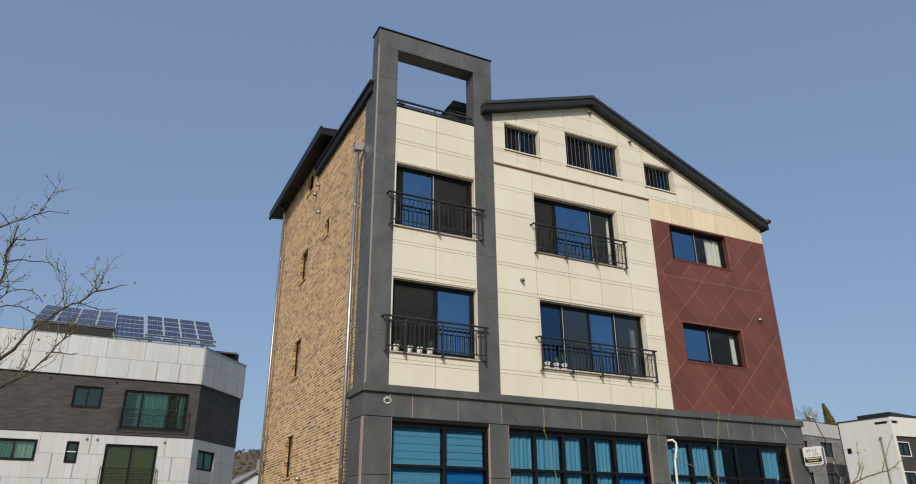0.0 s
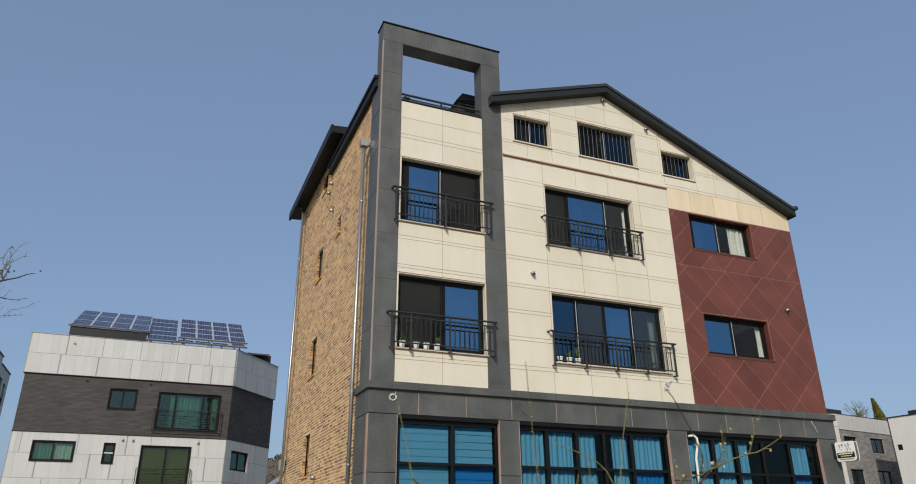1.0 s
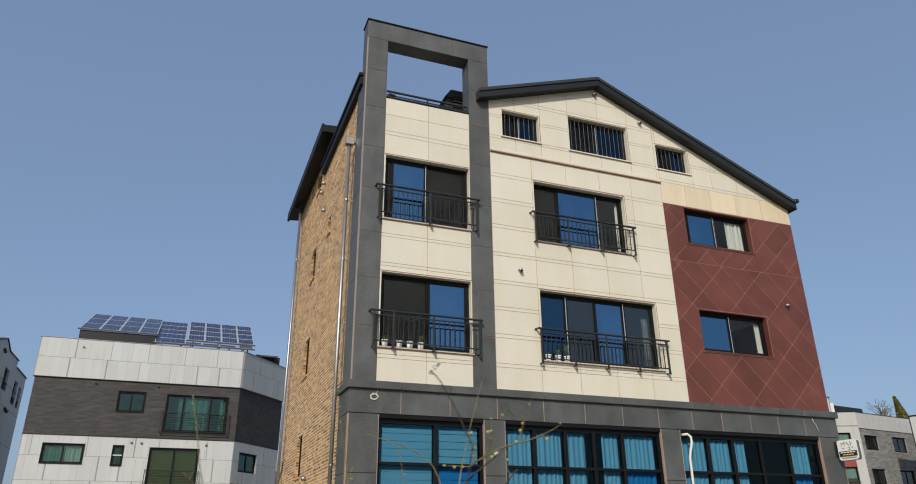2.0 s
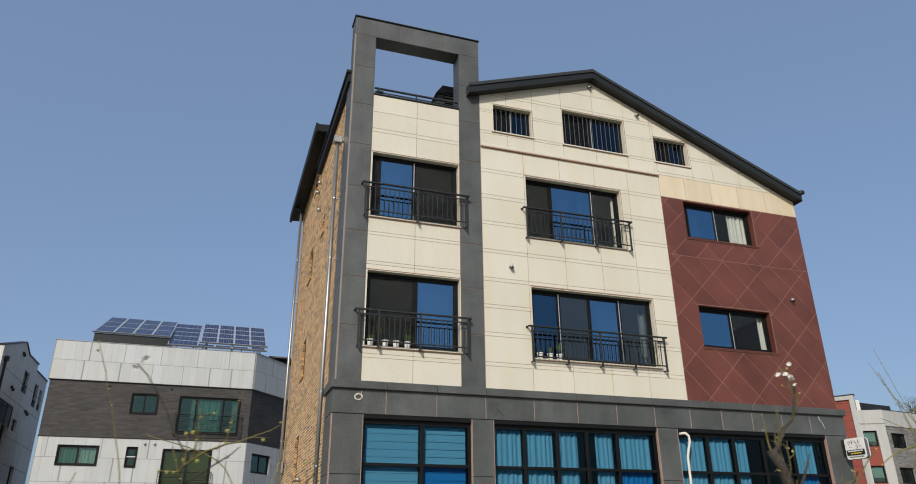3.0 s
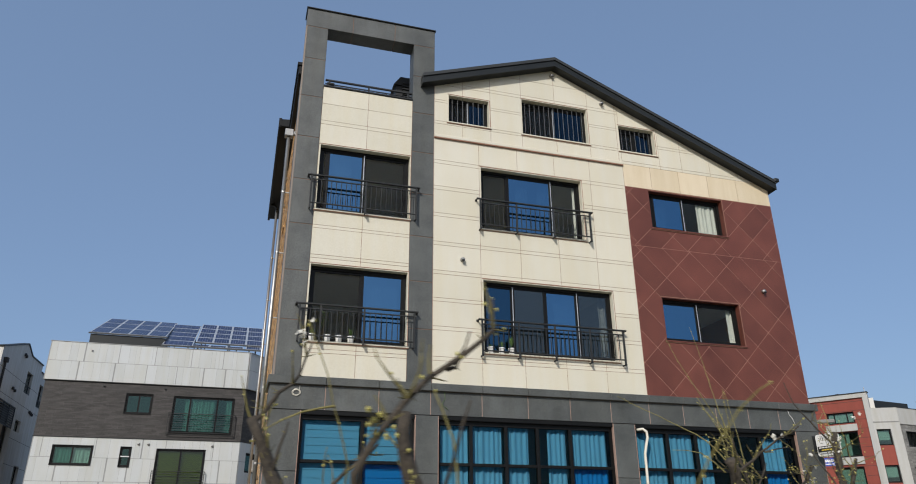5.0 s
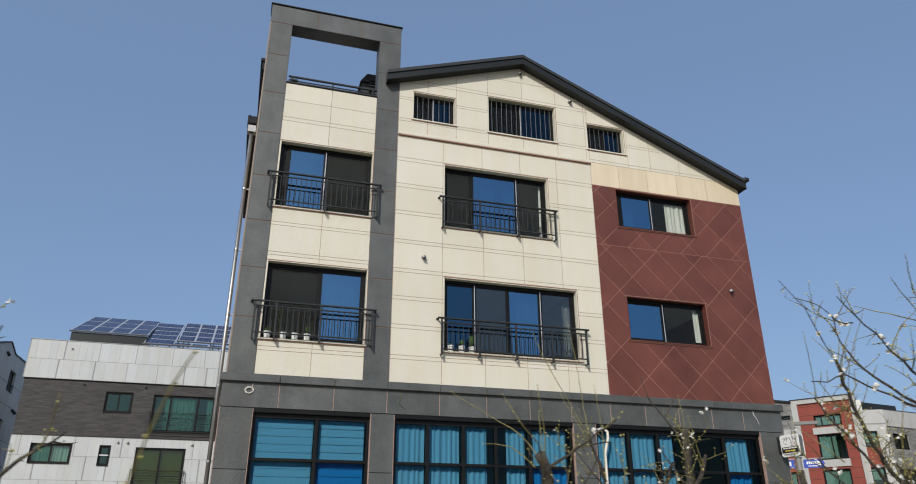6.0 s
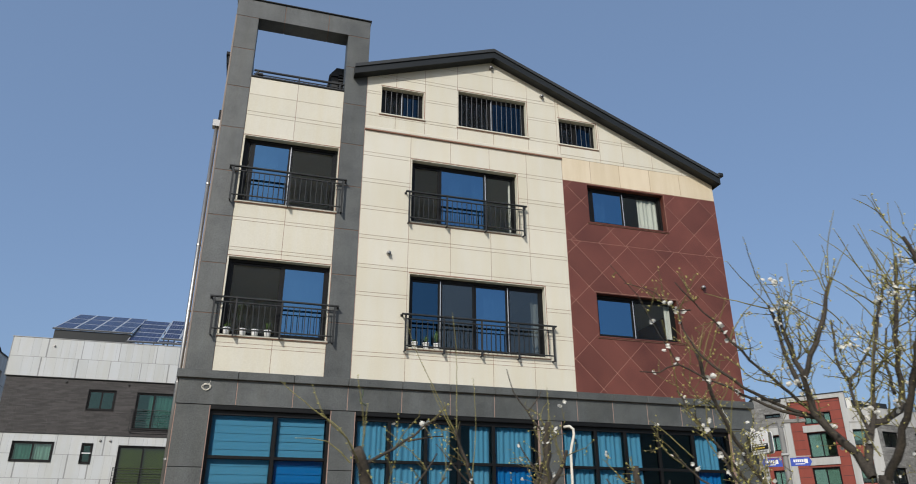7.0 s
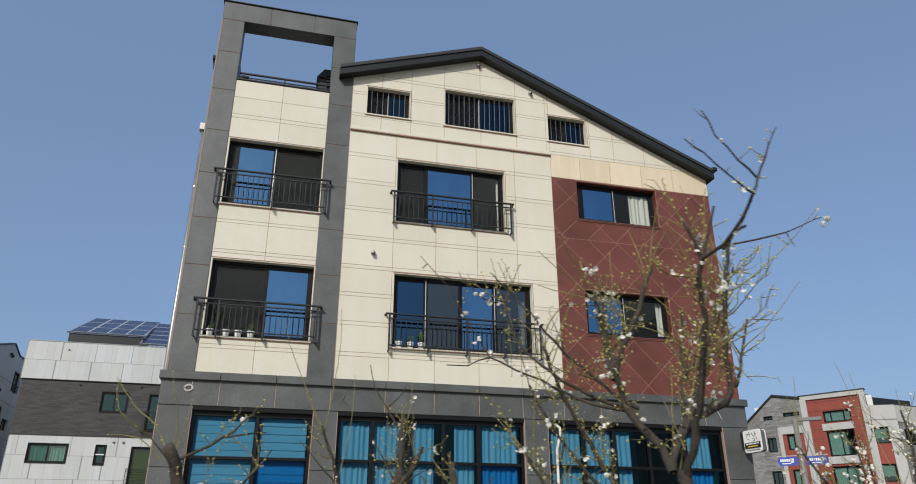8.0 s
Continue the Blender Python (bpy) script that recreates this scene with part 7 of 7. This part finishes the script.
plum_tree("low plum tree with straight yellow green shoots", (-2.70, -12.05, 0.0), [
    ([(-2.70, -12.05, 0.0), (-2.71, -12.04, 0.6), (-2.72, -12.0, 1.15)], 0.055, 0.04),
    ([(-2.72, -12.0, 1.12), (-2.90, -11.95, 1.40), (-3.00, -11.9, 1.62)], 0.020, 0.009),
    ([(-2.71, -12.0, 1.12), (-2.45, -11.9, 1.42), (-2.25, -11.8, 1.60)], 0.018, 0.008),
    ([(-2.70, -12.0, 1.15), (-2.74, -12.1, 1.45), (-2.80, -12.2, 1.66)], 0.016, 0.007),
    ([(-2.25, -11.8, 1.58), (-2.12, -11.85, 1.74), (-2.0, -11.9, 1.90)], 0.007, 0.003),
    ([(-2.98, -11.9, 1.58), (-3.12, -11.9, 1.72), (-3.26, -11.9, 1.86)], 0.006, 0.003),
    ([(-2.70, -12.0, 1.12), (-2.52, -12.32, 1.58), (-2.442, -12.51, 1.843), (-2.499, -12.54, 1.996), (-2.592, -12.556, 2.12)], 0.0046, 0.0016),
    ([(-2.46, -12.48, 1.79), (-2.36, -12.46, 1.87), (-2.295, -12.456, 1.92)], 0.0034, 0.0014),
], whips=[[(-2.62, -11.80, 1.35), (-2.67, -11.78, 1.90), (-2.79, -11.94, 2.33)], [(-2.22, -11.74, 1.50), (-2.12, -11.58, 1.91), (-1.99, -11.53, 2.33)], [(-2.25, -11.78, 1.60), (-2.31, -11.753, 1.92), (-2.597, -11.79, 2.03)], [(-3.14, -11.75, 1.50), (-3.18, -11.72, 1.8), (-3.26, -11.71, 2.16)], [(-2.4, -11.85, 1.5), (-2.45, -11.85, 1.8), (-2.5, -11.9, 1.98)]],
    seed=29, twigs=36, bloom=0.06, random_whips=1, sub=7)


def bare_tree(x, y, height, spread, seed):
    """A far leafless tree: a trunk and a crown of thin twigs."""
    rng = random.Random(seed)
    tree = thing("bare_tree", Matrix.Translation((x, y, 0)), "leafless tree behind the far houses", "tree", "bare trees in the distance")
    store = ([], [])
    top = height - spread * 0.9
    add_tube(store, smooth_line([(0, 0, 0), (0.1, 0, top * 0.5), (0, 0, top), (0.05, 0, height * 0.96)], 1.0, 0.02, rng), 0.14, 0.02, 7)
    part("trunk", store_mesh("trunk", store, M["bark"]), None, tree)
    store = ([], [])

    def grow(p, d, length, r, depth):
        q = p + d * length
        add_tube(store, [p, p.lerp(q, 0.5) + Vector((rng.gauss(0, 0.03), rng.gauss(0, 0.03), 0.02)) * length, q], r, r * 0.5, 4)
        if depth:
            for _ in range(rng.choice((2, 3, 3))):
                w = (d + Vector((rng.gauss(0, 0.5), rng.gauss(0, 0.5), rng.gauss(0.15, 0.3)))).normalized()
                grow(p.lerp(q, rng.uniform(0.5, 1.0)), w, length * rng.uniform(0.5, 0.8), r * 0.55, depth - 1)

    for _ in range(11):
        d = Vector((rng.gauss(0, 0.8), rng.gauss(0, 0.8), 1.0)).normalized()
        grow(Vector((0, 0, rng.uniform(top - spread * 0.2, height * 0.95))), d, spread * rng.uniform(0.3, 0.5), 0.03, 3)
    part("crown", store_mesh("crown", store, M["twig"]), None, tree, "crown of fine bare twigs", kind="stuff")


bare_tree(64.4, 39.3, 14.2, 1.5, 3)
bare_tree(59.8, 36.0, 13.9, 1.7, 4)

# the bricks of the side wall nearest to the path, one by one
for place in SINGLE_BRICKS:
    part("brick", one_brick, None, brick_wall, m=Matrix.Translation(place))
